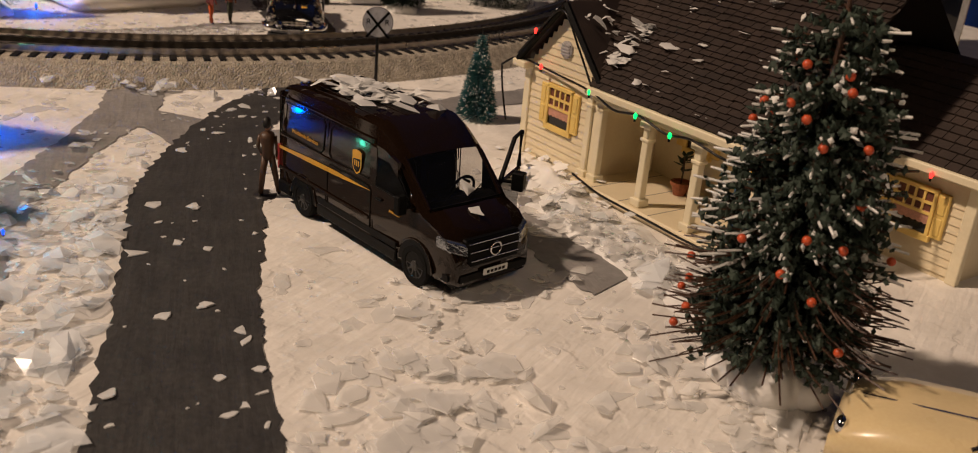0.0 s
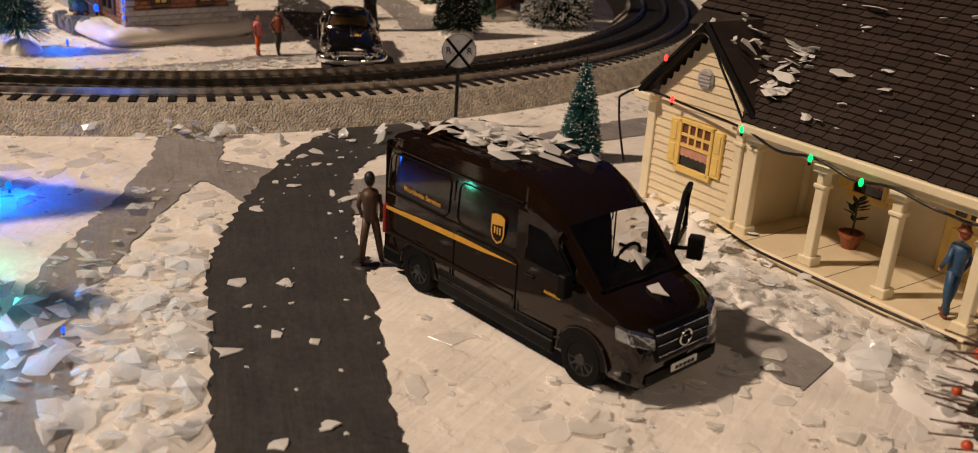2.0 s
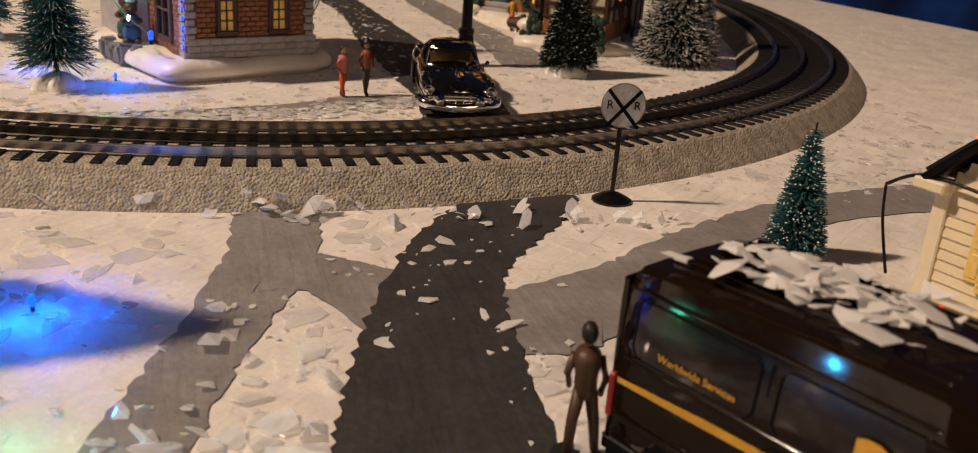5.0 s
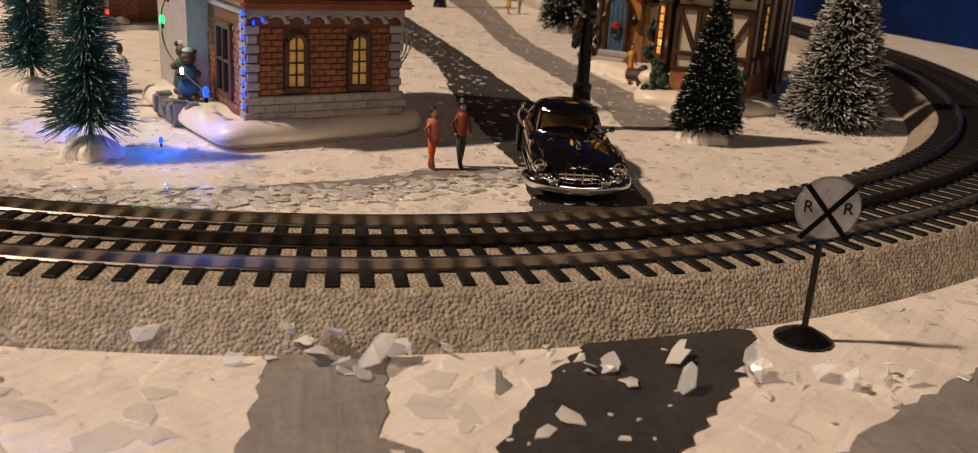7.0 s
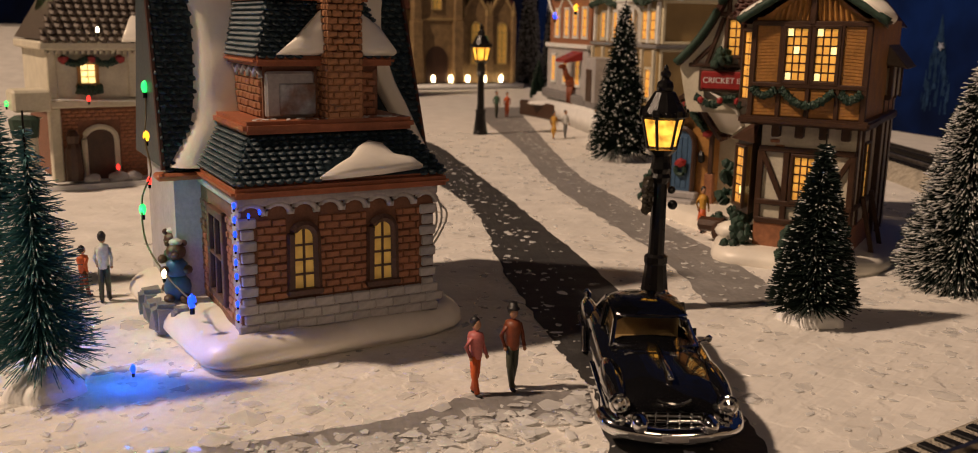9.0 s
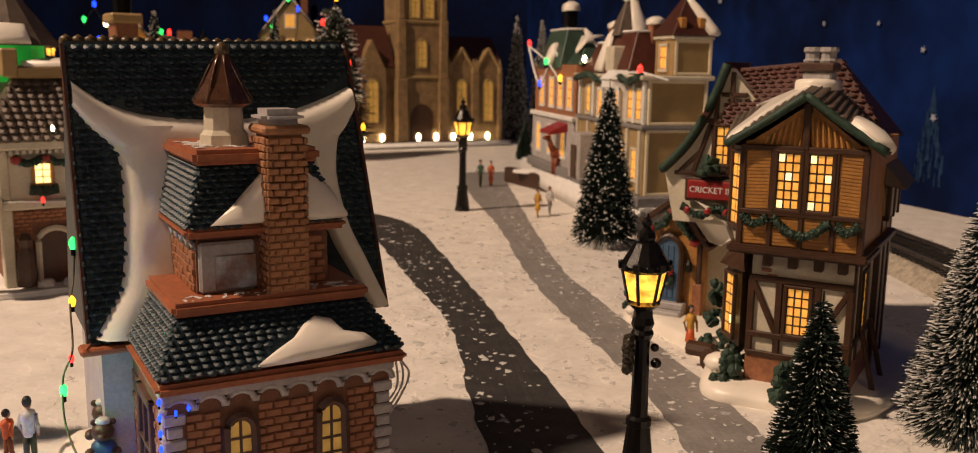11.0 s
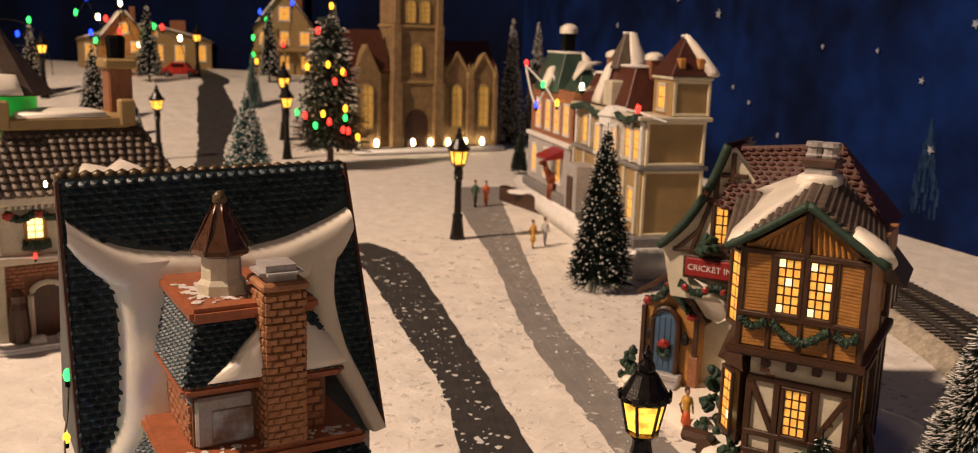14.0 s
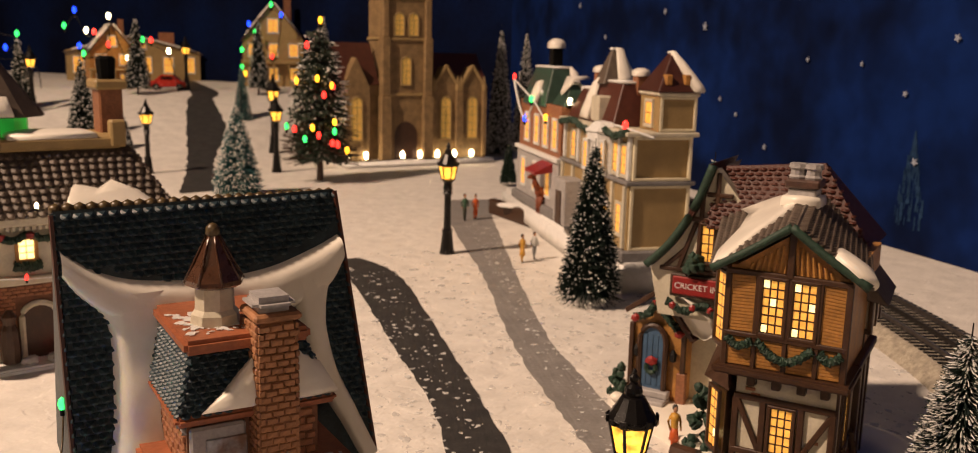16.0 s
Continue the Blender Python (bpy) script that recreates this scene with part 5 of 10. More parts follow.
def inn():
    o = thing("timbered_inn", "ceramic half-timbered inn with lit lattice windows and snowy roof", "house", -7.0, 91.9, 0, -20.2)
    red, grey = unit_slate(REDTILE), unit_slate(GREYTILE)
    # snow base
    b = bm_new()
    ring = spline([(x, y, 0) for x, y in [(-3.6, -0.6), (-1, -1.0), (2.6, -0.5), (4.0, 2), (4.6, 8), (4, 13), (-6, 14.5), (-12, 13.5), (-11.6, 10), (-9, 7.6), (-5.2, 4.4)]], 5, True)
    rr = [[b.verts.new((-2.6 + (p.x + 2.6) * s, 6 + (p.y - 6) * s, z)) for p in ring] for s, z in ((1, 0), (1.01, 0.25), (0.97, 0.6), (0.9, 0.75), (0.2, 0.8))]
    for a, d in zip(rr, rr[1:]):
        for i in range(len(ring)):
            j = (i + 1) % len(ring)
            b.faces.new((a[i], a[j], d[j], d[i]))
    b.faces.new(rr[-1])
    part("snow_base", b, PAINTSNOW, o, "rounded white snow base", smooth=True)
    # front wing, lower storey
    low = bm_new()
    box(low, -2.0, 2.35, 0.7, 9, 0.6, 6.9)
    part("lower_wall", low, PLASTER, o, "cream plaster wall")
    part("brick_plinth", cbox(-2.08, 2.43, 0.58, 8.8, 0.6, 2.0, 0.05), BRICK, o, "low brick plinth")
    for x in (-1.95, -0.72, 0.95, 2.3):
        beam(o, (x, 0.62, 2.0), (x, 0.62, 5.5), 0.3)
    for z in (2.05, 2.95, 5.55):
        beam(o, (-2.05, 0.6, z), (2.4, 0.6, z), 0.28)
    beam(o, (-1.9, 0.62, 5.4), (-0.8, 0.62, 3.1), 0.26)
    beam(o, (1.0, 0.62, 3.1), (2.2, 0.62, 5.3), 0.26)
    lattice_window(o, at(0.12, 0.6, 3.15), 0.95, 2.1, 3, 5, TIMBER, glow=WINDOWGLOW)
    for k, x in enumerate((-1.3, -0.2, 0.9, 1.9)):
        part("corbel", cbox(x - 0.2, x + 0.2, 0.35, 0.75, 6.15, 6.85, 0.05), TIMBER, o)
    for x, z in ((-1.35, 5.85), (-1.1, 5.6), (1.55, 3.9)):
        part("bare_brick", cbox(x - 0.22, x + 0.22, 0.62, 0.72, z, z + 0.16, 0.03), BRICK, o)
    # right side of the wing
    lattice_window(o, at(2.38, 3.2, 3.2, 90), 1.0, 2.6, 3, 6, TIMBER)
    for v in (0.9, 2.2, 4.3, 6.0):
        part("beam", cbox(2.3, 2.46, v - 0.14, v + 0.14, 2.0, 6.9, 0.03), TIMBER, o)
    part("beam", cbox(2.3, 2.48, 0.7, 8.8, 2.8, 3.05, 0.03), TIMBER, o)
    # upper storey
    up = bm_new()
    box(up, -2.45, 2.55, 0.1, 9.4, 7.1, 11.7)
    part("upper_wall", up, OAK, o, "oak panelled upper wall")
    part("jetty", cbox(-2.95, 3.0, -0.35, 3.0, 6.75, 7.15, 0.1, 2), TIMBER, o, "dark jetty beam")
    part("jetty_return", cbox(2.4, 2.9, 3.0, 8.5, 6.75, 7.15, 0.08), TIMBER, o)
    for x in (-2.5, -1.2, 0.12, 1.45, 2.6):
        beam(o, (x, 0.02, 7.1), (x, 0.02, 11.5), 0.28 if abs(x) > 2 else 0.22, 0.24)
    for z in (8.62, 11.45):
        beam(o, (-2.6, 0.0, z), (2.7, 0.0, z), 0.24, 0.24)
    carved_panel(o, (-2.36, -1.3, 8.75, 11.35), 0.05, 0.06)
    carved_panel(o, (1.56, 2.48, 8.75, 11.35), 0.05, -0.06)
    for x0, x1 in ((-2.36, -1.3), (-1.08, 0.0), (0.24, 1.34), (1.56, 2.48)):
        carved_panel(o, (x0, x1, 7.2, 8.5), 0.05, 0.03)
    lattice_window(o, at(-0.52, 0.0, 8.85), 0.95, 2.4, 3, 6, TIMBER, {(0, 5), (1, 3), (0, 0)})
    lattice_window(o, at(0.8, 0.0, 8.85), 0.95, 2.4, 3, 6, TIMBER, {(0, 5), (2, 3), (0, 0)})
    for pts, s in (([(-2.4, -0.15, 8.45), (-1.9, -0.2, 8.1), (-1.3, -0.15, 8.4)], 1), ([(-1.1, -0.15, 8.45), (-0.3, -0.22, 7.85), (0.5, -0.22, 7.8), (1.3, -0.15, 8.4)], 2), ([(1.6, -0.15, 8.35), (2.0, -0.2, 8.05), (2.5, -0.15, 8.4)], 3)):
        garland(o, pts, 0.17, s)
    # gable
    g = bm_new()
    prism(g, [(-2.5, 11.5), (2.6, 11.5), (0.12, 13.35)], 0.1, 1.0)
    bmesh.ops.recalc_face_normals(g, faces=g.faces[:])
    part("gable", g, OAK, o, "carved oak gable")
    for sgn in (-1, 1):
        b = bm_new()
        for k in range(9):
            x = 0.12 + sgn * (0.25 + 0.25 * k)
            top = 13.2 - (abs(x - 0.12)) * 0.74
            if top > 11.75:
                tube(b, [(x, 0.04, 11.6), (x - sgn * 0.12, 0.02, top)], 0.07, 4)
        part("gable_rib", b, OAK, o)
    beam(o, (0.12, 0.0, 11.4), (0.12, 0.0, 13.4), 0.3, 0.3)
    for sgn in (-1, 1):
        vb = bm_new()
        tube(vb, spline([(0.12, -0.55, 13.75), (0.12 + sgn * 1.6, -0.55, 12.6), (0.12 + sgn * 3.3, -0.5, 11.55)], 5), 0.2, 6)
        part("bargeboard", vb, GREEN, o, "mossy green bargeboard", smooth=True)
    roofl = [(-3.1, -0.5, 11.6), (-5.0, 8.0, 12.3), (-0.8, 8.6, 14.3), (0.3, -0.5, 13.85)]
    roofr = [(2.0, 8.6, 11.6), (3.4, -0.5, 11.5), (0.3, -0.5, 13.85), (-0.8, 8.6, 14.3)]
    for q in (roofl, roofr):
        rb = bm_new()
        hexa(rb, [(x, y, z - 0.25) for x, y, z in q] + [(x, y, z - 0.02) for x, y, z in q])
        bmesh.ops.recalc_face_normals(rb, faces=rb.faces[:])
        part("wing_roof", rb, GREYTILE, o, "grey tiled roof")
    slate_rows(o, grey, roofl[1], roofl[0], roofl[3], roofl[2], 12, 2.0)
    slate_rows(o, grey, roofr[1], roofr[0], roofr[3], roofr[2], 12, 2.0)
    corners = [Vector(q) for q in roofl]
    drift = [(0.0, 0.0), (0.02, 0.14), (0.25, 0.45), (0.33, 0.82), (0.2, 0.97), (0.55, 0.98), (0.98, 0.86), (1.0, 0.66), (0.78, 0.36), (0.52, 0.2), (0.2, 0.0)]
    snow_cap("roof_snow", o, [corners[0].lerp(corners[3], a).lerp(corners[1].lerp(corners[2], a), b) + Vector((0, 0, 0.05)) for a, b in drift], 0.26, dome=0.1)
    snow_cap("roof_snow", o, [(1.9, -0.6, 12.6), (1.8, 0.4, 12.75), (3.2, 0.7, 11.8), (3.6, -0.3, 11.5), (2.9, -0.65, 11.9)], 0.32)
    # chimney
    part("chimney", cbox(-1.25, 0.05, 4.6, 5.9, 12.6, 14.7, 0.08), STONE, o, "snowy stone chimney")
    part("chimney_band", cbox(-1.4, 0.2, 4.45, 6.05, 14.7, 15.1, 0.08), BRICKDARK, o, "dark chimney slab")
    for x in (-0.95, -0.25):
        c = bm_new()
        lathe(c, [(0.40, 15.1), (0.44, 15.2), (0.36, 15.3), (0.36, 15.55), (0.46, 15.62), (0.42, 15.82)], 10, x, 5.2)
        part("chimney_pot", c, STONE, o)
    snow_cap("chimney_snow", o, [(-1.5, 4.3, 13.9), (-0.6, 4.1, 13.95), (0.25, 4.4, 13.9), (0.3, 6.0, 13.9), (-1.5, 6.0, 13.9)], 0.45, dome=0.0)
    # main block behind, ridge across
    mb = bm_new()
    box(mb, -5.2, 1.8, 8.6, 12.5, 0.6, 11.0)
    part("rear_wall", mb, PLASTER, o)
    rz = [(-5.9, 7.6, 11.8), (2.3, 7.4, 11.6), (-0.6, 10.2, 15.35), (-6.1, 10.2, 14.75)]
    mr = bm_new()
    hexa(mr, [rz[0], rz[1], (2.3, 13.6, 11.4), (-5.9, 13.6, 11.4), rz[3], rz[2], (-0.6, 10.5, 15.35), (-6.1, 10.5, 14.75)])
    part("main_roof", mr, REDTILE, o, "red tiled main roof")
    slate_rows(o, red, rz[0], rz[1], rz[2], rz[3], 14, 2.1)
    # front gable of the main block with a sweeping verge
    gl = bm_new()
    prof = spline([(-9.3, 9.2, 0), (-8.0, 10.6, 0), (-6.8, 12.6, 0), (-5.9, 15.0, 0)], 5)
    prism(gl, [(-8.6, 6.4)] + [(p.x + 0.12, p.y - 0.2) for p in prof] + [(-3.0, 11.5), (-3.0, 0.7), (-4.6, 0.7), (-4.6, 6.4)], 8.6, 9.4)
    bmesh.ops.recalc_face_normals(gl, faces=gl.faces[:])
    part("gable_wall", gl, PLASTER, o, "cream plaster gable")
    vg = bm_new()
    tube(vg, [(p.x, 8.2, p.y) for p in prof], 0.24, 6)
    part("bargeboard", vg, GREEN, o, "mossy green sweeping bargeboard", smooth=True)
    sr = bm_new()
    rows = [[sr.verts.new((p.x - 0.1, v, p.y + 0.1)) for p in prof] for v in (8.1, 13.5)]
    rows2 = [[sr.verts.new((p.x + 0.1, v, p.y - 0.15)) for p in prof] for v in (8.1, 13.5)]
    for i in range(len(prof) - 1):
        sr.faces.new((rows[0][i], rows[0][i + 1], rows[1][i + 1], rows[1][i]))
        sr.faces.new((rows2[0][i], rows2[1][i], rows2[1][i + 1], rows2[0][i + 1]))
        sr.faces.new((rows[0][i], rows2[0][i], rows2[0][i + 1], rows[0][i + 1]))
    part("swept_roof", sr, REDTILE, o)
    for a, c in (((-8.3, 8.5, 9.2), (-7.2, 8.5, 10.3)), ((-7.6, 8.5, 9.0), (-6.7, 8.5, 11.8)), ((-6.5, 8.5, 9.2), (-6.4, 8.5, 13.4)), ((-5.6, 8.5, 9.2), (-5.6, 8.5, 14.6)), ((-8.6, 8.5, 9.1), (-4.8, 8.5, 9.1)), ((-7.0, 8.5, 12.0), (-4.8, 8.5, 12.0)), ((-6.2, 8.5, 13.4), (-4.8, 8.5, 13.4))):
        beam(o, a, c, 0.24)
    lattice_window(o, at(-5.95, 8.5, 9.7), 0.8, 2.0, 2, 4, TIMBER)
    sg = part("sign_board", cbox(-7.75, -4.8, 8.15, 8.4, 7.75, 8.8, 0.08), RED, o, "dark red inn sign")
    part("sign_rim", cbox(-7.9, -4.7, 8.22, 8.45, 7.62, 8.92, 0.08), TIMBER, sg)
    text("lettering", "CRICKET INN", 0.46, FROST, sg, at(-6.2, 8.14, 8.27) @ pose(0, 0, 0, 90, 0, 0), 0.02, "white painted lettering")
    bush(o, -6.6, 8.3, 9.2, 0.7, 0.8, 5, "swag")
    garland(o, [(-8.0, 8.2, 7.3), (-7.0, 8.1, 6.9), (-6.0, 8.2, 7.3), (-5.2, 8.1, 6.9)], 0.2, 8)
    for x in (-7.6, -6.5, -5.5):
        bw = bm_new()
        ball(bw, x, 8.0, 7.15, 0.2, 1, 0.7, 1.2, 1, 0.3)
        part("red_bow", bw, RED, o)
    # bay windows in the angle
    for z0, h, u in ((7.4, 4.0, -3.05), (2.2, 3.6, -3.0)):
        bay = bm_new()
        hexa(bay, [(-2.4, 0.6, z0), (-2.4, 6.0, z0), (-4.4, 7.6, z0), (-3.5, 2.0, z0), (-2.4, 0.6, z0 + h), (-2.4, 6.0, z0 + h), (-4.4, 7.6, z0 + h), (-3.5, 2.0, z0 + h)])
        bmesh.ops.recalc_face_normals(bay, faces=bay.faces[:])
        part("bay", bay, TIMBER, o, "dark timber bay")
        lattice_window(o, at(-3.02, 1.1, z0 + 0.45, -52), 0.95, h - 0.8, 2, 6, TIMBER, {(1, 1)} if z0 < 5 else ())
        hood = bm_new()
        hexa(hood, [(-2.2, 0.2, z0 + h), (-2.2, 6.4, z0 + h), (-4.8, 7.9, z0 + h), (-3.8, 1.7, z0 + h), (-2.4, 1.6, z0 + h + 0.8), (-2.4, 5.0, z0 + h + 0.8), (-3.4, 6.0, z0 + h + 0.8), (-2.9, 2.4, z0 + h + 0.8)])
        bmesh.ops.recalc_face_normals(hood, faces=hood.faces[:])
        part("bay_hood", hood, REDTILE if z0 > 5 else TIMBER, o)
    part("recess_wall", cbox(-7.6, -4.4, 11.2, 12.4, 0.7, 6.6, 0.05), PLASTER, o)
    # porch with blue door
    pb = bm_new()
    prism(pb, [(-10.7, 0.7), (-7.3, 0.7), (-7.3, 5.0), (-9.0, 6.6), (-10.7, 5.2)], 10.2, 13.0)
    bmesh.ops.recalc_face_normals(pb, faces=pb.faces[:])
    part("porch_wall", pb, OAK, o, "ochre stone porch")
    part("porch_pier", cbox(-7.75, -7.2, 9.95, 10.4, 0.7, 2.6, 0.05), BRICK, o, "brick foot of the porch")
    for x in (-10.6, -7.45):
        part("porch_post", cbox(x - 0.14, x + 0.14, 9.98, 10.3, 0.7, 5.2, 0.04), TIMBER, o)
    garland(o, [(-10.4, 9.8, 5.6), (-9.6, 9.75, 5.9), (-9.0, 9.7, 6.7), (-8.4, 9.75, 5.9), (-7.6, 9.8, 5.0)], 0.2, 31)
    for x, z in ((-10.3, 5.6), (-9.0, 6.7), (-7.6, 5.0)):
        rb2 = bm_new()
        ball(rb2, x, 9.65, z, 0.26, 1.2, 0.7, 1, 1, 0.4)
        part("red_bow", rb2, RED, o)
    dr = bm_new()
    prism(dr, [(-9.95, 1.4), (-8.55, 1.4)] + [(-9.25 + 0.7 * math.cos(t), 4.2 + 0.95 * math.sin(t)) for t in [math.pi * i / 10 for i in range(11)]], 9.98, 10.3)
    bmesh.ops.recalc_face_normals(dr, faces=dr.faces[:])
    door = part("door", dr, BLUEDOOR, o, "arched blue front door")
    for k in range(4):
        part("door_plank", cbox(-9.85 + 0.34 * k, -9.58 + 0.34 * k, 9.94, 10.0, 1.6, 4.7, 0.02), BLUEDOOR, door)
    df = bm_new()
    tube(df, [(-10.02, 9.95, 1.2)] + [(-9.25 + 0.8 * math.cos(t), 9.95, 4.2 + 1.05 * math.sin(t)) for t in [math.pi - math.pi * i / 10 for i in range(11)]] + [(-8.48, 9.95, 1.2)], 0.17, 6)
    part("door_frame", df, TIMBER, door)
    wr = bm_new()
    tube(wr, [(-9.25 + 0.3 * math.cos(t), 9.85, 2.7 + 0.3 * math.sin(t)) for t in [i * math.pi / 7 for i in range(15)]], 0.14, 6)
    part("wreath", wr, GREEN, door)
    bw = bm_new()
    ball(bw, -9.25, 9.78, 3.15, 0.3, 1.3, 0.6, 1, 1, 0.5)
    part("red_bow", bw, RED, door)
    for sgn in (-1, 1):
        pr = bm_new()
        a, c = (-8.9, 7.55), (-8.9 + sgn * (2.0 if sgn < 0 else 2.05), 6.1 if sgn < 0 else 4.9)
        hexa(pr, [(a[0], 9.7, a[1] - 0.3), (c[0], 9.7, c[1] - 0.3), (c[0], 13.2, c[1] - 0.3), (a[0], 13.2, a[1] - 0.3), (a[0], 9.7, a[1]), (c[0], 9.7, c[1]), (c[0], 13.2, c[1]), (a[0], 13.2, a[1])])
        bmesh.ops.recalc_face_normals(pr, faces=pr.faces[:])
        part("porch_roof", pr, REDTILE, o, "red tiled porch roof")
        if sgn > 0:
            slate_rows(o, red, (c[0], 9.7, c[1]), (c[0], 13.2, c[1]), (a[0], 13.2, a[1]), (a[0], 9.7, a[1]), 6, 1.6)
        beam(o, (a[0], 9.75, a[1] - 0.1), (c[0], 9.75, c[1] - 0.15), 0.3)
    snow_cap("roof_snow", o, [(-8.5, 9.5, 7.5), (-6.75, 9.5, 5.25), (-5.9, 8.9, 5.2), (-5.2, 8.4, 5.7), (-5.6, 8.3, 6.6), (-7.6, 8.3, 7.9)], 0.3, dome=0.2)
    for x in (-10.2, -8.0):
        l = bm_new()
        lathe(l, [(0.05, 3.2), (0.2, 3.3), (0.22, 3.7), (0.08, 3.95)], 6, x, 9.95)
        part("wall_lantern", l, IRON, o)
    st = bm_new()
    box(st, -10.3, -8.1, 8.9, 10.2, 0.6, 1.0)
    box(st, -10.3, -8.1, 9.5, 10.2, 1.0, 1.4)
    part("doorstep", soft(st, 0.06, 1), STONE, o, "grey stone doorsteps")
    # shrubs at the foot of the walls
    for x, y, h, r, s in ((0.9, -0.5, 1.7, 0.75, 41), (2.1, -0.35, 1.9, 0.85, 42), (-0.2, -0.75, 0.9, 0.6, 43)):
        bush(o, x, y, 0.5, h, r, s)
    # right rear annex: a narrow wall with a small oriel under a lean-to roof
    an = bm_new()
    box(an, 1.6, 2.5, 6.0, 10.0, 0.6, 7.9)
    box(an, 1.6, 2.78, 6.2, 9.4, 7.9, 9.7)
    part("annex_wall", an, PLASTER, o, "plaster side annex")
    ar = bm_new()
    hexa(ar, [(2.0, 5.7, 9.6), (3.6, 5.7, 9.35), (3.4, 10.2, 9.35), (2.0, 10.2, 9.6), (2.0, 6.0, 10.9), (2.2, 6.0, 10.9), (2.2, 9.8, 10.9), (2.0, 9.8, 10.9)])
    bmesh.ops.recalc_face_normals(ar, faces=ar.faces[:])
    part("annex_roof", soft(ar, 0.06, 1), GREYTILE, o, "dark lean-to roof")
    for v in (6.3, 7.8, 9.3):
        part("beam", cbox(2.74, 2.86, v - 0.14, v + 0.14, 7.8, 9.6, 0.03), TIMBER, o)
    for v in (6.1, 7.6, 9.0):
        part("beam", cbox(2.46, 2.58, v - 0.13, v + 0.13, 0.7, 7.9, 0.03), TIMBER, o)
    for x in (1.75, 2.3, 2.76):
        beam(o, (x, 6.12, 7.85), (x, 6.12, 9.6), 0.2)
    beam(o, (2.5, 5.95, 0.7), (2.5, 5.95, 7.8), 0.24)
    for z in (7.9, 9.5):
        beam(o, (1.6, 6.12, z), (2.86, 6.12, z), 0.24)
    for v in (2.2, 4.5):
        beam(o, (3.3, v, 0.5), (2.6, v, 3.4), 0.22)
    for x, y, h, r, sd in ((0.6, -1.0, 2.5, 0.62, 71), (1.6, -0.9, 2.0, 0.6, 72)):
        bush(o, x, y, 0.4, h, r, sd)
    for i, (x, y, h, r) in enumerate(((-2.9, 2.0, 2.9, 0.75), (-4.6, 4.4, 3.8, 0.95), (-4.0, 5.6, 3.2, 0.9), (-11.3, 10.0, 1.9, 0.7), (-0.2, -0.2, 1.6, 0.6), (1.5, -0.1, 1.4, 0.7), (-2.8, 0.2, 1.3, 0.8), (0.9, 0.2, 2.3, 0.5))):
        bush(o, x, y, 0.5, h, r, 20 + i)
    for x, y, r in ((-3.2, 0.6, 0.62), (-5.2, 5.0, 0.5), (-10.9, 9.0, 0.4)):
        sn = bm_new()
        ball(sn, x, y, 1.3 if x > -4 else 0.8, r, 1.2, 1, 0.8, 2, 0.15)
        part("snow_heap", sn, PAINTSNOW, o, smooth=True)
    lg = bm_new()
    tube(lg, [(-5.6, 3.4, 0.9), (-4.2, 3.0, 1.0)], 0.4, 8)
    part("log", lg, TIMBER, o, "cut log beside the wall")
    cw = bm_new()
    lathe(cw, [(0.55, -0.07), (0.55, 0.07)], 14)
    c = part("cart_wheel", cw, TIMBER, o)
    c.matrix_basis = at(-4.1, 1.9, 0.9, -25, 80)
    return o


inn()


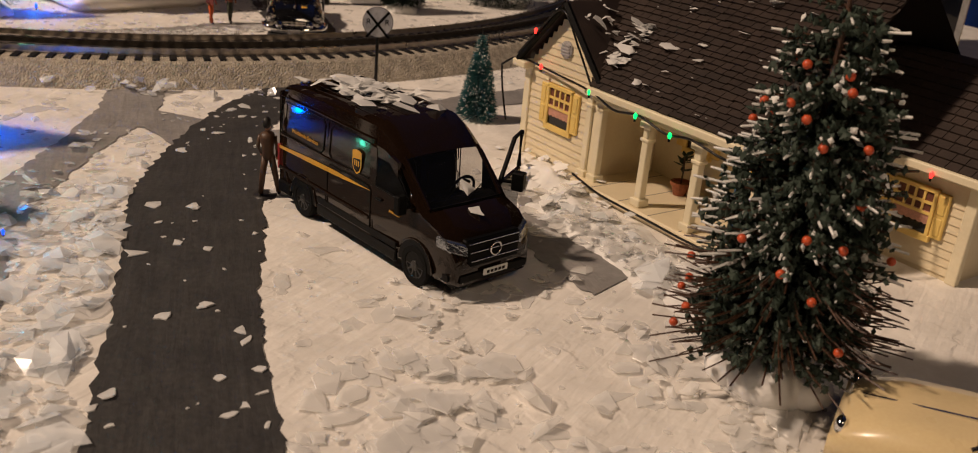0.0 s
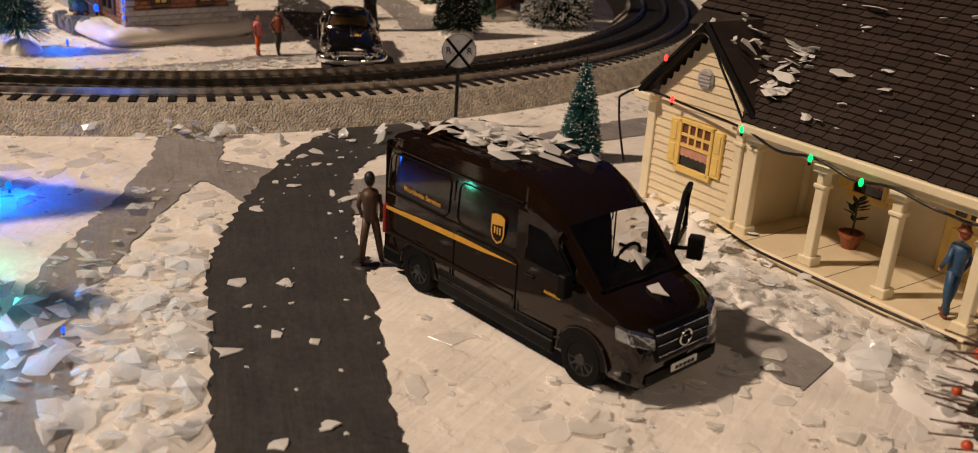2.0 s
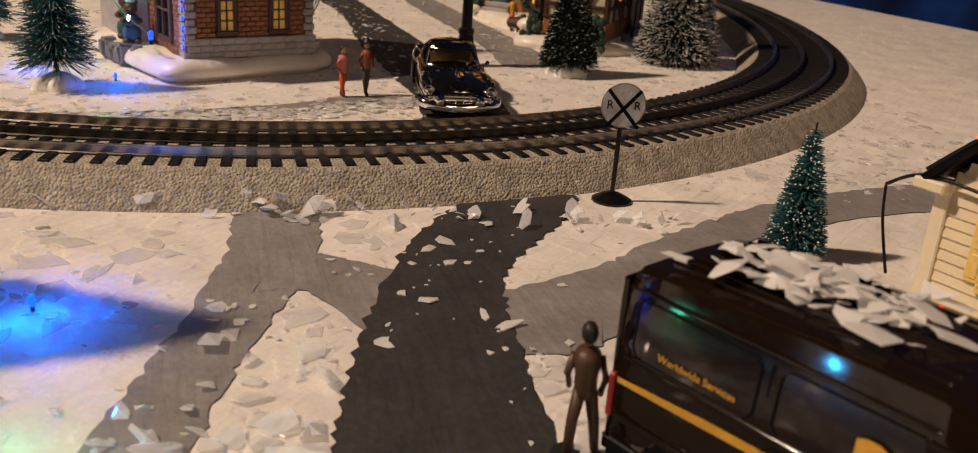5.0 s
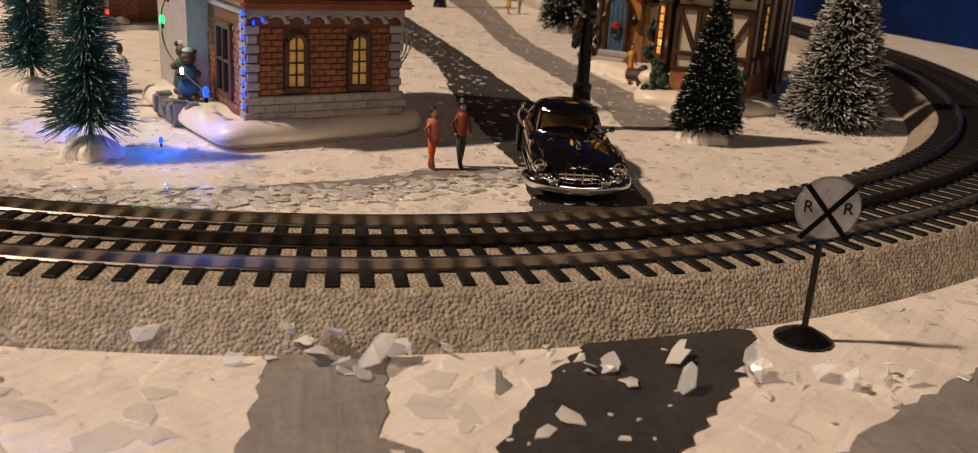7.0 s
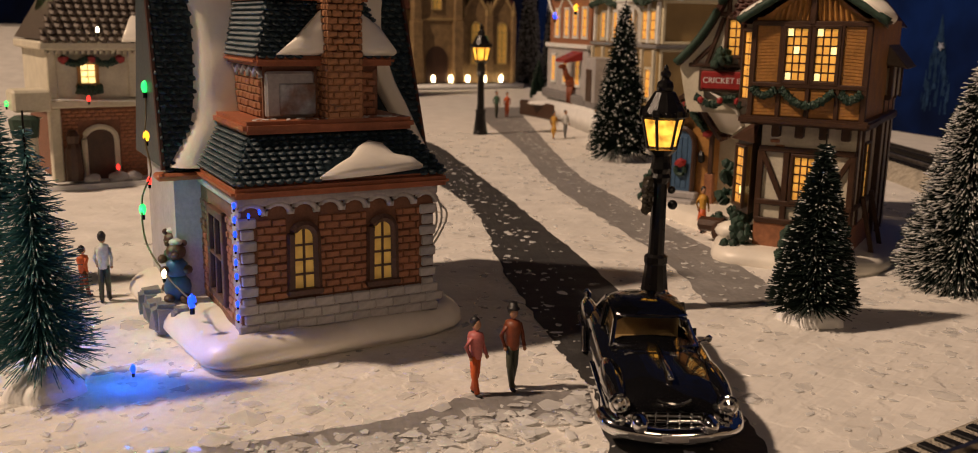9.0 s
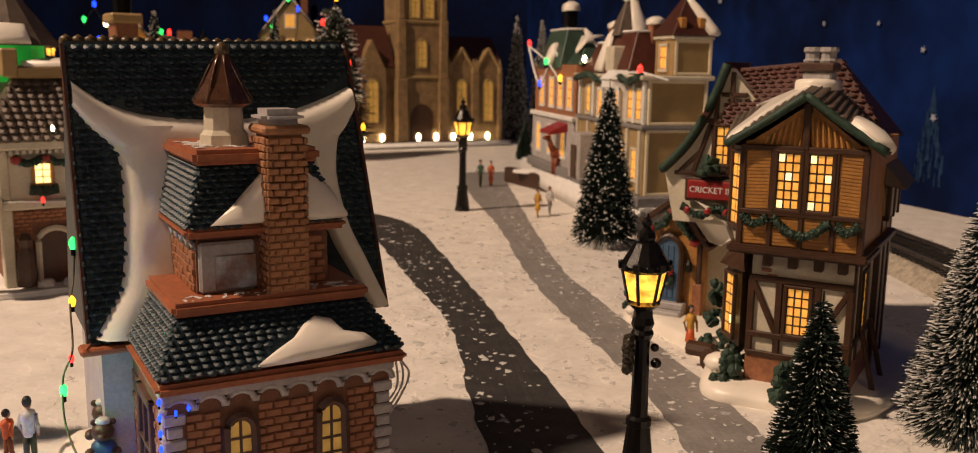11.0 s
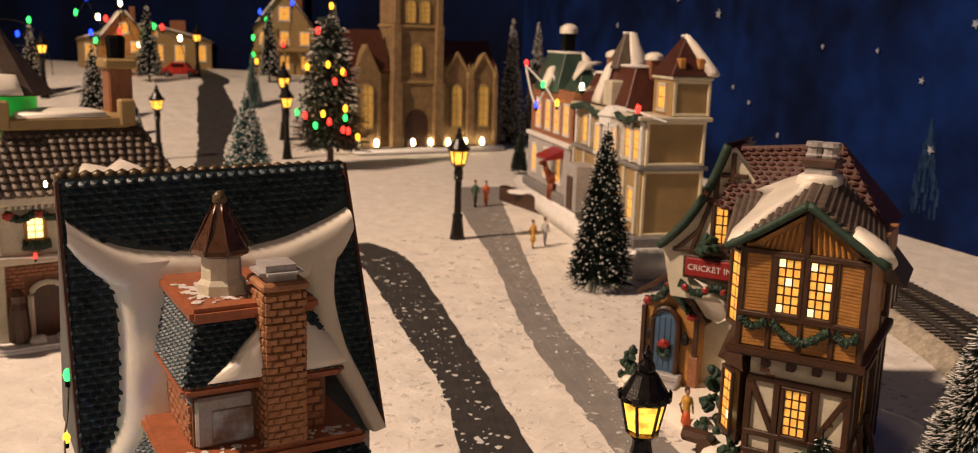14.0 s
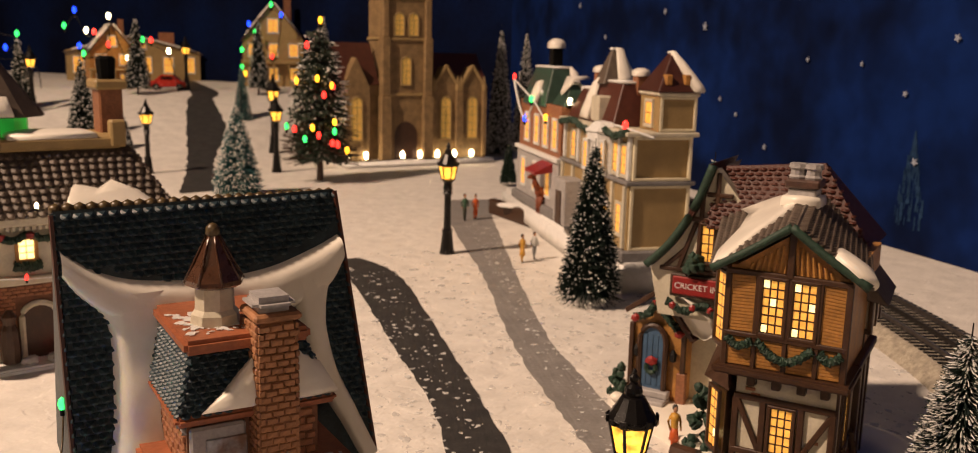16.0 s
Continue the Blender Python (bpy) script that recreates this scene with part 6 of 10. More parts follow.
# ---- white bungalow with porch ----
def shutter_window(parent, m, w=1.35, h=1.55, label="butter-yellow shuttered window"):
    """Sash window with a yellow frame and shutters, in the plane x, z of m, facing -y."""
    win = new("window")
    win["label"] = label
    win.parent, win.matrix_basis = parent, m
    part("pane", cbox(-w / 2, w / 2, -0.045, 0.06, 0, h, 0), DARKGLASS, win)
    part("drape", cbox(-w / 2, w / 2, -0.052, -0.046, h * 0.5, h, 0), DRAPE, win, "rust-brown drape behind the upper panes")
    c = bm_new()
    hem = [(-w / 2 + w * i / 24, h * (0.27 - 0.035 * abs(math.sin(math.pi * i / 4)))) for i in range(25)]
    prism(c, [(-w / 2, h * 0.55)] + hem + [(w / 2, h * 0.55)], -0.066, -0.048)
    bmesh.ops.recalc_face_normals(c, faces=c.faces[:])
    part("curtain", c, CURTAIN, win, "pink scalloped curtain")
    for x0, x1, z0, z1 in ((-w / 2 - 0.14, -w / 2, -0.1, h + 0.14), (w / 2, w / 2 + 0.14, -0.1, h + 0.14), (-w / 2 - 0.14, w / 2 + 0.14, h, h + 0.16), (-w / 2 - 0.2, w / 2 + 0.2, -0.22, 0.02)):
        part("window_frame", cbox(x0, x1, -0.14, 0.05, z0, z1, 0.02), BUTTER, win)
    for i in range(1, 4):
        part("glazing_bar", cbox(-w / 2 + w * i / 4 - 0.045, -w / 2 + w * i / 4 + 0.045, -0.10, -0.04, h * 0.5, h, 0), BUTTER, win)
    for z in (0.5, 0.75):
        part("glazing_bar", cbox(-w / 2, w / 2, -0.11, -0.04, h * z - 0.05, h * z + 0.05, 0), BUTTER, win)
    for sgn in (-1, 1):
        x = sgn * (w / 2 + 0.36)
        sh = bm_new()
        box(sh, x - 0.22, x + 0.22, -0.1, 0.02, -0.02, h + 0.1)
        s = part("shutter", soft(sh, 0.03, 1), BUTTER, win)
        for z0, z1 in ((0.1, h * 0.48), (h * 0.56, h)):
            part("shutter_panel", cbox(x - 0.13, x + 0.13, -0.13, -0.08, z0, z1, 0.03), BUTTER, s)
    return win


DRAPE = material("rust_drape", (0.15, 0.05, 0.028), 0.7, var=0.3, scale=3, bump=0.2)
CURTAIN = material("pink_curtain", (0.55, 0.28, 0.20), 0.8, var=0.2, scale=3, bump=0.2)


def siding(parent, m, w, h, z0=0.2, clip=None, step=0.3):
    """Lapped boards, each a part; clip(z) gives the x limits."""
    z = z0
    while z < h - 0.02:
        a, c = clip(z + step / 2) if clip else (0, w)
        if c - a > 0.1:
            b = bm_new()
            z1 = min(z + step + 0.04, h)
            hexa(b, [(a, -0.07, z), (c, -0.07, z), (c, 0.03, z), (a, 0.03, z), (a, -0.015, z1), (c, -0.015, z1), (c, 0.03, z1), (a, 0.03, z1)])
            s = part("siding_board", b, CREAM, parent)
            s.matrix_basis = m
        z += step


def porch_post(parent, u, v, z0, z1):
    p = bm_new()
    box(p, u - 0.16, u + 0.16, v - 0.16, v + 0.16, z0, z1)
    box(p, u - 0.26, u + 0.26, v - 0.26, v + 0.26, z0, z0 + 0.3)
    box(p, u - 0.22, u + 0.22, v - 0.22, v + 0.22, z1 - 0.75, z1 - 0.62)
    box(p, u - 0.28, u + 0.28, v - 0.28, v + 0.28, z1 - 0.25, z1)
    return part("porch_post", soft(p, 0.03, 1), CREAMTRIM, parent)


def white_house():
    o = thing("white_bungalow", "cream clapboard toy bungalow with porch, dark shingle roof and yellow windows", "house", 1.3, 51.4, 0, -55)
    H = 4.0
    w = bm_new()
    box(w, 0.08, 4.7, 0.06, 9, 0, H)
    box(w, 4.6, 13.0, 3.2, 10, 0, H)
    box(w, 11.6, 17.1, 5.6, 11, 0, 3.9)
    part("wall", w, CREAM, o, "cream plastic walls")
    # gabled wing
    g = bm_new()
    prism(g, [(0.08, H), (4.7, H), (2.4, 6.5)], 0.06, 3.0)
    bmesh.ops.recalc_face_normals(g, faces=g.faces[:])
    part("gable", g, CREAM, o)
    siding(o, at(0, 0.05, 0), 4.78, H, clip=lambda z: (0.1, 4.68))
    siding(o, at(0, 0.05, 0), 4.78, 6.4, H, clip=lambda z: (0.12 + 2.28 * (z - H) / 2.5, 4.68 - 2.28 * (z - H) / 2.5))
    siding(o, at(0.07, 9, 0, -90), 9, H)
    siding(o, at(4.72, 0.1, 0, 90), 3.1, H)
    siding(o, at(11.6, 5.59, 0), 5.5, 3.9)
    siding(o, at(4.7, 3.19, 0), 7.0, H)
    siding(o, at(17.1, 5.6, 0, 90), 5.4, 3.9)
    for u, v in ((0.05, 0.05), (4.72, 0.05), (17.1, 5.6), (11.6, 5.55), (4.75, 3.1)):
        part("corner_board", cbox(u - 0.2, u + 0.2, v - 0.14, v + 0.14, 0, 3.95, 0.03), CREAMTRIM, o)
    for u in (4.35, 5.0):
        porch_post(o, u, -0.05, 0.3, 3.95)
    shutter_window(o, at(2.35, 0.0, 1.75))
    vt = bm_new()
    lathe(vt, [(0.36, -0.08), (0.36, 0.02), (0.28, 0.06)], 16)
    v = part("round_vent", vt, STONE, o, "grey round gable vent")
    v.matrix_basis = at(2.4, -0.05, 5.0, 0, 90)
    for k in range(4):
        part("vent_slat", cbox(2.14, 2.66, -0.14, -0.08, 4.78 + 0.13 * k, 4.84 + 0.13 * k, 0), STONE, o)
    # wing roof
    for sgn in (-1, 1):
        e, top = 2.4 + sgn * 2.75, 6.95
        r = bm_new()
        hexa(r, [(2.4, -0.35, top - 0.2), (e, -0.35, 3.95), (e, 6, 3.95), (2.4, 6, top - 0.2), (2.4, -0.35, top), (e, -0.35, 4.15), (e, 6, 4.15), (2.4, 6, top)])
        bmesh.ops.recalc_face_normals(r, faces=r.faces[:])
        part("wing_roof", r, SHINGLE, o, "black-brown shingle roof")
        bb = bm_new()
        tube(bb, [(2.4, -0.36, top - 0.1), (e, -0.36, 4.05)], 0.14, 5)
        part("bargeboard", bb, BLACK, o, "black verge")
    part("eave_end", cbox(-0.6, 0.3, -0.5, 0.3, 3.75, 4.05, 0.05), CREAMTRIM, o)
    # main roof
    mr = bm_new()
    f = [mr.verts.new(p) for p in ((4.6, -0.55, 4.1), (13.6, -0.55, 4.1), (13.6, 5.6, 9.7), (-0.6, 5.6, 9.7), (-0.6, 1.9, 6.32), (2.4, 2.4, 6.78))]
    mr.faces.new(f)
    f2 = [mr.verts.new(p) for p in ((13.6, 11.8, 4.1), (-0.6, 11.8, 4.1), (-0.6, 5.6, 9.7), (13.6, 5.6, 9.7))]
    mr.faces.new(f2)
    bmesh.ops.solidify(mr, geom=mr.faces[:], thickness=0.18)
    bmesh.ops.recalc_face_normals(mr, faces=mr.faces[:])
    part("main_roof", mr, SHINGLE, o, "dark brown shingle roof")
    ge = bm_new()
    prism(ge, [(0.5, 4.0), (11.6, 4.0), (5.6, 9.5)], -0.3, 0.05, "x")
    bmesh.ops.recalc_face_normals(ge, faces=ge.faces[:])
    part("end_gable", ge, CREAM, o)
    rows = 30
    for k in range(rows):
        t0, t1 = k / rows, (k + 1.35) / rows
        y0, z0, y1, z1 = -0.55 + 6.15 * t0, 4.1 + 5.6 * t0, -0.55 + 6.15 * min(1, t1), 4.1 + 5.6 * min(1, t1)
        left = 4.62 - 2.2 * min(1, t0 / 0.47) if t0 < 0.47 else -0.6
        c = bm_new()
        x = left
        rng = random.Random(k)
        while x < 13.5:
            wd = min(rng.uniform(0.42, 0.62), 13.6 - x)
            j = rng.uniform(-0.02, 0.03)
            hexa(c, [(x + 0.015, y0 + j - 0.045, z0 + 0.055 + j), (x + wd - 0.015, y0 + j - 0.045, z0 + 0.055 + j), (x + wd - 0.015, y1, z1), (x + 0.015, y1, z1), (x + 0.015, y0 + j - 0.075, z0 + 0.10 + j), (x + wd - 0.015, y0 + j - 0.075, z0 + 0.10 + j), (x + wd - 0.015, y1 - 0.01, z1 + 0.02), (x + 0.015, y1 - 0.01, z1 + 0.02)])
            x += wd
        tagged(part("shingle_course", c, SHINGLE, o), kind="stuff")
    part("ridge_cap", cbox(-0.65, 13.65, 5.4, 5.8, 9.62, 9.86, 0.08), SHINGLE, o)
    # lower right wing roof
    r = bm_new()
    hexa(r, [(11.4, 5.0, 3.85), (17.6, 5.0, 3.85), (17.6, 12, 3.85), (11.4, 12, 3.85), (11.4, 8.3, 6.9), (17.6, 8.3, 6.9), (17.6, 8.6, 6.9), (11.4, 8.6, 6.9)])
    part("low_roof", r, SHINGLE, o, "dark shingle roof of the low wing")
    for k in range(13):
        t0, t1 = k / 13, (k + 1.3) / 13
        c = bm_new()
        rng = random.Random(90 + k)
        x = 11.4
        while x < 17.5:
            wd = min(rng.uniform(0.42, 0.62), 17.6 - x)
            y0, z0, y1, z1 = 5.0 + 3.3 * t0, 3.85 + 3.05 * t0, 5.0 + 3.3 * min(1, t1), 3.85 + 3.05 * min(1, t1)
            hexa(c, [(x + 0.015, y0 - 0.04, z0 + 0.03), (x + wd - 0.015, y0 - 0.04, z0 + 0.03), (x + wd - 0.015, y1, z1), (x + 0.015, y1, z1), (x + 0.015, y0 - 0.07, z0 + 0.09), (x + wd - 0.015, y0 - 0.07, z0 + 0.09), (x + wd - 0.015, y1, z1 + 0.02), (x + 0.015, y1, z1 + 0.02)])
            x += wd
        tagged(part("shingle_course", c, SHINGLE, o), kind="stuff")
    part("gutter", cbox(4.6, 13.7, -0.72, -0.45, 3.82, 4.12, 0.05), CREAMTRIM, o, "cream gutter board")
    part("porch_beam", cbox(4.7, 13.2, -0.35, 0.15, 3.55, 3.9, 0.04), CREAMTRIM, o)
    part("gutter", cbox(11.3, 17.7, 4.75, 5.05, 3.6, 3.9, 0.05), CREAMTRIM, o)
    part("porch_ceiling", cbox(4.7, 13.2, -0.4, 3.3, 3.85, 3.98, 0), CREAMTRIM, o)
    # porch floor, posts, door, window
    pf = bm_new()
    box(pf, 4.3, 13.4, -0.75, 3.3, 0, 0.34)
    part("porch_floor", soft(pf, 0.06, 1), CREAM, o, "cream porch slab")
    for k in range(5):
        part("floor_joint", cbox(5.6 + 1.6 * k, 5.63 + 1.6 * k, -0.7, 3.2, 0.335, 0.348, 0), STONEGROUT, o)
    for u, v in ((7.85, -0.27), (10.45, -0.3), (13.0, -0.3)):
        porch_post(o, u, v, 0.34, 3.6)
    shutter_window(o, at(7.3, 3.12, 1.9), 1.1, 1.4)
    d = bm_new()
    box(d, 10.1, 11.7, 3.0, 3.2, 0.34, 3.3)
    door = part("door", soft(d, 0.03, 1), BUTTER, o, "butter-yellow front door")
    for x in (10.35, 10.85):
        part("door_light", cbox(x, x + 0.36, 2.95, 3.02, 2.3, 2.85, 0.02), DARKGLASS, door)
        part("door_panel", cbox(x, x + 0.36, 2.95, 3.02, 0.6, 1.9, 0.03), BUTTER, door)
    shutter_window(o, at(15.15, 5.5, 1.35), 1.35, 1.5)
    # loose flakes lying on the roof
    rng = random.Random(8)
    vs, fs = [], []
    for _ in range(60):
        t, x = rng.random(), rng.uniform(3.6, 13.2)
        flake_mesh(vs, fs, x, -0.62 + 6.15 * t, 4.28 + 5.6 * t, 0.05 + 0.34 * rng.random() ** 4, rng, 0.25, 0.02)
    for _ in range(16):
        x = 2.5 + 2.2 * rng.random()
        flake_mesh(vs, fs, x, rng.uniform(-0.1, 1.8), 7.1 - (x - 2.4) * 1.02 + 0.1, 0.1 + 0.35 * rng.random() ** 2, rng, 0.7, 0.03)
    for _ in range(14):
        x = 0.1 + 2.2 * rng.random()
        flake_mesh(vs, fs, x, rng.uniform(-0.3, 0.6), 4.2 + (x + 0.35) * 1.02 + 0.05, 0.1 + 0.25 * rng.random() ** 2, rng, 0.6, 0.03)
    for _ in range(36):
        x, t = 4.5 + abs(rng.gauss(0, 0.6)), 0.12 + 0.26 * rng.random()
        flake_mesh(vs, fs, x, -0.62 + 6.15 * t, 4.24 + 5.6 * t, 0.18 + 0.42 * rng.random() ** 2, rng, 0.4, 0.012)
    for x, t, q in ((6.6, 0.30, 0.55), (6.1, 0.62, 0.62), (8.3, 0.28, 0.3), (9.4, 0.66, 0.34), (8.0, 0.80, 0.3), (11.6, 0.5, 0.3)):
        flake_mesh(vs, fs, x, -0.62 + 6.15 * t, 4.30 + 5.6 * t, q, rng, 0.35, 0.02)
    tagged(mesh_py("flake_cover", vs, fs, FLAKE, o, "white flakes lying on the shingles"), kind="stuff")
    return o


white_house()


# ---- bottle-brush trees ----
def brush_tree(x, y, h, r, label, n=3600, mat=None, frost=0.35, seed=1, z0=0.0, mound=1.0, droop=0.15, bare=0.10, thick=0.035, rough=0.25, group="brush trees", tiers=0, tip=0.05, fine=1.0, long=1.8):
    o = thing("brush_tree", label, "tree", x, y, z0, group=group)
    rng = random.Random(seed)
    verts, faces, fv, ff = [], [], [], []
    base = h * bare
    for i in range(n):
        t = (i + rng.random()) / n
        t = 1 - math.sqrt(1 - t * 0.995)
        z = base + (h - base) * t
        a = rng.uniform(0, 2 * math.pi)
        ln = r * (1 - t) ** 0.85 * (1 - rough * rng.random()) + 0.12
        if tiers:
            ln *= 0.45 + 0.55 * abs(math.sin(math.pi * tiers * t + 0.3)) ** 0.7
        lift = rng.uniform(-droop * 1.4, 0.28)
        d = Vector((math.cos(a), math.sin(a), lift)).normalized()
        u = d.cross(Vector((0, 0, 1))).normalized()
        w = d.cross(u)
        p, q = Vector((0, 0, z)) + d * 0.04, Vector((0, 0, z)) + d * ln + Vector((0, 0, -droop * ln * ln * 0.12))
        b = len(verts)
        for k in range(3):
            c = 2 * math.pi * k / 3
            verts.append(tuple(p + thick * 1.3 * (math.cos(c) * u + math.sin(c) * w)))
        for k in range(3):
            c = 2 * math.pi * k / 3
            verts.append(tuple(q + thick * 0.6 * (math.cos(c) * u + math.sin(c) * w)))
        faces += [(b, b + 1, b + 4, b + 3), (b + 1, b + 2, b + 5, b + 4), (b + 2, b, b + 3, b + 5), (b + 3, b + 4, b + 5)]
        if rng.random() < frost:
            s = tip * rng.uniform(0.7, 1.7)
            e = q - d * s * rng.uniform(0.0, 4.0)
            b = len(fv)
            for vv in (d * s * 1.2, u * s * fine, w * s * fine, -u * s * fine, -w * s * fine, -d * s * long):
                fv.append(tuple(e + vv + Vector((0, 0, s * 0.4))))
            ff += [(b, b + 1, b + 2), (b, b + 2, b + 3), (b, b + 3, b + 4), (b, b + 4, b + 1), (b + 5, b + 2, b + 1), (b + 5, b + 3, b + 2), (b + 5, b + 4, b + 3), (b + 5, b + 1, b + 4)]
    tagged(mesh_py("needles", verts, faces, mat or NEEDLE, o), kind="stuff")
    if fv:
        tagged(mesh_py("frost", fv, ff, FROST, o, "white frosted needle tips"), kind="stuff")
    t = bm_new()
    tube(t, [(0, 0, 0.1), (0, 0, h * 0.5), (0, 0, h * 0.99)], max(0.09, h * 0.013), 7, 0.03)
    part("trunk", t, IRON, o, "twisted wire trunk")
    if mound:
        m = bm_new()
        k = 22
        ring = [(1.0, 0.0), (0.97, 0.18), (0.82, 0.42), (0.55, 0.62), (0.25, 0.74), (0.08, 0.8)]
        rows = [[m.verts.new((mound * s * (1 + 0.07 * math.sin(5 * 2 * math.pi * i / k + seed)) * math.cos(2 * math.pi * i / k), mound * s * (1 + 0.07 * math.sin(5 * 2 * math.pi * i / k + seed)) * math.sin(2 * math.pi * i / k), zz * mound * 0.85)) for i in range(k)] for s, zz in ring]
        for a, b in zip(rows, rows[1:]):
            for i in range(k):
                m.faces.new((a[i], a[(i + 1) % k], b[(i + 1) % k], b[i]))
        m.faces.new(rows[-1])
        part("snow_mound", m, SNOWFLUFF, o, "domed white snow foot", smooth=True)
    return o


brush_tree(-7.2, 83.3, 7.4, 1.75, "dark green brush tree with frosted tips on a snow foot", 5200, NEEDLE, 0.20, 11, mound=1.25, bare=0.10, tip=0.042, fine=0.6, long=4.0)
brush_tree(0.1, 90.3, 10.5, 3.0, "tall grey-green brush tree with heavy frost", 6500, NEEDLE, 0.75, 12, mound=1.5, droop=0.5, bare=0.10, thick=0.026, rough=0.2, tip=0.05, fine=0.5, long=9.0)
brush_tree(-31.2, 70.0, 8.6, 2.1, "blue-green brush tree in airy tiers beside the house", 2100, NEEDLEBLUE, 0.4, 13, mound=1.15, droop=0.35, bare=0.16, thick=0.024, rough=0.3, tiers=9, tip=0.03, fine=0.5, long=7.0)
brush_tree(-40.6, 80.5, 8.6, 2.0, "blue-green brush tree behind another one", 1300, NEEDLEBLUE, 0.05, 14, mound=1.0, droop=0.3, bare=0.15, thick=0.03, tiers=8)
brush_tree(-0.8, 55.8, 4.35, 0.98, "small frosted brush tree beside the grey path", 2400, NEEDLEBLUE, 0.22, 15, mound=0.0, bare=0.05, thick=0.022, tip=0.026)
brush_tree(-17.2, 127.5, 13.9, 2.9, "tall dark brush tree with white specks near the manor", 5200, NEEDLE, 0.16, 16, mound=1.7, droop=0.35, bare=0.10, thick=0.045, rough=0.3, tip=0.075)
brush_tree(-68, 171.6, 12.9, 3.9, "blue-white frosted brush tree in tiers", 3800, NEEDLEBLUE, 0.42, 17, mound=1.6, droop=0.3, thick=0.05, tiers=10, tip=0.10)
brush_tree(-41.2, 233, 25.5, 3.2, "tall slim frosted tree beside the church", 3600, NEEDLE, 0.6, 18, mound=0, thick=0.06, tip=0.12, bare=0.02)
brush_tree(-37.6, 243, 25.0, 3.0, "tall slim frosted tree behind the manor", 3600, NEEDLE, 0.6, 19, mound=0, thick=0.06, tip=0.12, bare=0.02)
brush_tree(-33.4, 191.8, 6.6, 1.4, "small bright green tree with tiny lights", 1800, GREEN, 0.05, 20, mound=0, thick=0.05)
brush_tree(-92.6, 229, 13, 2.2, "frosted brush tree beside the far road", 1500, NEEDLEBLUE, 0.5, 21, z0=3.5, mound=0, thick=0.05)
brush_tree(-8.1, 122, 13.8, 1.5, "slim white-frosted tree behind the inn", 2400, NEEDLEBLUE, 0.9, 22, mound=1.2, thick=0.04, tip=0.07)
for i, (x, y, h, r) in enumerate(((-112, 205, 15, 3), (-120, 238, 17, 3.2), (-98, 250, 18, 2.6), (-87, 262, 20, 3), (-103, 262, 15, 2.4), (-131, 215, 14, 2.6), (-103, 203, 6, 1.4))):
    brush_tree(x, y, h, r, "dark frosted brush tree of the far village", 1300, NEEDLE, 0.35, 40 + i, z0=ground_z(x, y) - 0.2, mound=0, thick=0.07, tip=0.12)


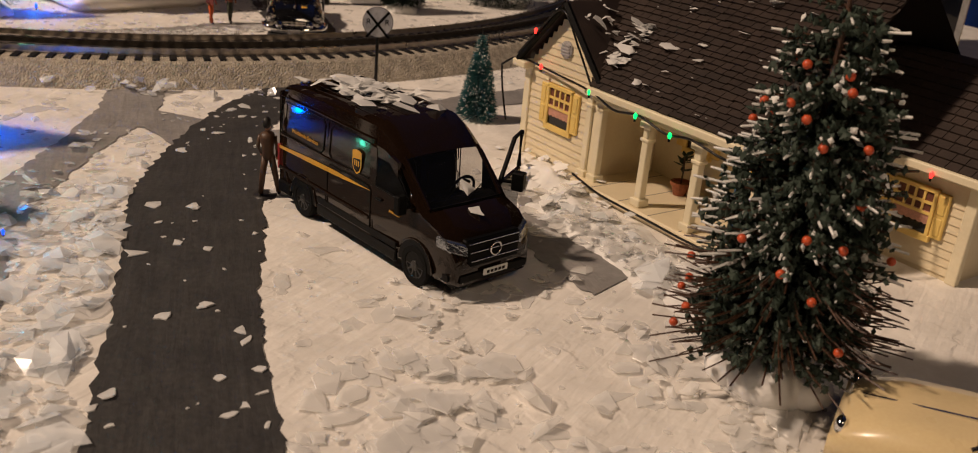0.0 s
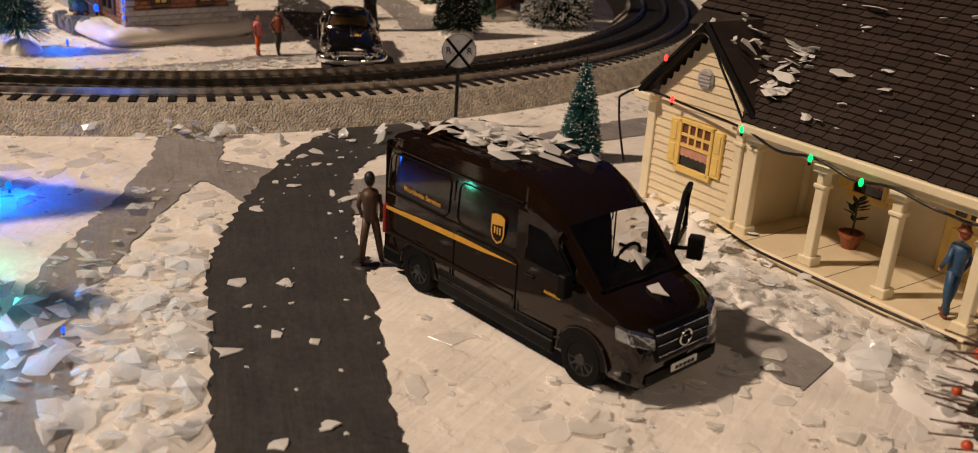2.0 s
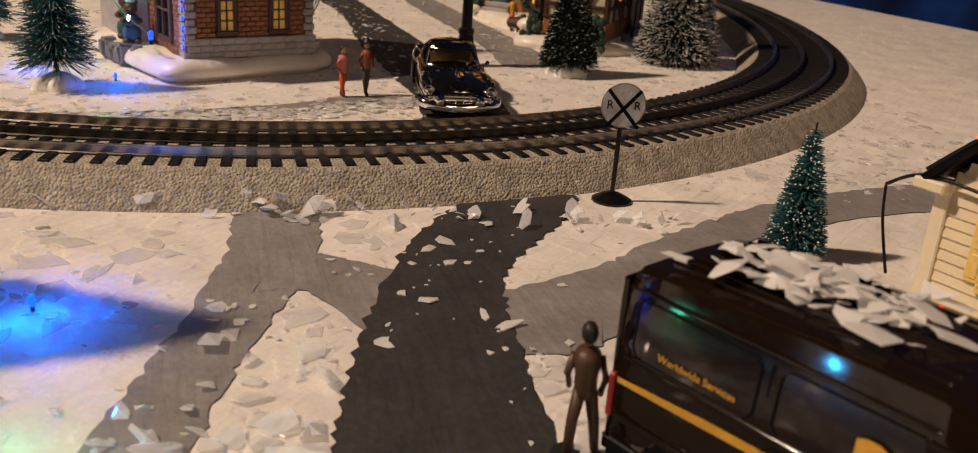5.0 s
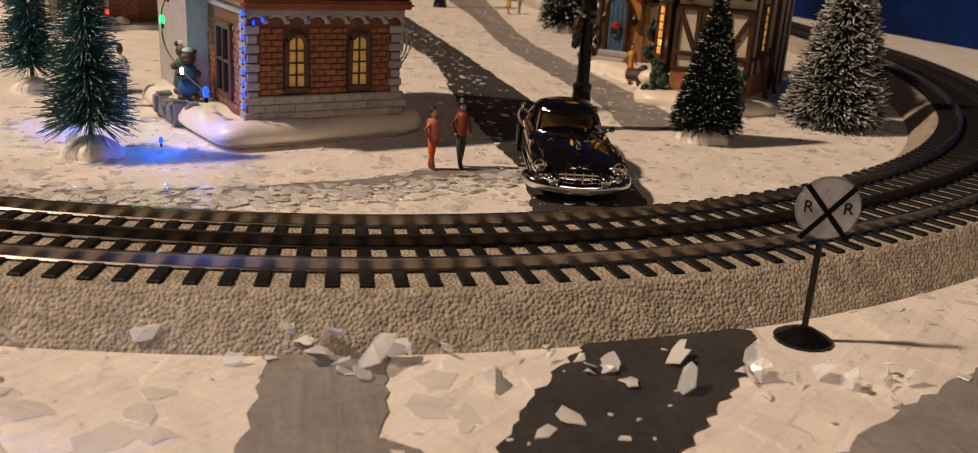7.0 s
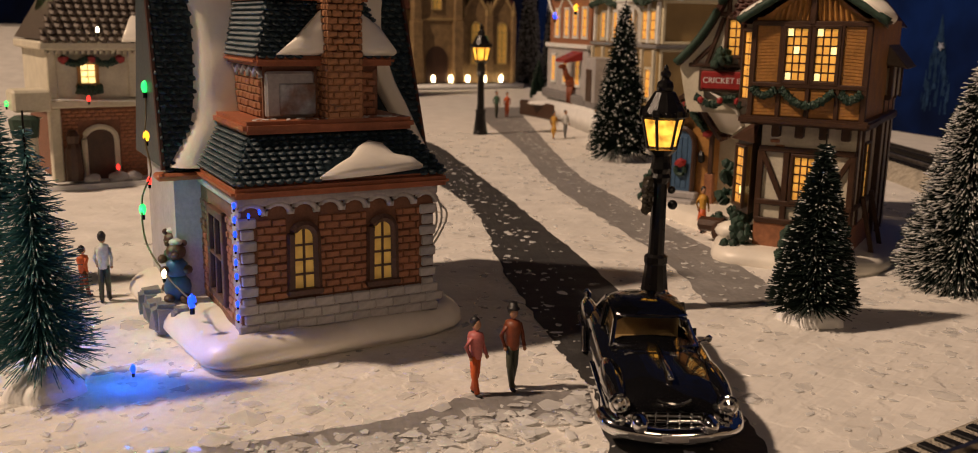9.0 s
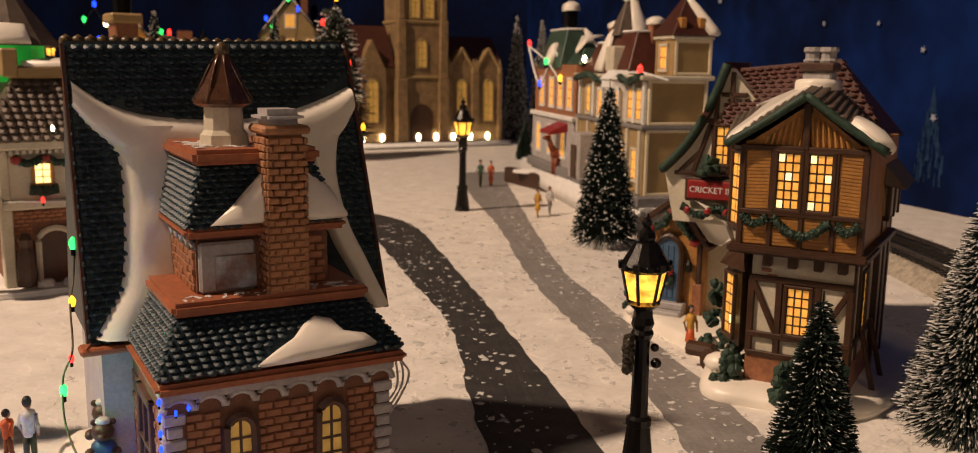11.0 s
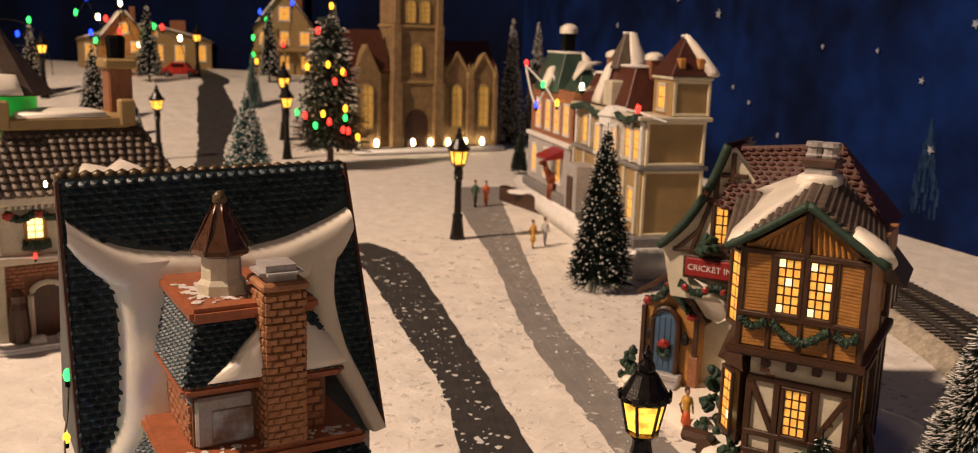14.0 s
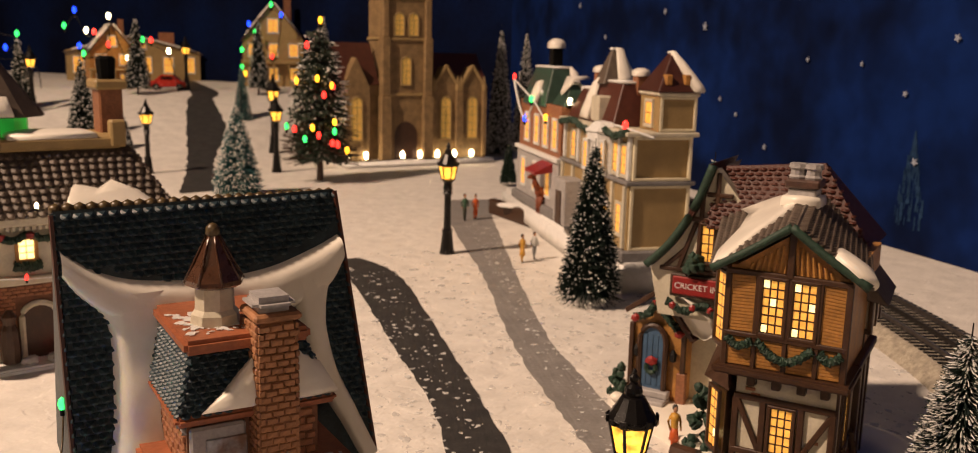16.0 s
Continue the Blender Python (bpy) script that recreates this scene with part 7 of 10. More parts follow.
def spruce(x, y, h, r, label, seed, lights=False, z0=0.0, frost=1.0):
    """A leafy tree of wires set with leaf clumps, red balls and snow."""
    o = thing("decorated_tree", label, "tree", x, y, z0)
    rng = random.Random(seed)
    tr = bm_new()
    tube(tr, [(0, 0, 0.2), (0, 0, h)], h * 0.022, 7, 0.05)
    part("trunk", tr, TIMBER, o)
    wires = bm_new()
    cv, cf, sv, sf = [], [], [], []

    def clump(vs, fs, p, s):
        b = len(vs)
        rot = Euler((rng.uniform(0, 6), rng.uniform(0, 6), rng.uniform(0, 6))).to_matrix()
        for v in ((1, 0, 0), (-1, 0, 0), (0, 0.75, 0), (0, -0.75, 0), (0, 0, 0.45), (0, 0, -0.45)):
            vs.append(tuple(p + rot @ (Vector(v) * s * rng.uniform(0.7, 1.25))))
        for f in ((0, 2, 4), (2, 1, 4), (1, 3, 4), (3, 0, 4), (2, 0, 5), (1, 2, 5), (3, 1, 5), (0, 3, 5)):
            fs.append(tuple(b + i for i in f))
    n = 640
    for i in range(n):
        t = (i + rng.random()) / n
        t = 1 - math.sqrt(1 - 0.99 * t)
        z = h * 0.14 + h * 0.86 * t
        a = rng.uniform(0, 6.283)
        ln = r * (1 - t) ** 0.58 * rng.uniform(0.72, 1.04) + 0.12
        d = Vector((math.cos(a), math.sin(a), rng.uniform(-0.18, 0.14)))
        low = t < 0.28
        root, k10 = Vector((0, 0, z)), h / 10
        tube(wires, [root, root + d * ln * (1.12 if low else 1.0)], 0.032 * k10, 4, 0.02 * k10)
        stop = 0.80 if low else 1.0
        k = int(8 + 19 * ln / r)
        for j in range(k):
            f = 0.16 + (stop - 0.16) * (j + rng.random()) / k
            p = root + d * ln * f + Vector((rng.uniform(-1, 1), rng.uniform(-1, 1), rng.uniform(-1, 1))) * 0.10 * k10
            white = rng.random() < (0.03 + 0.10 * f ** 3 * (0.3 + t)) * frost
            if white:
                clump(sv, sf, p, rng.uniform(0.05, 0.13) * k10)
            else:
                clump(cv, cf, p, rng.uniform(0.08, 0.16) * k10)
        if t > 0.25 and rng.random() < (0.75 if t < 0.85 and (-math.cos(a) > 0.3 or math.cos(a) > 0.75) else 0.25):
            # a twig end thick with flock
            u = d.cross(Vector((0, 0, 1))).normalized()
            w = d.cross(u).normalized()
            tip0, tip1 = root + d * ln * rng.uniform(0.66, 0.84), root + d * (ln + rng.uniform(0.05, 0.38) * k10)
            b0 = len(sv)
            for q, rad in ((tip0, 0.016), (tip0.lerp(tip1, 0.6), 0.036), (tip1, 0.026)):
                for m3 in range(4):
                    c = math.pi * m3 / 2
                    sv.append(tuple(q + rad * k10 * rng.uniform(0.8, 1.3) * (math.cos(c) * u + math.sin(c) * w)))
            for lev in (0, 4):
                for m3 in range(4):
                    sf.append((b0 + lev + m3, b0 + lev + (m3 + 1) % 4, b0 + lev + 4 + (m3 + 1) % 4, b0 + lev + 4 + m3))
            sf.append((b0 + 8, b0 + 9, b0 + 10, b0 + 11))
    tagged(part("wire_spray", wires, TIMBER, o, "bare wire branch ends"), kind="stuff")
    tagged(mesh_py("leaf_clumps", cv, cf, LEAFY, o, "grey-green leaf clumps"), kind="stuff")
    tagged(mesh_py("snow_specks", sv, sf, FROST, o, "white snow specks"), kind="stuff")
    for i in range(30):
        t = rng.uniform(0.03, 0.8)
        a = rng.uniform(0, 6.283)
        rr = r * (1 - t) ** 0.58 * 0.93
        if lights:
            continue
        b = bm_new()
        ball(b, rr * math.cos(a), rr * math.sin(a), h * 0.14 + h * 0.86 * t, 0.105 * h / 10, sub=2)
        part("red_ball", b, BALLRED, o, "orange-red ball ornament", smooth=True)
    return o


LEAFY = material("grey_green_leaf", (0.022, 0.036, 0.026), 0.65, var=0.4, scale=3, bump=0.2, second=(0.050, 0.068, 0.052), spec=0.25)
BALLRED = material("orange_red_ball", (0.55, 0.08, 0.02), 0.4, var=0.2, scale=4, bump=0.05)
T0 = spruce(7.3, 32.9, 10.8, 2.9, "grey-green ornamented tree with red balls before the bungalow", 3)
for i, (x, y, r, sz) in enumerate(((0, -0.2, 1.05, 0.75), (0.9, -0.5, 0.7, 0.7), (-0.7, 0.4, 0.8, 0.7))):
    b = bm_new()
    ball(b, x, y, 0.35, r, 1, 1, sz, 3, 0.08)
    part("snow_foot", b, SNOWFLUFF, T0, "fluffy white foot", smooth=True)
spruce(-61.8, 187.5, 24.8, 5.6, "tall decorated tree with coloured lights in the square", 5, lights=True, frost=2.2)
rng = random.Random(77)
for i in range(17):
    t, a = rng.uniform(0.05, 0.98), rng.uniform(-2.9, -0.3)
    rr = 5.6 * (1 - t) ** 0.58 * 0.98 + 0.2
    bulb(-61.8 + rr * math.cos(a), 187.5 + rr * math.sin(a), 3.4 + 21.3 * t, ("red", "amber", "green", "amber", "red")[i % 5], 0.46, "lights on the tall tree")

# two added trees, out of view, block the room lamp from the left snow
brush_tree(-26.0, 46.0, 13.0, 3.6, "unseen brush tree added to shade the snow field", 6500, NEEDLE, 0.15, 61, mound=1.1, droop=0.3)
brush_tree(-24.2, 38.6, 12.5, 3.3, "second unseen brush tree added to shade the snow field", 6000, NEEDLE, 0.15, 62, mound=1.0, droop=0.3)


# ---- street lamps ----
def street_lamp(x, y, h, label, z0=0.0, wreath=False, seed=1, turn=0):
    o = thing("street_lamp", label, "street lamp", x, y, z0, turn, group="street lamps")
    s = h / 9.7
    p = bm_new()
    prof = [(0.66, 0), (0.66, 0.2), (0.60, 0.35), (0.43, 1.85), (0.47, 1.9), (0.47, 2.15), (0.33, 2.25), (0.31, 3.4), (0.29, 5.1), (0.36, 5.2), (0.42, 5.35), (0.34, 5.5), (0.42, 5.7), (0.36, 5.95), (0.34, 6.2), (0.50, 6.35), (0.60, 6.45)]
    lathe(p, [(r * s, z * s) for r, z in prof], 12)
    part("post", p, IRON, o, "black fluted iron post", smooth=False)
    for k in range(6):
        a0, a1 = math.pi / 3 * k, math.pi / 3 * (k + 1)
        g = bm_new()
        r0, r1 = 0.54 * s, 0.80 * s
        quad = [(r0 * math.cos(a0), r0 * math.sin(a0), 6.48 * s), (r0 * math.cos(a1), r0 * math.sin(a1), 6.48 * s), (r1 * math.cos(a1), r1 * math.sin(a1), 7.70 * s), (r1 * math.cos(a0), r1 * math.sin(a0), 7.70 * s)]
        c = sum((Vector(q) for q in quad), Vector()) / 4
        inner = [tuple(c + (Vector(q) - c) * 0.84) for q in quad]
        back = [(q[0] * 0.9, q[1] * 0.9, q[2]) for q in inner]
        hexa(g, [inner[0], inner[1], back[1], back[0], inner[3], inner[2], back[2], back[3]])
        bmesh.ops.recalc_face_normals(g, faces=g.faces[:])
        part("lantern_pane", g, LANTERN, o, "glowing amber pane")
        f = bm_new()
        tube(f, [quad[0], quad[3]], 0.07 * s, 5)
        tube(f, [quad[3], quad[2]], 0.08 * s, 5)
        part("lantern_frame", f, IRON, o)
    c = bm_new()
    prof = [(0.80, 7.66), (0.92, 7.74), (0.90, 7.86), (0.66, 8.25), (0.42, 8.66), (0.30, 8.70), (0.34, 8.85), (0.30, 9.02), (0.17, 9.12), (0.14, 9.2), (0.20, 9.3), (0.20, 9.4), (0.09, 9.5), (0.10, 9.58), (0.03, 9.7)]
    lathe(c, [(r * s, z * s) for r, z in prof], 12)
    part("lantern_cap", c, IRON, o, "black pointed lantern cap")
    for k in range(12):
        a = math.pi / 6 * k
        b = bm_new()
        big = 1.0 if k % 2 == 0 else 0.7
        box(b, -0.14 * s, 0.14 * s, -0.04 * s, 0.04 * s, 0.0, 0.30 * s * big, pose(0.92 * s * math.cos(a), 0.92 * s * math.sin(a), 7.72 * s, 0, 0, 90 + math.degrees(a)))
        part("cap_leaf", soft(b, 0.035 * s, 1), IRON, o, "scalloped leaf on the cap rim")
    if wreath:
        w = bm_new()
        rng = random.Random(seed)
        for k in range(20):
            a = 2 * math.pi * k / 20
            ball(w, -0.55 + 0.12 * math.cos(a), -0.35 + 0.42 * math.cos(a) * 0.4, 4.7 + 0.62 * math.sin(a), 0.17, 1, 1, 1, 1, 0.5, rng)
        tagged(part("wreath", w, WREATH, o, "dark bronze-green wreath"), kind="stuff")
        k2 = bm_new()
        ball(k2, 0.5, -0.2, 4.3, 0.2, sub=2)
        ball(k2, 0.42, -0.25, 4.9, 0.16, sub=2)
        part("knob", k2, IRON, o)
    return o


WREATH = material("bronze_wreath", (0.045, 0.035, 0.02), 0.5, var=0.5, scale=4, bump=0.4)
street_lamp(-13.3, 83.5, 9.75, "black iron street lamp with glowing amber lantern and wreath", wreath=True, turn=12)
street_lamp(-32.6, 143.0, 11.4, "black iron street lamp lit amber beside the pavement", turn=5)
street_lamp(-89.8, 187.0, 11.7, "lit street lamp of the far square", turn=20)
street_lamp(-71.8, 195.0, 12.4, "lit street lamp beside the tall tree")
street_lamp(-80.0, 214.0, 14.2, "lit street lamp further along the square", ground_z(-80, 214))
street_lamp(-116.5, 253.0, 12.0, "lit street lamp at the far road", ground_z(-116.5, 253), turn=10)
street_lamp(-128.0, 214.0, 12.5, "lit street lamp beside far trees", ground_z(-128, 214), turn=10)
street_lamp(-23.5, 158.0, 7.0, "small lantern at the manor entrance", turn=10)


# ---- railway crossing sign ----
def crossing_sign():
    o = thing("railway_crossing_sign", "round white railway crossing sign with black cross on a post", "sign", -6.2, 59.85, 0, 6)
    b = bm_new()
    lathe(b, [(0.72, 0), (0.72, 0.08), (0.5, 0.2), (0.3, 0.3), (0.12, 0.34)], 16)
    part("base", b, IRON, o, "round black foot")
    b = bm_new()
    tube(b, [(0, 0, 0.2), (0, 0, 3.3)], 0.085, 8)
    part("post", b, IRON, o)
    b = bm_new()
    lathe(b, [(0.74, -0.05), (0.76, 0.0), (0.74, 0.05)], 32)
    d = part("disc", b, SIGNWHITE, o, "scuffed white disc")
    d.matrix_basis = at(0, -0.13, 3.5, 0, 90)
    for s in (-1, 1):
        b = bm_new()
        hexa(b, [(-0.62, -0.20, 2.76 if s > 0 else 4.0), (-0.52, -0.20, 2.68 if s > 0 else 4.08), (-0.52, -0.17, 2.68 if s > 0 else 4.08), (-0.62, -0.17, 2.76 if s > 0 else 4.0), (0.52, -0.20, 4.08 if s > 0 else 2.68), (0.62, -0.20, 4.0 if s > 0 else 2.76), (0.62, -0.17, 4.0 if s > 0 else 2.76), (0.52, -0.17, 4.08 if s > 0 else 2.68)])
        bmesh.ops.recalc_face_normals(b, faces=b.faces[:])
        part("cross_bar", b, BLACK, o)
        text("letter", "R", 0.42, BLACK, o, at(s * 0.47, -0.19, 3.5) @ pose(0, 0, 0, 90, 0, 0), 0.01)
    b = bm_new()
    tube(b, [(0.75 * math.cos(t), -0.15, 3.5 + 0.75 * math.sin(t)) for t in [i * math.pi / 16 for i in range(33)]], 0.035, 5)
    part("rim", b, STONEGROUT, o)
    return o


SIGNWHITE = material("scuffed_white", (0.55, 0.55, 0.56), 0.5, var=0.3, scale=2.5, bump=0.1)
crossing_sign()


# ---- figurines: plain painted shapes ----
def paint(name, c):
    return material("paint_" + name, c, 0.5, var=0.2, scale=4, bump=0.15, fine=14)


PAINTS = {k: paint(k, c) for k, c in dict(brown=(0.075, 0.035, 0.015), dark=(0.012, 0.01, 0.01), skin=(0.45, 0.24, 0.14), orange=(0.62, 0.11, 0.02), pink=(0.50, 0.14, 0.13), rust=(0.22, 0.05, 0.015), olive=(0.05, 0.055, 0.035), blue=(0.03, 0.09, 0.20), white=(0.6, 0.6, 0.58), green=(0.03, 0.09, 0.05), yellow=(0.62, 0.33, 0.05), grey=(0.2, 0.2, 0.2)).items()}


def figurine(x, y, h, rz, top, legs, hair, label, hat=None, skirt=False, lean=0.0, z0=0.0, group="figurines", stride=0.0, foot=False):
    """One mesh: two legs, trunk, arms, head, painted in plain colours."""
    b = bm_new()
    k = h / 4.0

    def lay(f, index):
        n = len(b.faces)
        f()
        b.faces.ensure_lookup_table()
        for i in range(n, len(b.faces)):
            b.faces[i].material_index = index
    if skirt:
        lay(lambda: lathe(b, [(0.3 * k, 0.9 * k), (0.48 * k, 1.0 * k), (0.34 * k, 2.1 * k)], 9), 1)
    for s in (-1, 1):
        lay(lambda: tube(b, [(s * (0.17 + stride) * k, 0.26 * s * k, 0.2 * k), (s * (0.2 + stride * 0.5) * k, 0.06 * s * k, 1.15 * k), (s * 0.17 * k, 0, 2.05 * k)], 0.15 * k, 8, 0.22 * k), 1)
        lay(lambda: ball(b, s * (0.18 + stride) * k, -0.1 * k + 0.26 * s * k, 0.11 * k, 0.16 * k, 0.8, 1.7, 0.7, 1), 2)
        lay(lambda: tube(b, [(s * 0.42 * k, 0, 3.02 * k), (s * 0.6 * k, (0.08 - 0.1 * s) * k, 2.5 * k), (s * 0.5 * k, -(0.2 + 0.15 * s) * k, 2.05 * k)], 0.14 * k, 7, 0.10 * k), 0)
        lay(lambda: ball(b, s * 0.5 * k, -(0.22 + 0.16 * s) * k, 1.97 * k, 0.11 * k, 1, 1, 1.2, 1), 3)
    lay(lambda: lathe(b, [(0.30 * k, 1.9 * k), (0.36 * k, 2.1 * k), (0.36 * k, 2.5 * k), (0.47 * k, 2.9 * k), (0.40 * k, 3.15 * k), (0.16 * k, 3.25 * k)], 10), 0)
    lay(lambda: ball(b, 0, -0.03 * k, 3.58 * k, 0.27 * k, 0.85, 0.95, 1.15, 2), 3)
    lay(lambda: ball(b, 0, 0.06 * k, 3.68 * k, 0.29 * k, 0.95, 0.95, 1.05, 2), 2)
    if hat:
        lay(lambda: lathe(b, [(0.34 * k, 3.72 * k), (0.32 * k, 3.8 * k), (0.24 * k, 3.84 * k), (0.22 * k, 4.02 * k)], 10), 4)
    if foot:
        lay(lambda: lathe(b, [(0.72 * k, 0.0), (0.70 * k, 0.07 * k), (0.05, 0.08 * k)], 16, 0.3 * k), 2)
    for v in b.verts:
        v.co.x *= 0.8
        v.co.x += lean * v.co.z
    bmesh.ops.recalc_face_normals(b, faces=b.faces[:])
    ob = link("figurine", b, [PAINTS[c] for c in (top, legs, hair, "skin", hat or "dark")], smooth=True)
    ob.matrix_basis = at(x, y, z0, rz)
    return tagged(ob, label, "figurine", group)


figurine(-7.95, 43.5, 3.0, 180, "brown", "brown", "dark", "painted driver figurine in brown uniform behind the van", lean=0.03, stride=0.30, foot=True)
figurine(-18.45, 72.7, 2.55, 60, "pink", "orange", "dark", "painted figurine in pink top and orange trousers")
figurine(-17.45, 73.5, 2.8, 40, "rust", "olive", "dark", "painted figurine in rust jacket and olive trousers", hat="dark")
figurine(-11.0, 98.9, 2.65, 20, "yellow", "orange", "dark", "painted figurine in yellow top and orange skirt near the inn", skirt=True)
figurine(-34.9, 78.9, 2.95, 200, "white", "olive", "dark", "painted figurine in white shirt and olive trousers")
figurine(-36.1, 79.3, 2.2, 160, "orange", "rust", "dark", "small painted figurine with orange clothes")
figurine(-34.3, 161.4, 3.4, 30, "green", "olive", "dark", "painted figurine in green coat on the pavement")
figurine(-33.2, 162.6, 3.2, 10, "orange", "orange", "dark", "painted figurine in orange clothes on the pavement", skirt=True)
figurine(-24.6, 141.0, 2.9, 40, "yellow", "yellow", "dark", "painted figurine in yellow clothes", skirt=True)
figurine(-23.6, 142.6, 2.9, 40, "white", "grey", "dark", "painted figurine in white beside another one")
figurine(8.40, 41.50, 2.75, 190, "blue", "blue", "rust", "painted figurine in blue overalls carrying bottles", hat="rust", z0=0.34)


# ---- black vintage saloon ----
def saloon():
    o = thing("vintage_saloon", "glossy black die-cast vintage saloon with chrome bumper and tan seats", "car", -13.42, 74.8, 0, -79.5)
    zb = 0.42
    st = [(-4.75, 1.25, 1.45), (-4.5, 1.55, 1.6), (-3.2, 1.78, 1.68), (-1.8, 1.86, 1.72), (0.9, 1.90, 1.74), (2.2, 1.86, 1.72), (3.7, 1.76, 1.68), (4.55, 1.62, 1.60), (4.9, 1.25, 1.48)]
    b = bm_new()
    rings = []
    for x, zt, w in st:
        half = [(0, zb), (w - 0.2, zb), (w - 0.03, zb + 0.25), (w, 1.0), (w - 0.05, zt - 0.38), (w - 0.25, zt - 0.14), (w - 0.55, zt - 0.10), (w * 0.5, zt + 0.03), (0, zt + 0.08)]
        loop = [(-y, z) for y, z in half] + [(y, z) for y, z in half[-2:0:-1]]
        rings.append([b.verts.new((x, y, z)) for y, z in loop])
    n = len(rings[0])
    for i, (p, q) in enumerate(zip(rings, rings[1:])):
        for k in range(n):
            if not (i == 3 and k in (6, 7, 8, 9)):
                b.faces.new((p[k], p[(k + 1) % n], q[(k + 1) % n], q[k]))
    b.faces.new(rings[0][::-1])
    b.faces.new(rings[-1])
    bmesh.ops.recalc_face_normals(b, faces=b.faces[:])
    part("body", b, GLOSSBLACK, o, smooth=True)
    for s in (-1, 1):
        f = bm_new()
        ball(f, 3.2, s * 1.42, 1.36, 0.42, 4.2, 0.82, 1.0, 3)
        part("fender", f, GLOSSBLACK, o, smooth=True)
        f = bm_new()
        ball(f, -3.2, s * 1.46, 1.35, 0.40, 3.9, 0.8, 1.05, 3)
        part("rear_fender", f, GLOSSBLACK, o, smooth=True)
        h = bm_new()
        lathe(h, [(0.26, -0.12), (0.28, 0.05), (0.235, 0.07), (0.20, 0.02), (0.16, 0.08), (0.06, 0.12)], 18)
        hl = part("headlight", h, CHROME, o, "round chrome headlight")
        hl.matrix_basis = at(4.84, s * 1.44, 1.36, 0, 0, 85)
        t = bm_new()
        tube(t, [(4.2, s * 1.74, 1.0), (0.8, s * 1.78, 1.02)], 0.05, 5)
        tube(t, [(-1.2, s * 1.80, 1.0), (-4.2, s * 1.72, 0.95)], 0.05, 5)
        part("side_trim", t, CHROME, o, "chrome side strip")
        t = bm_new()
        tube(t, [(-1.1, s * 1.80, 0.7), (-1.3, s * 1.8, 1.5)], 0.09, 6)
        part("fender_trim", t, CHROME, o)
        part("tail_fin", cbox(-4.7, -4.2, s * 1.42 - 0.12, s * 1.42 + 0.12, 1.4, 1.85, 0.08), CHROME, o)
        for xw in (-2.9, 2.9):
            wheel(o, xw, s * 1.52, 0.62, 0.62, 0.34, s, CHROME)
    # roof, pillars, glass, seats
    r = bm_new()
    rows = []
    for x, z, w in ((-2.15, 2.42, 0.95), (-1.9, 2.62, 1.08), (-1.0, 2.82, 1.15), (0.0, 2.84, 1.15), (0.65, 2.72, 1.12), (0.85, 2.6, 1.08)):
        rows.append([r.verts.new((x, w * math.sin(a), z - 0.28 * (1 - math.cos(a)))) for a in [math.radians(-90 + 18 * k) for k in range(11)]])
    for p, q in zip(rows, rows[1:]):
        for k in range(10):
            r.faces.new((p[k], p[k + 1], q[k + 1], q[k]))
    bmesh.ops.solidify(r, geom=r.faces[:], thickness=0.08)
    bmesh.ops.recalc_face_normals(r, faces=r.faces[:])
    part("roof", r, GLOSSBLACK, o, smooth=True)
    for s in (-1, 1):
        for pts, m in (([(0.8, s * 1.10, 2.42), (1.55, s * 1.28, 1.82)], CHROME), ([(-0.6, s * 1.15, 2.55), (-0.55, s * 1.33, 1.8)], GLOSSBLACK), ([(-2.05, s * 0.98, 2.3), (-2.6, s * 1.2, 1.8)], GLOSSBLACK)):
            p = bm_new()
            tube(p, pts, 0.07 if m is CHROME else 0.12, 6)
            part("pillar", p, m, o)
        g = bm_new()
        hexa(g, [(-0.5, s * 1.28, 1.85), (1.45, s * 1.27, 1.85), (1.45, s * 1.25, 1.85), (-0.5, s * 1.26, 1.85), (-0.55, s * 1.12, 2.5), (0.8, s * 1.1, 2.42), (0.8, s * 1.08, 2.42), (-0.55, s * 1.1, 2.5)])
        bmesh.ops.recalc_face_normals(g, faces=g.faces[:])
        part("side_window", g, GLASS, o).visible_shadow = False
    ws = bm_new()
    rows = [[ws.verts.new((x + 0.28 * math.cos(a) - 0.28, w * math.sin(a), z)) for a in [math.radians(-78 + 15.6 * k) for k in range(11)]] for x, w, z in ((1.75, 1.25, 1.86), (1.05, 1.08, 2.58))]
    for k in range(10):
        ws.faces.new((rows[0][k], rows[0][k + 1], rows[1][k + 1], rows[1][k]))
    bmesh.ops.solidify(ws, geom=ws.faces[:], thickness=0.03)
    part("windscreen", ws, CLEARGLASS, o, smooth=True).visible_shadow = False
    t = bm_new()
    for row_x, w, z in ((1.75, 1.25, 1.88), (1.05, 1.08, 2.6)):
        tube(t, [(row_x + 0.28 * math.cos(a) - 0.27, w * math.sin(a), z) for a in [math.radians(-78 + 15.6 * k) for k in range(11)]], 0.05, 5)
    part("windscreen_trim", t, CHROME, o, "chrome windscreen surround")
    for x0 in (-0.5, -1.9):
        se = bm_new()
        box(se, x0, x0 + 0.9, -1.1, 1.1, 1.2, 1.55)
        box(se, x0 - 0.15, x0 + 0.12, -1.1, 1.1, 1.4, 2.25)
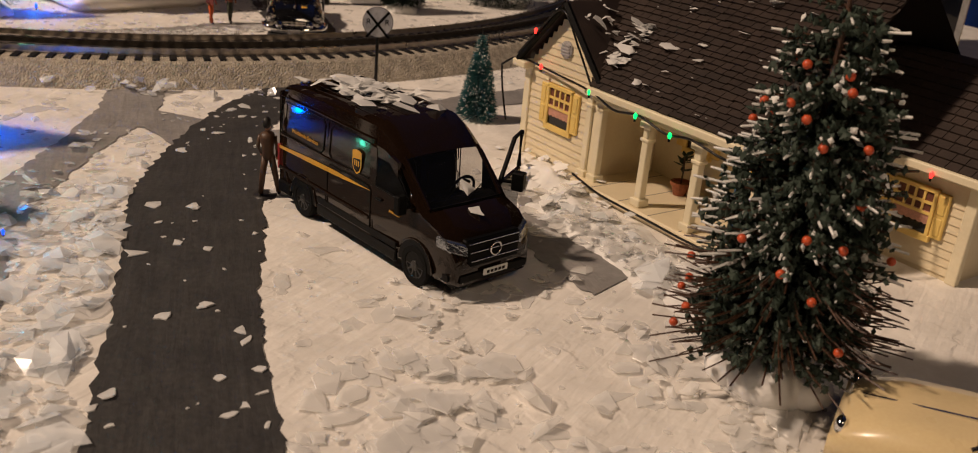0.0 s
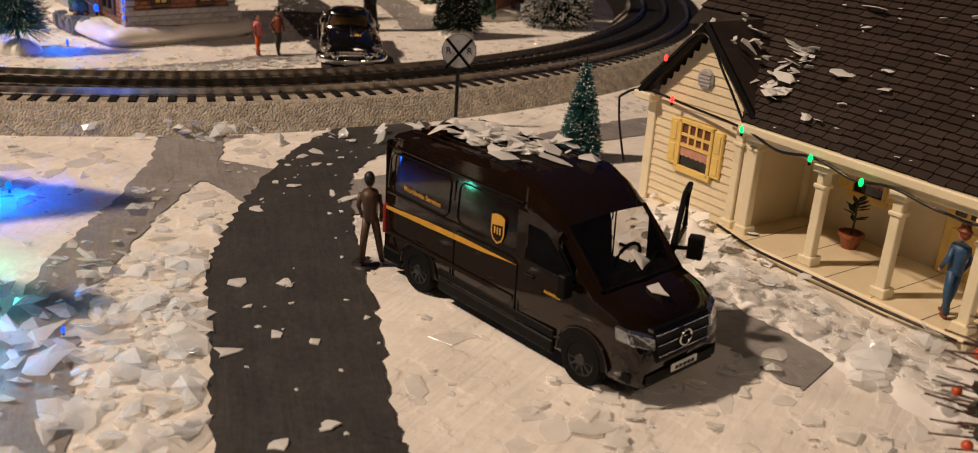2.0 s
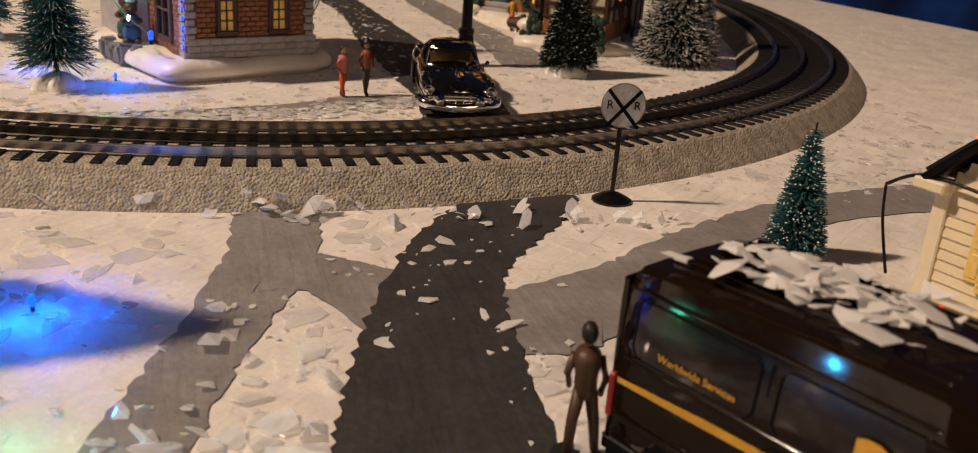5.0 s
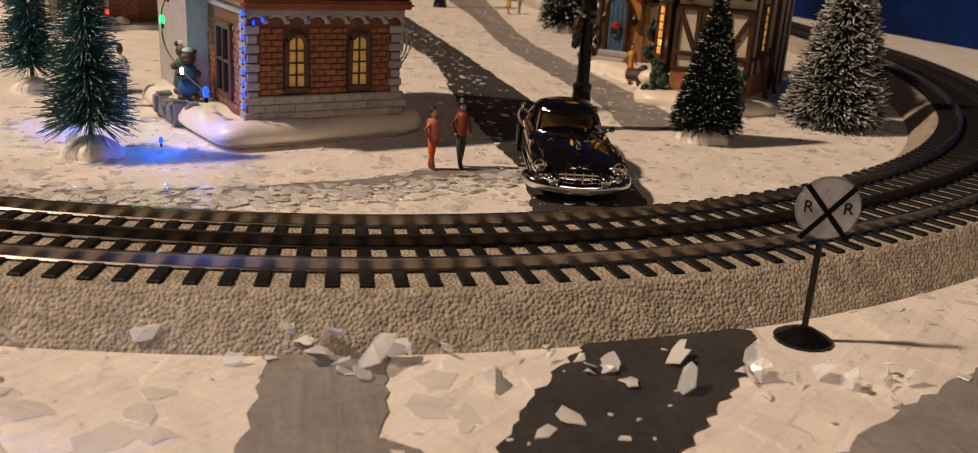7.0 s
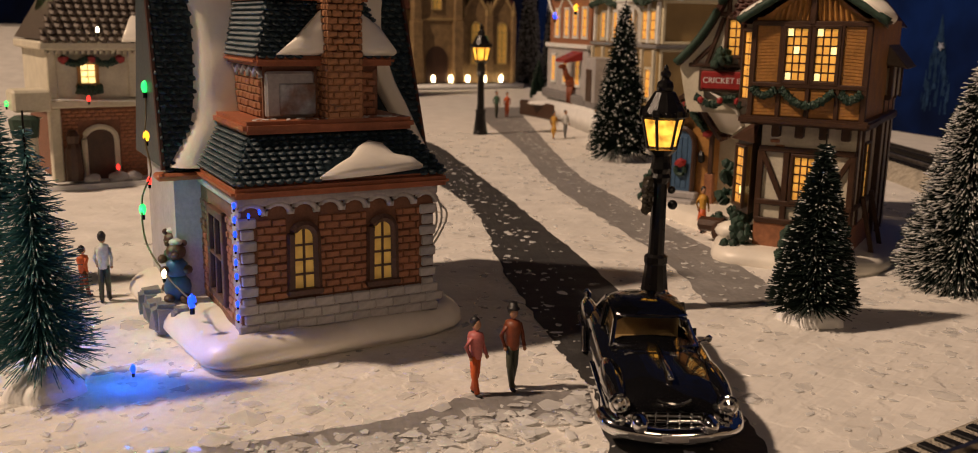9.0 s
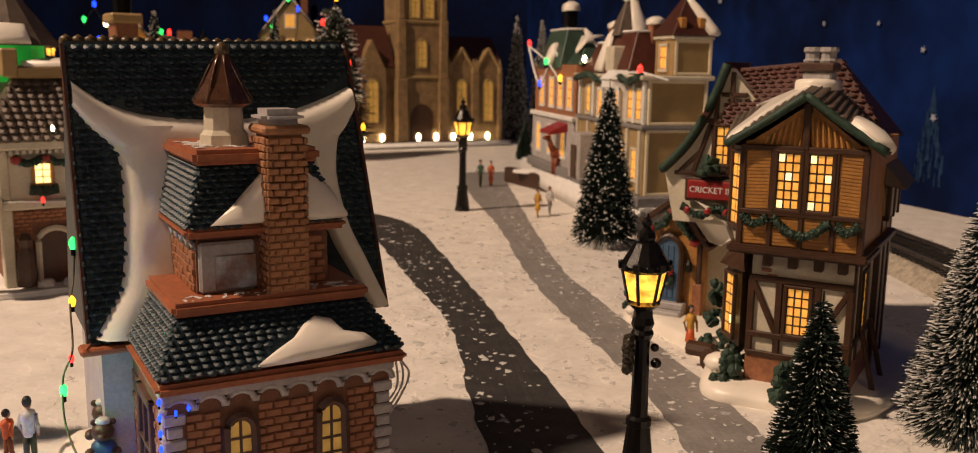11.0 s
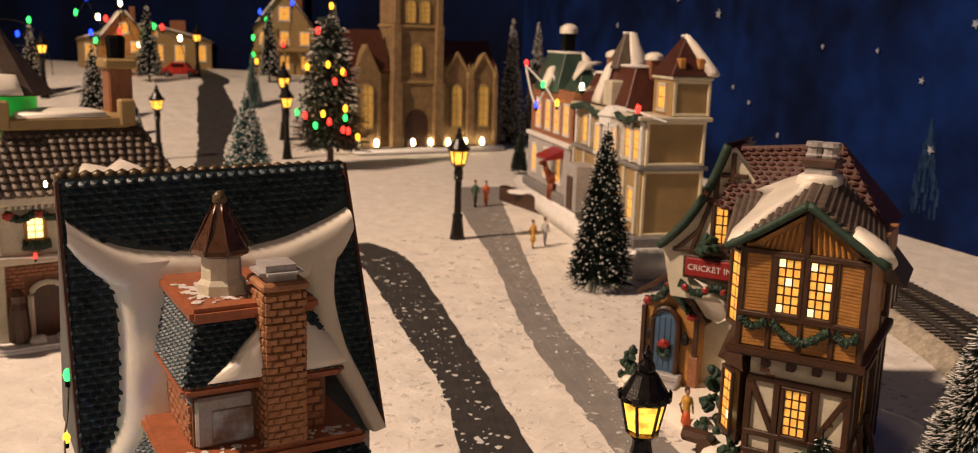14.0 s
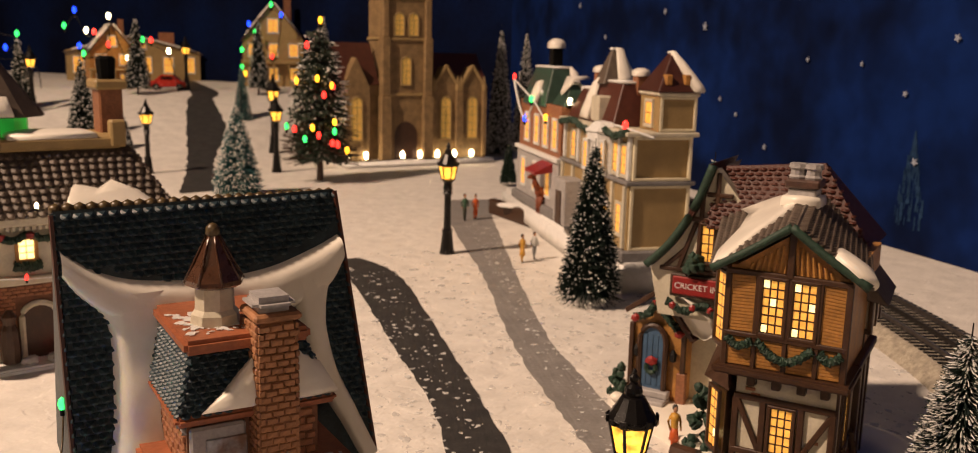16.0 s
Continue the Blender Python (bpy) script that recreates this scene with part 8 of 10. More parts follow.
        part("bench_seat", soft(se, 0.08, 2), BEIGE, o, "tan bench seat")
    part("floor", cbox(-2.2, 1.5, -1.2, 1.2, 1.1, 1.25, 0), BEIGE, o)
    w = bm_new()
    tube(w, [(0.75, 0.5 + 0.30 * math.cos(a), 1.72 + 0.26 * math.sin(a)) for a in [i * math.pi / 8 for i in range(17)]], 0.03, 5)
    part("steering_wheel", w, BEIGE, o)
    # chrome front
    gr = bm_new()
    prism(gr, [(-1.62, 0.62), (1.62, 0.62), (1.55, 1.0), (1.05, 1.22), (-1.05, 1.22), (-1.55, 1.0)], 4.5, 4.92, "x")
    bmesh.ops.recalc_face_normals(gr, faces=gr.faces[:])
    grille = part("grille", soft(gr, 0.08, 2), CHROME, o, "wide chrome grille")
    for z in (0.84, 1.0, 1.13):
        part("grille_slot", cbox(4.90, 4.94, -0.95, 0.95, z - 0.035, z + 0.035, 0.01), BLACK, grille)
    for k in range(6):
        y = -0.8 + 0.32 * k
        part("grille_tooth", cbox(4.92, 4.99, y - 0.035, y + 0.035, 0.72, 1.19, 0.02), CHROME, grille)
    bp = bm_new()
    tube(bp, spline([(4.2, -1.80, 0.78), (4.85, -1.6, 0.74), (5.10, -0.9, 0.66), (5.14, 0, 0.60), (5.10, 0.9, 0.66), (4.85, 1.6, 0.74), (4.2, 1.80, 0.78)], 6), 0.24, 10)
    bumper = part("bumper", bp, CHROME, o, "heavy chrome bumper", smooth=True)
    for s in (-1, 1):
        bu = bm_new()
        ball(bu, 5.12, s * 0.92, 0.96, 0.27, 1.5, 0.95, 0.95, 2)
        part("bumper_bullet", bu, CHROME, bumper, smooth=True)
        part("overrider", cbox(4.82, 5.14, s * 1.38 - 0.16, s * 1.38 + 0.16, 0.48, 1.08, 0.10, 2), CHROME, bumper)
    part("plate", cbox(5.34, 5.38, -0.35, 0.35, 0.52, 0.70, 0.01), STONE, bumper)
    oz = bm_new()
    tube(oz, [(4.35, 0, 1.86), (4.0, 0, 1.96), (3.2, 0, 1.97), (1.9, 0, 2.0)], 0.09, 6, 0.03)
    part("bonnet_ornament", oz, CHROME, o, "chrome bonnet spear", smooth=True)
    em = bm_new()
    tube(em, [(4.86, -0.45, 1.5), (4.96, 0, 1.32), (4.86, 0.45, 1.5)], 0.045, 5)
    part("badge", em, CHROME, o)
    mi = bm_new()
    tube(mi, [(1.2, 1.35, 1.85), (1.25, 1.62, 1.98)], 0.03, 5)
    ball(mi, 1.25, 1.68, 2.0, 0.13, 0.6, 1, 1, 1)
    part("door_mirror", mi, CHROME, o)
    return o


saloon()


# ---- cream car at the edge ----
def cream_car():
    o = thing("cream_saloon", "cream die-cast saloon with glossy windscreen and chrome lamps", "car", 12.4, 28.4, 0, 152)
    b = bm_new()
    rings = []
    for x, zt, w in ((-4.6, 1.1, 1.5), (-4.3, 1.6, 1.6), (-2.0, 1.8, 1.7), (1.6, 1.85, 1.7), (3.4, 1.72, 1.62), (4.4, 1.45, 1.5), (4.65, 1.0, 1.4)):
        half = [(0, 0.4), (w - 0.15, 0.4), (w, 0.7), (w - 0.02, 1.1), (w - 0.15, zt - 0.15), (w * 0.55, zt), (0, zt + 0.05)]
        rings.append([b.verts.new((x, y, z)) for y, z in [(-y, z) for y, z in half] + [(y, z) for y, z in half[-2:0:-1]]])
    n = len(rings[0])
    for p, q in zip(rings, rings[1:]):
        for k in range(n):
            b.faces.new((p[k], p[(k + 1) % n], q[(k + 1) % n], q[k]))
    b.faces.new(rings[0][::-1])
    b.faces.new(rings[-1])
    bmesh.ops.recalc_face_normals(b, faces=b.faces[:])
    part("body", b, CREAMPAINT, o, smooth=True)
    c = bm_new()
    hexa(c, [(-3.0, -1.45, 1.8), (1.9, -1.45, 1.8), (1.9, 1.45, 1.8), (-3.0, 1.45, 1.8), (-2.3, -1.15, 2.7), (0.7, -1.15, 2.7), (0.7, 1.15, 2.7), (-2.3, 1.15, 2.7)])
    part("glasshouse", soft(c, 0.1, 2), GLASS, o, "curved car windows").visible_shadow = False
    part("roof", cbox(-2.5, 0.75, -1.2, 1.2, 2.62, 2.82, 0.12, 2), CREAMPAINT, o)
    for s in (-1, 1):
        p = bm_new()
        tube(p, [(1.9, s * 1.42, 1.82), (0.7, s * 1.16, 2.68)], 0.06, 6)
        part("pillar", p, CHROME, o)
        h = bm_new()
        ball(h, 4.45, s * 1.15, 1.28, 0.24, 0.6, 1, 1, 2)
        part("headlight", h, CHROME, o, smooth=True)
        for xw in (-2.8, 2.9):
            wheel(o, xw, s * 1.5, 0.6, 0.6, 0.34, s, CHROME)
    part("seat", cbox(-1.8, 0.6, -1.0, 1.0, 1.7, 2.2, 0.1), BEIGE, o)
    t = bm_new()
    tube(t, [(1.7, 0.2, 1.92), (4.2, 0.1, 1.62)], 0.04, 5)
    part("bonnet_strip", t, CHROME, o)
    return o


CREAMPAINT = material("cream_car_paint", (0.68, 0.54, 0.30), 0.3, var=0.08, scale=1, bump=0.02, coat=0.4)
cream_car()


# potted plant on the bungalow porch
def potted_plant():
    o = thing("potted_plant", "small green plant in a terracotta pot on the porch", "plant", 0, 0, 0)
    o.matrix_basis = at(1.3, 51.4, 0, -55) @ at(7.59, 2.13, 0.34)
    p = bm_new()
    lathe(p, [(0.24, 0.0), (0.36, 0.4), (0.42, 0.42), (0.42, 0.54), (0.34, 0.54), (0.32, 0.46)], 14)
    part("pot", p, CLAY, o, "terracotta pot")
    s = bm_new()
    tube(s, [(0, 0, 0.4), (0.03, 0, 0.9), (-0.02, 0.02, 1.5)], 0.035, 5)
    part("stem", s, TIMBER, o)
    rng = random.Random(8)
    for k in range(16):
        a, z = rng.uniform(0, 6.28), rng.uniform(0.8, 1.6)
        lf = bm_new()
        d = Vector((math.cos(a), math.sin(a), 0.35))
        u = Vector((-math.sin(a), math.cos(a), 0))
        c = Vector((0, 0, z))
        q = [c, c + d * 0.2 + u * 0.09, c + d * 0.42, c + d * 0.2 - u * 0.09]
        up = Vector((0, 0, 0.02))
        hexa(lf, [tuple(v) for v in q] + [tuple(v + up) for v in q])
        part("leaf", lf, GREEN, o)
    return o


potted_plant()


# ---- loose plastic snow ----
ROAD_L = [(28.6, -8.6), (34.6, -10.2), (39.1, -11.6), (42.6, -12.6), (46, -12.95), (50.6, -13.0), (54.8, -12.5), (58, -11.5)]
ROAD_R = [(28.6, -4.2), (32.8, -5.6), (35.5, -6.4), (40.3, -7.4), (45.4, -8.7), (49.1, -9.4), (51.9, -9.7), (54.1, -9.2), (58, -7.8)]


def along(tab, y):
    if y <= tab[0][0]:
        return tab[0][1] + (tab[0][0] - y) * 0.29
    for (y0, x0), (y1, x1) in zip(tab, tab[1:]):
        if y <= y1:
            return x0 + (x1 - x0) * (y - y0) / (y1 - y0)
    return tab[-1][1]


def left_bank(rng):
    y = 24 + 33 * rng.random() ** 1.15
    edge = along(ROAD_L, y)
    x = edge - 0.4 - 13 * rng.random() ** 1.5
    heap = noise.noise(Vector((x * 0.35, y * 0.35, 2.0)))
    if y > 43 and rng.random() < 0.70 + 0.03 * (y - 43):
        return None
    if x < edge - 5 and rng.random() < 0.5:
        return None
    return (x, y, 0.03 + 0.12 * max(0, heap) * rng.random() + 0.03 * rng.random())


def white_bank(rng):
    p = left_bank(rng)
    if p and p[0] < along(ROAD_L, p[1]) - 3.2 and rng.random() < 0.8:
        return None
    return p


flakes("snow_flakes", 1000, white_bank, (0.10, 0.7), FILM, "drift of torn white plastic film beside the road", 3, 0.10, 0.012)
flakes("clear_snow_flakes", 1100, left_bank, (0.12, 0.75), FLAKE_CLEAR, "clear glassy plastic flakes on the drift", 4, 0.35, 0.012)


def right_bank(rng):
    y = 22 + 26 * rng.random()
    edge = along(ROAD_R, y)
    x = edge + 0.1 + 17 * rng.random()
    if x > 14 or (-1 < x < 0.9 and 38 < y < 46):
        return None
    heap = smoothstep(-0.05, 0.45, noise.noise(Vector((x * 0.30, y * 0.42, 5.3))) + 0.25 * math.exp(-((y - 29.5 + 0.15 * x) / 2.6) ** 2))
    if rng.random() > 0.12 + 0.88 * heap:
        return None
    return (x, y, -0.02 + 0.02 * rng.random() + 0.16 * heap * rng.random())


flakes("embedded_flakes", 1900, right_bank, (0.10, 0.75), FILM, "translucent white flakes pressed into the painted snow", 5, 0.07, 0.02)
flakes("embedded_flakes", 420, right_bank, (0.10, 0.5), FILM, "crumpled white flakes heaped on the painted snow", 54, 0.35, 0.015)


def heap_by_house(rng):
    a = rng.random()
    x, y = 2.6 + 5.0 * a + rng.gauss(0, 0.7), 44.5 - 7.8 * a + rng.gauss(0, 0.7)
    return (x, y, 0.16 + 0.35 * rng.random() * math.exp(-((a - 0.35) ** 2) * 5))


flakes("snow_flakes", 150, heap_by_house, (0.15, 0.6), FILM, "heap of white flakes before the bungalow", 6, 0.16, 0.03)
flakes("clear_snow_flakes", 60, heap_by_house, (0.15, 0.65), FLAKE_CLEAR, "clear flakes glinting on the heap", 7, 0.4, 0.02)


def front_heap(rng):
    return (rng.gauss(2.0, 2.6), 27.2 + rng.gauss(0, 1.7), 0.01 + 0.1 * rng.random())


flakes("snow_flakes", 160, front_heap, (0.2, 0.8), FILM, "heap of white flakes on the snow", 8, 0.25, 0.015)


def wing_heap(rng):
    return (2.4 + rng.gauss(0, 1.1), 47.6 + rng.gauss(0, 1.6), 0.02 + 0.35 * rng.random())


flakes("snow_flakes", 90, wing_heap, (0.2, 0.6), SNOWFLUFF, "soft snow banked against the bungalow", 9, 0.35, 0.03)


def upper_town(rng):
    x, y = -36 + 46 * rng.random(), 62 + 70 * rng.random() ** 1.3
    return (x, y, 0.0 + 0.02 * rng.random())


flakes("fine_snow_flakes", 2600, upper_town, (0.04, 0.27), FLAKE, "fine flakes strewn over the village ground", 10, 0.12, 0.012)


def beside_track(rng):
    t = rng.random()
    x = -27 + 23 * t
    y = 54.9 + 0.022 * (x + 27) ** 1.75 * 0.55 + rng.gauss(0.3, 0.4)
    return (x, y, 0.05 + 0.25 * rng.random())


flakes("clear_snow_flakes", 34, beside_track, (0.2, 0.62), FLAKE_CLEAR, "clear flakes leaning on the ballast", 11, 1.0, 0.03)
flakes("snow_flakes", 24, beside_track, (0.15, 0.55), FLAKE, "white flakes leaning on the ballast", 12, 0.6, 0.02)


def track_front(rng):
    x = -24 + 22 * rng.random()
    return (x, 47 + 12 * rng.random(), 0.06)


flakes("snow_flakes", 60, track_front, (0.06, 0.36), FLAKE, "scattered flakes before the track", 13, 0.06, 0.015)

# single flakes on the black road
rng = random.Random(21)
for i in range(80):
    y = 24 + 33 * rng.random()
    a, b = along(ROAD_L, y), along(ROAD_R, y)
    vs, fs = [], []
    flake_mesh(vs, fs, 0, 0, 0, 0.05 + 0.38 * rng.random() ** 2.6, rng, 0.12, 0.03)
    o = mesh_py("snow_flake", vs, fs, FLAKE)
    o.matrix_basis = at(a + (b - a) * rng.uniform(0.02, 0.98), y, 0.055)
    tagged(o, "single white plastic flake on the black road", "snow flake", "flakes on the road")


def town_road(rng):
    t = rng.random()
    y = 64 + 70 * t
    return (-11.5 - 0.0 - (y - 66) * 0.30 - 0.0015 * (y - 66) ** 2 + rng.uniform(-2.2, 2.2), y, 0.055)


flakes("fine_snow_flakes", 420, town_road, (0.04, 0.28), FLAKE, "fine flakes strewn on the village road", 14, 0.1, 0.02)


def pavement_dust(rng):
    y = 85 + 75 * rng.random()
    return (-9.5 - (y - 85) * 0.30 + rng.uniform(-2, 2), y, 0.045)


flakes("fine_snow_flakes", 420, pavement_dust, (0.04, 0.25), FLAKE, "fine flakes strewn on the pavement", 15, 0.15, 0.02)


# flakes heaped on the van roof
def van_roof(rng):
    x, y = rng.gauss(-1.9, 1.35), rng.gauss(0.1, 0.62)
    if abs(y) > 1.3 or x > 1.6 or x < -4.1:
        return None
    return (x, y, 4.46 + 0.20 * rng.random() * math.exp(-((x + 2) ** 2) / 3))


heap = flakes("flake_heap", 120, van_roof, (0.14, 0.62), FLAKE, "heap of white flakes on the van roof", 16, 0.30, 0.015)
heap.matrix_basis = at(-3.2, 40.9, 0, -48)
rng = random.Random(31)
for x, y, z, r in ((4.1, -0.1, 2.33, 0.36), (3.3, 0.25, 2.72, 0.34)):
    vs, fs = [], []
    flake_mesh(vs, fs, 0, 0, 0, r, rng, 0.1, 0.03)
    o = mesh_py("snow_flake", vs, fs, FLAKE)
    o.matrix_basis = at(-3.2, 40.9, 0, -48) @ at(x, y, z, 0, 0, 14 if z < 2.5 else 45)
    tagged(o, "white plastic flake lying on the van bonnet", "snow flake")


def path_cover(rng):
    x = -42 + 27 * rng.random()
    y = 63.0 + 0.19 * max(0, x + 36) + 0.0145 * max(0, x + 30) ** 2 * 1.6 + rng.gauss(0.1, 0.75)
    return (x, y, 0.04 + 0.02 * rng.random())


flakes("snow_flakes", 850, path_cover, (0.06, 0.5), FILM, "loose flakes half covering the worn path", 51, 0.08, 0.012)
flakes("snow_flakes", 620, path_cover, (0.06, 0.42), FLAKE, "crumbs of white flakes over the worn path", 55, 0.15, 0.015)


def front_ground(rng):
    x = -28 + 34 * rng.random()
    if -18.6 < x < -14.8 or x > -13.4:
        return None
    return (x, 47 + 9 * rng.random(), -0.01 + 0.03 * rng.random())


flakes("embedded_flakes", 260, front_ground, (0.08, 0.7), FILM, "flat white flakes pressed into the snow before the track", 52, 0.03, 0.012)


def village_ground(rng):
    return (-40 + 52 * rng.random(), 64 + 80 * rng.random() ** 1.4, -0.01 + 0.035 * rng.random())


flakes("embedded_flakes", 2600, village_ground, (0.08, 0.55), FILM, "flat white flakes pressed into the village snow", 53, 0.04, 0.012)


def snow_mound(name, line, width, height, label, seed):
    """A low uneven ridge of loose snow along a line on the ground."""
    b = bm_new()
    pts = spline([(x, y, 0) for x, y in line], 14)
    rows = []
    for i, p in enumerate(pts):
        d = (pts[min(i + 1, len(pts) - 1)] - pts[max(i - 1, 0)]).normalized()
        n = Vector((d.y, -d.x, 0))
        end = min(1.0, i / 8, (len(pts) - 1 - i) / 8)
        row = []
        for k in range(17):
            t = k / 8 - 1
            q = p + n * width * t * (1 + 0.25 * noise.noise(p * 0.6 + Vector((seed, t, 0))))
            h = height * end * max(0, 1 - t * t) * (0.8 + 0.9 * noise.noise(Vector((q.x * 1.1, q.y * 1.1, seed)))) + 0.12 * noise.noise(Vector((q.x * 3.5, q.y * 3.5, seed))) * (1 - t * t) * end
            row.append(b.verts.new((q.x, q.y, max(-0.02, h))))
        rows.append(row)
    for r, s in zip(rows, rows[1:]):
        for k in range(16):
            b.faces.new((r[k], r[k + 1], s[k + 1], s[k]))
    bmesh.ops.recalc_face_normals(b, faces=b.faces[:])
    if sum(f.normal.z for f in b.faces) < 0:
        bmesh.ops.reverse_faces(b, faces=b.faces[:])
    tagged(link(name, b, SNOWFLUFF, smooth=True), label, "artificial snow", kind="stuff")


snow_mound("snow_drift", [(2.2, 45.6), (3.6, 43.4), (5.0, 41.0), (6.4, 38.8), (7.8, 36.4)], 1.6, 0.34, "low drift of loose white snow before the bungalow", 3)
snow_mound("snow_drift", [(-1.6, 27.6), (0.6, 27.0), (2.6, 27.0), (4.8, 26.4)], 1.8, 0.5, "low drift of loose white snow on the field", 7)
snow_mound("snow_drift", [(1.4, 49.6), (2.3, 47.6), (3.0, 46.0)], 1.0, 0.5, "soft snow banked against the bungalow wall", 9)


# ---- buildings further back ----
def lit_window(parent, m, w, h, frame, glow, cols=2, rows=2, name="window"):
    win = new(name)
    win.parent, win.matrix_basis = parent, m
    for i in range(cols):
        for j in range(rows):
            part("pane", cbox(-w / 2 + w * i / cols + 0.05, -w / 2 + w * (i + 1) / cols - 0.05, -0.05, 0.1, h * j / rows + 0.05, h * (j + 1) / rows - 0.05, 0), glow, win)
    fr = bm_new()
    for x0, x1, z0, z1 in ((-w / 2 - 0.2, -w / 2, -0.2, h + 0.2), (w / 2, w / 2 + 0.2, -0.2, h + 0.2), (-w / 2 - 0.2, w / 2 + 0.2, h, h + 0.25), (-w / 2 - 0.3, w / 2 + 0.3, -0.3, 0)):
        box(fr, x0, x1, -0.15, 0.1, z0, z1)
    part("window_frame", fr, frame, win)
    return win


def slab_roof(parent, pts, mat, thick=0.3, name="roof", label=""):
    b = bm_new()
    p = [Vector(q) for q in pts]
    n = (p[1] - p[0]).cross(p[2] - p[0]).normalized() * thick
    lo, hi = [b.verts.new(q - n) for q in p], [b.verts.new(q) for q in p]
    b.faces.new(lo[::-1])
    b.faces.new(hi)
    for i in range(len(p)):
        j = (i + 1) % len(p)
        b.faces.new((lo[i], lo[j], hi[j], hi[i]))
    return part(name, b, mat, parent, label)


def hip(parent, u0, u1, v0, v1, z0, z1, inset, mat, name="roof", label=""):
    b = bm_new()
    hexa(b, [(u0, v0, z0), (u1, v0, z0), (u1, v1, z0), (u0, v1, z0), (u0 + inset, v0 + inset, z1), (u1 - inset, v0 + inset, z1), (u1 - inset, v1 - inset, z1), (u0 + inset, v1 - inset, z1)])
    roof = part(name, soft(b, 0.08, 1), mat, parent, label)
    for x, y, sx, sy in ((u1, v0, -1, 1),):
        rd = bm_new()
        tube(rd, [(x, y, z0 + 0.1), (x + sx * inset * 0.5, y + sy * inset * 0.5, (z0 + z1) / 2 + 0.15), (x + sx * inset, y + sy * inset, z1 + 0.05)], 0.26, 6, 0.16)
        part("snow_ridge", rd, SNOWFLUFF, parent, "snow along the hip", smooth=True)
    cp = bm_new()
    box(cp, u0 + inset - 0.15, u1 - inset + 0.15, v0 + inset - 0.15, v1 - inset + 0.15, z1 - 0.1, z1 + 0.16)
    part("roof_snow", soft(cp, 0.1, 2), SNOWFLUFF, parent, "snow lying on the flat top", smooth=True)
    return roof


# raised bank on which the manor stands
def bank():
    b = bm_new()
    prism(b, [(-14.6, 130.6), (-6.0, 133.5), (-22, 176), (-31.5, 172.5), (-24.5, 153.5), (-17.6, 136)], 0.0, 2.7, "z")
    bmesh.ops.recalc_face_normals(b, faces=b.faces[:])
    tagged(link("snow_bank", soft(b, 0.5, 3), SNOWFLUFF, smooth=True), "raised white snow bank under the manor", "bank", kind="structure")


bank()
w = bm_new()
hexa(w, [(-32.4, 167.3, 0), (-23.3, 155.2, 0), (-22.6, 156.2, 0), (-31.7, 168.3, 0), (-32.4, 167.3, 1.9), (-23.3, 155.2, 1.9), (-22.6, 156.2, 1.9), (-31.7, 168.3, 1.9)])
tagged(link("retaining_wall", soft(w, 0.15, 1), TIMBER), "low dark brown retaining wall capped with snow", "wall")
snow_on = bm_new()
ball(snow_on, -28.5, 163.2, 1.9, 1.0, 2.2, 1.2, 0.35, 2, 0.2)
tagged(link("snow_heap", snow_on, SNOWFLUFF, smooth=True), "snow lying along the low brown wall", "snow")


SHOPGREEN = material("shop_roof_green", (0.035, 0.075, 0.055), 0.5, var=0.3, scale=0.8, bump=0.2)


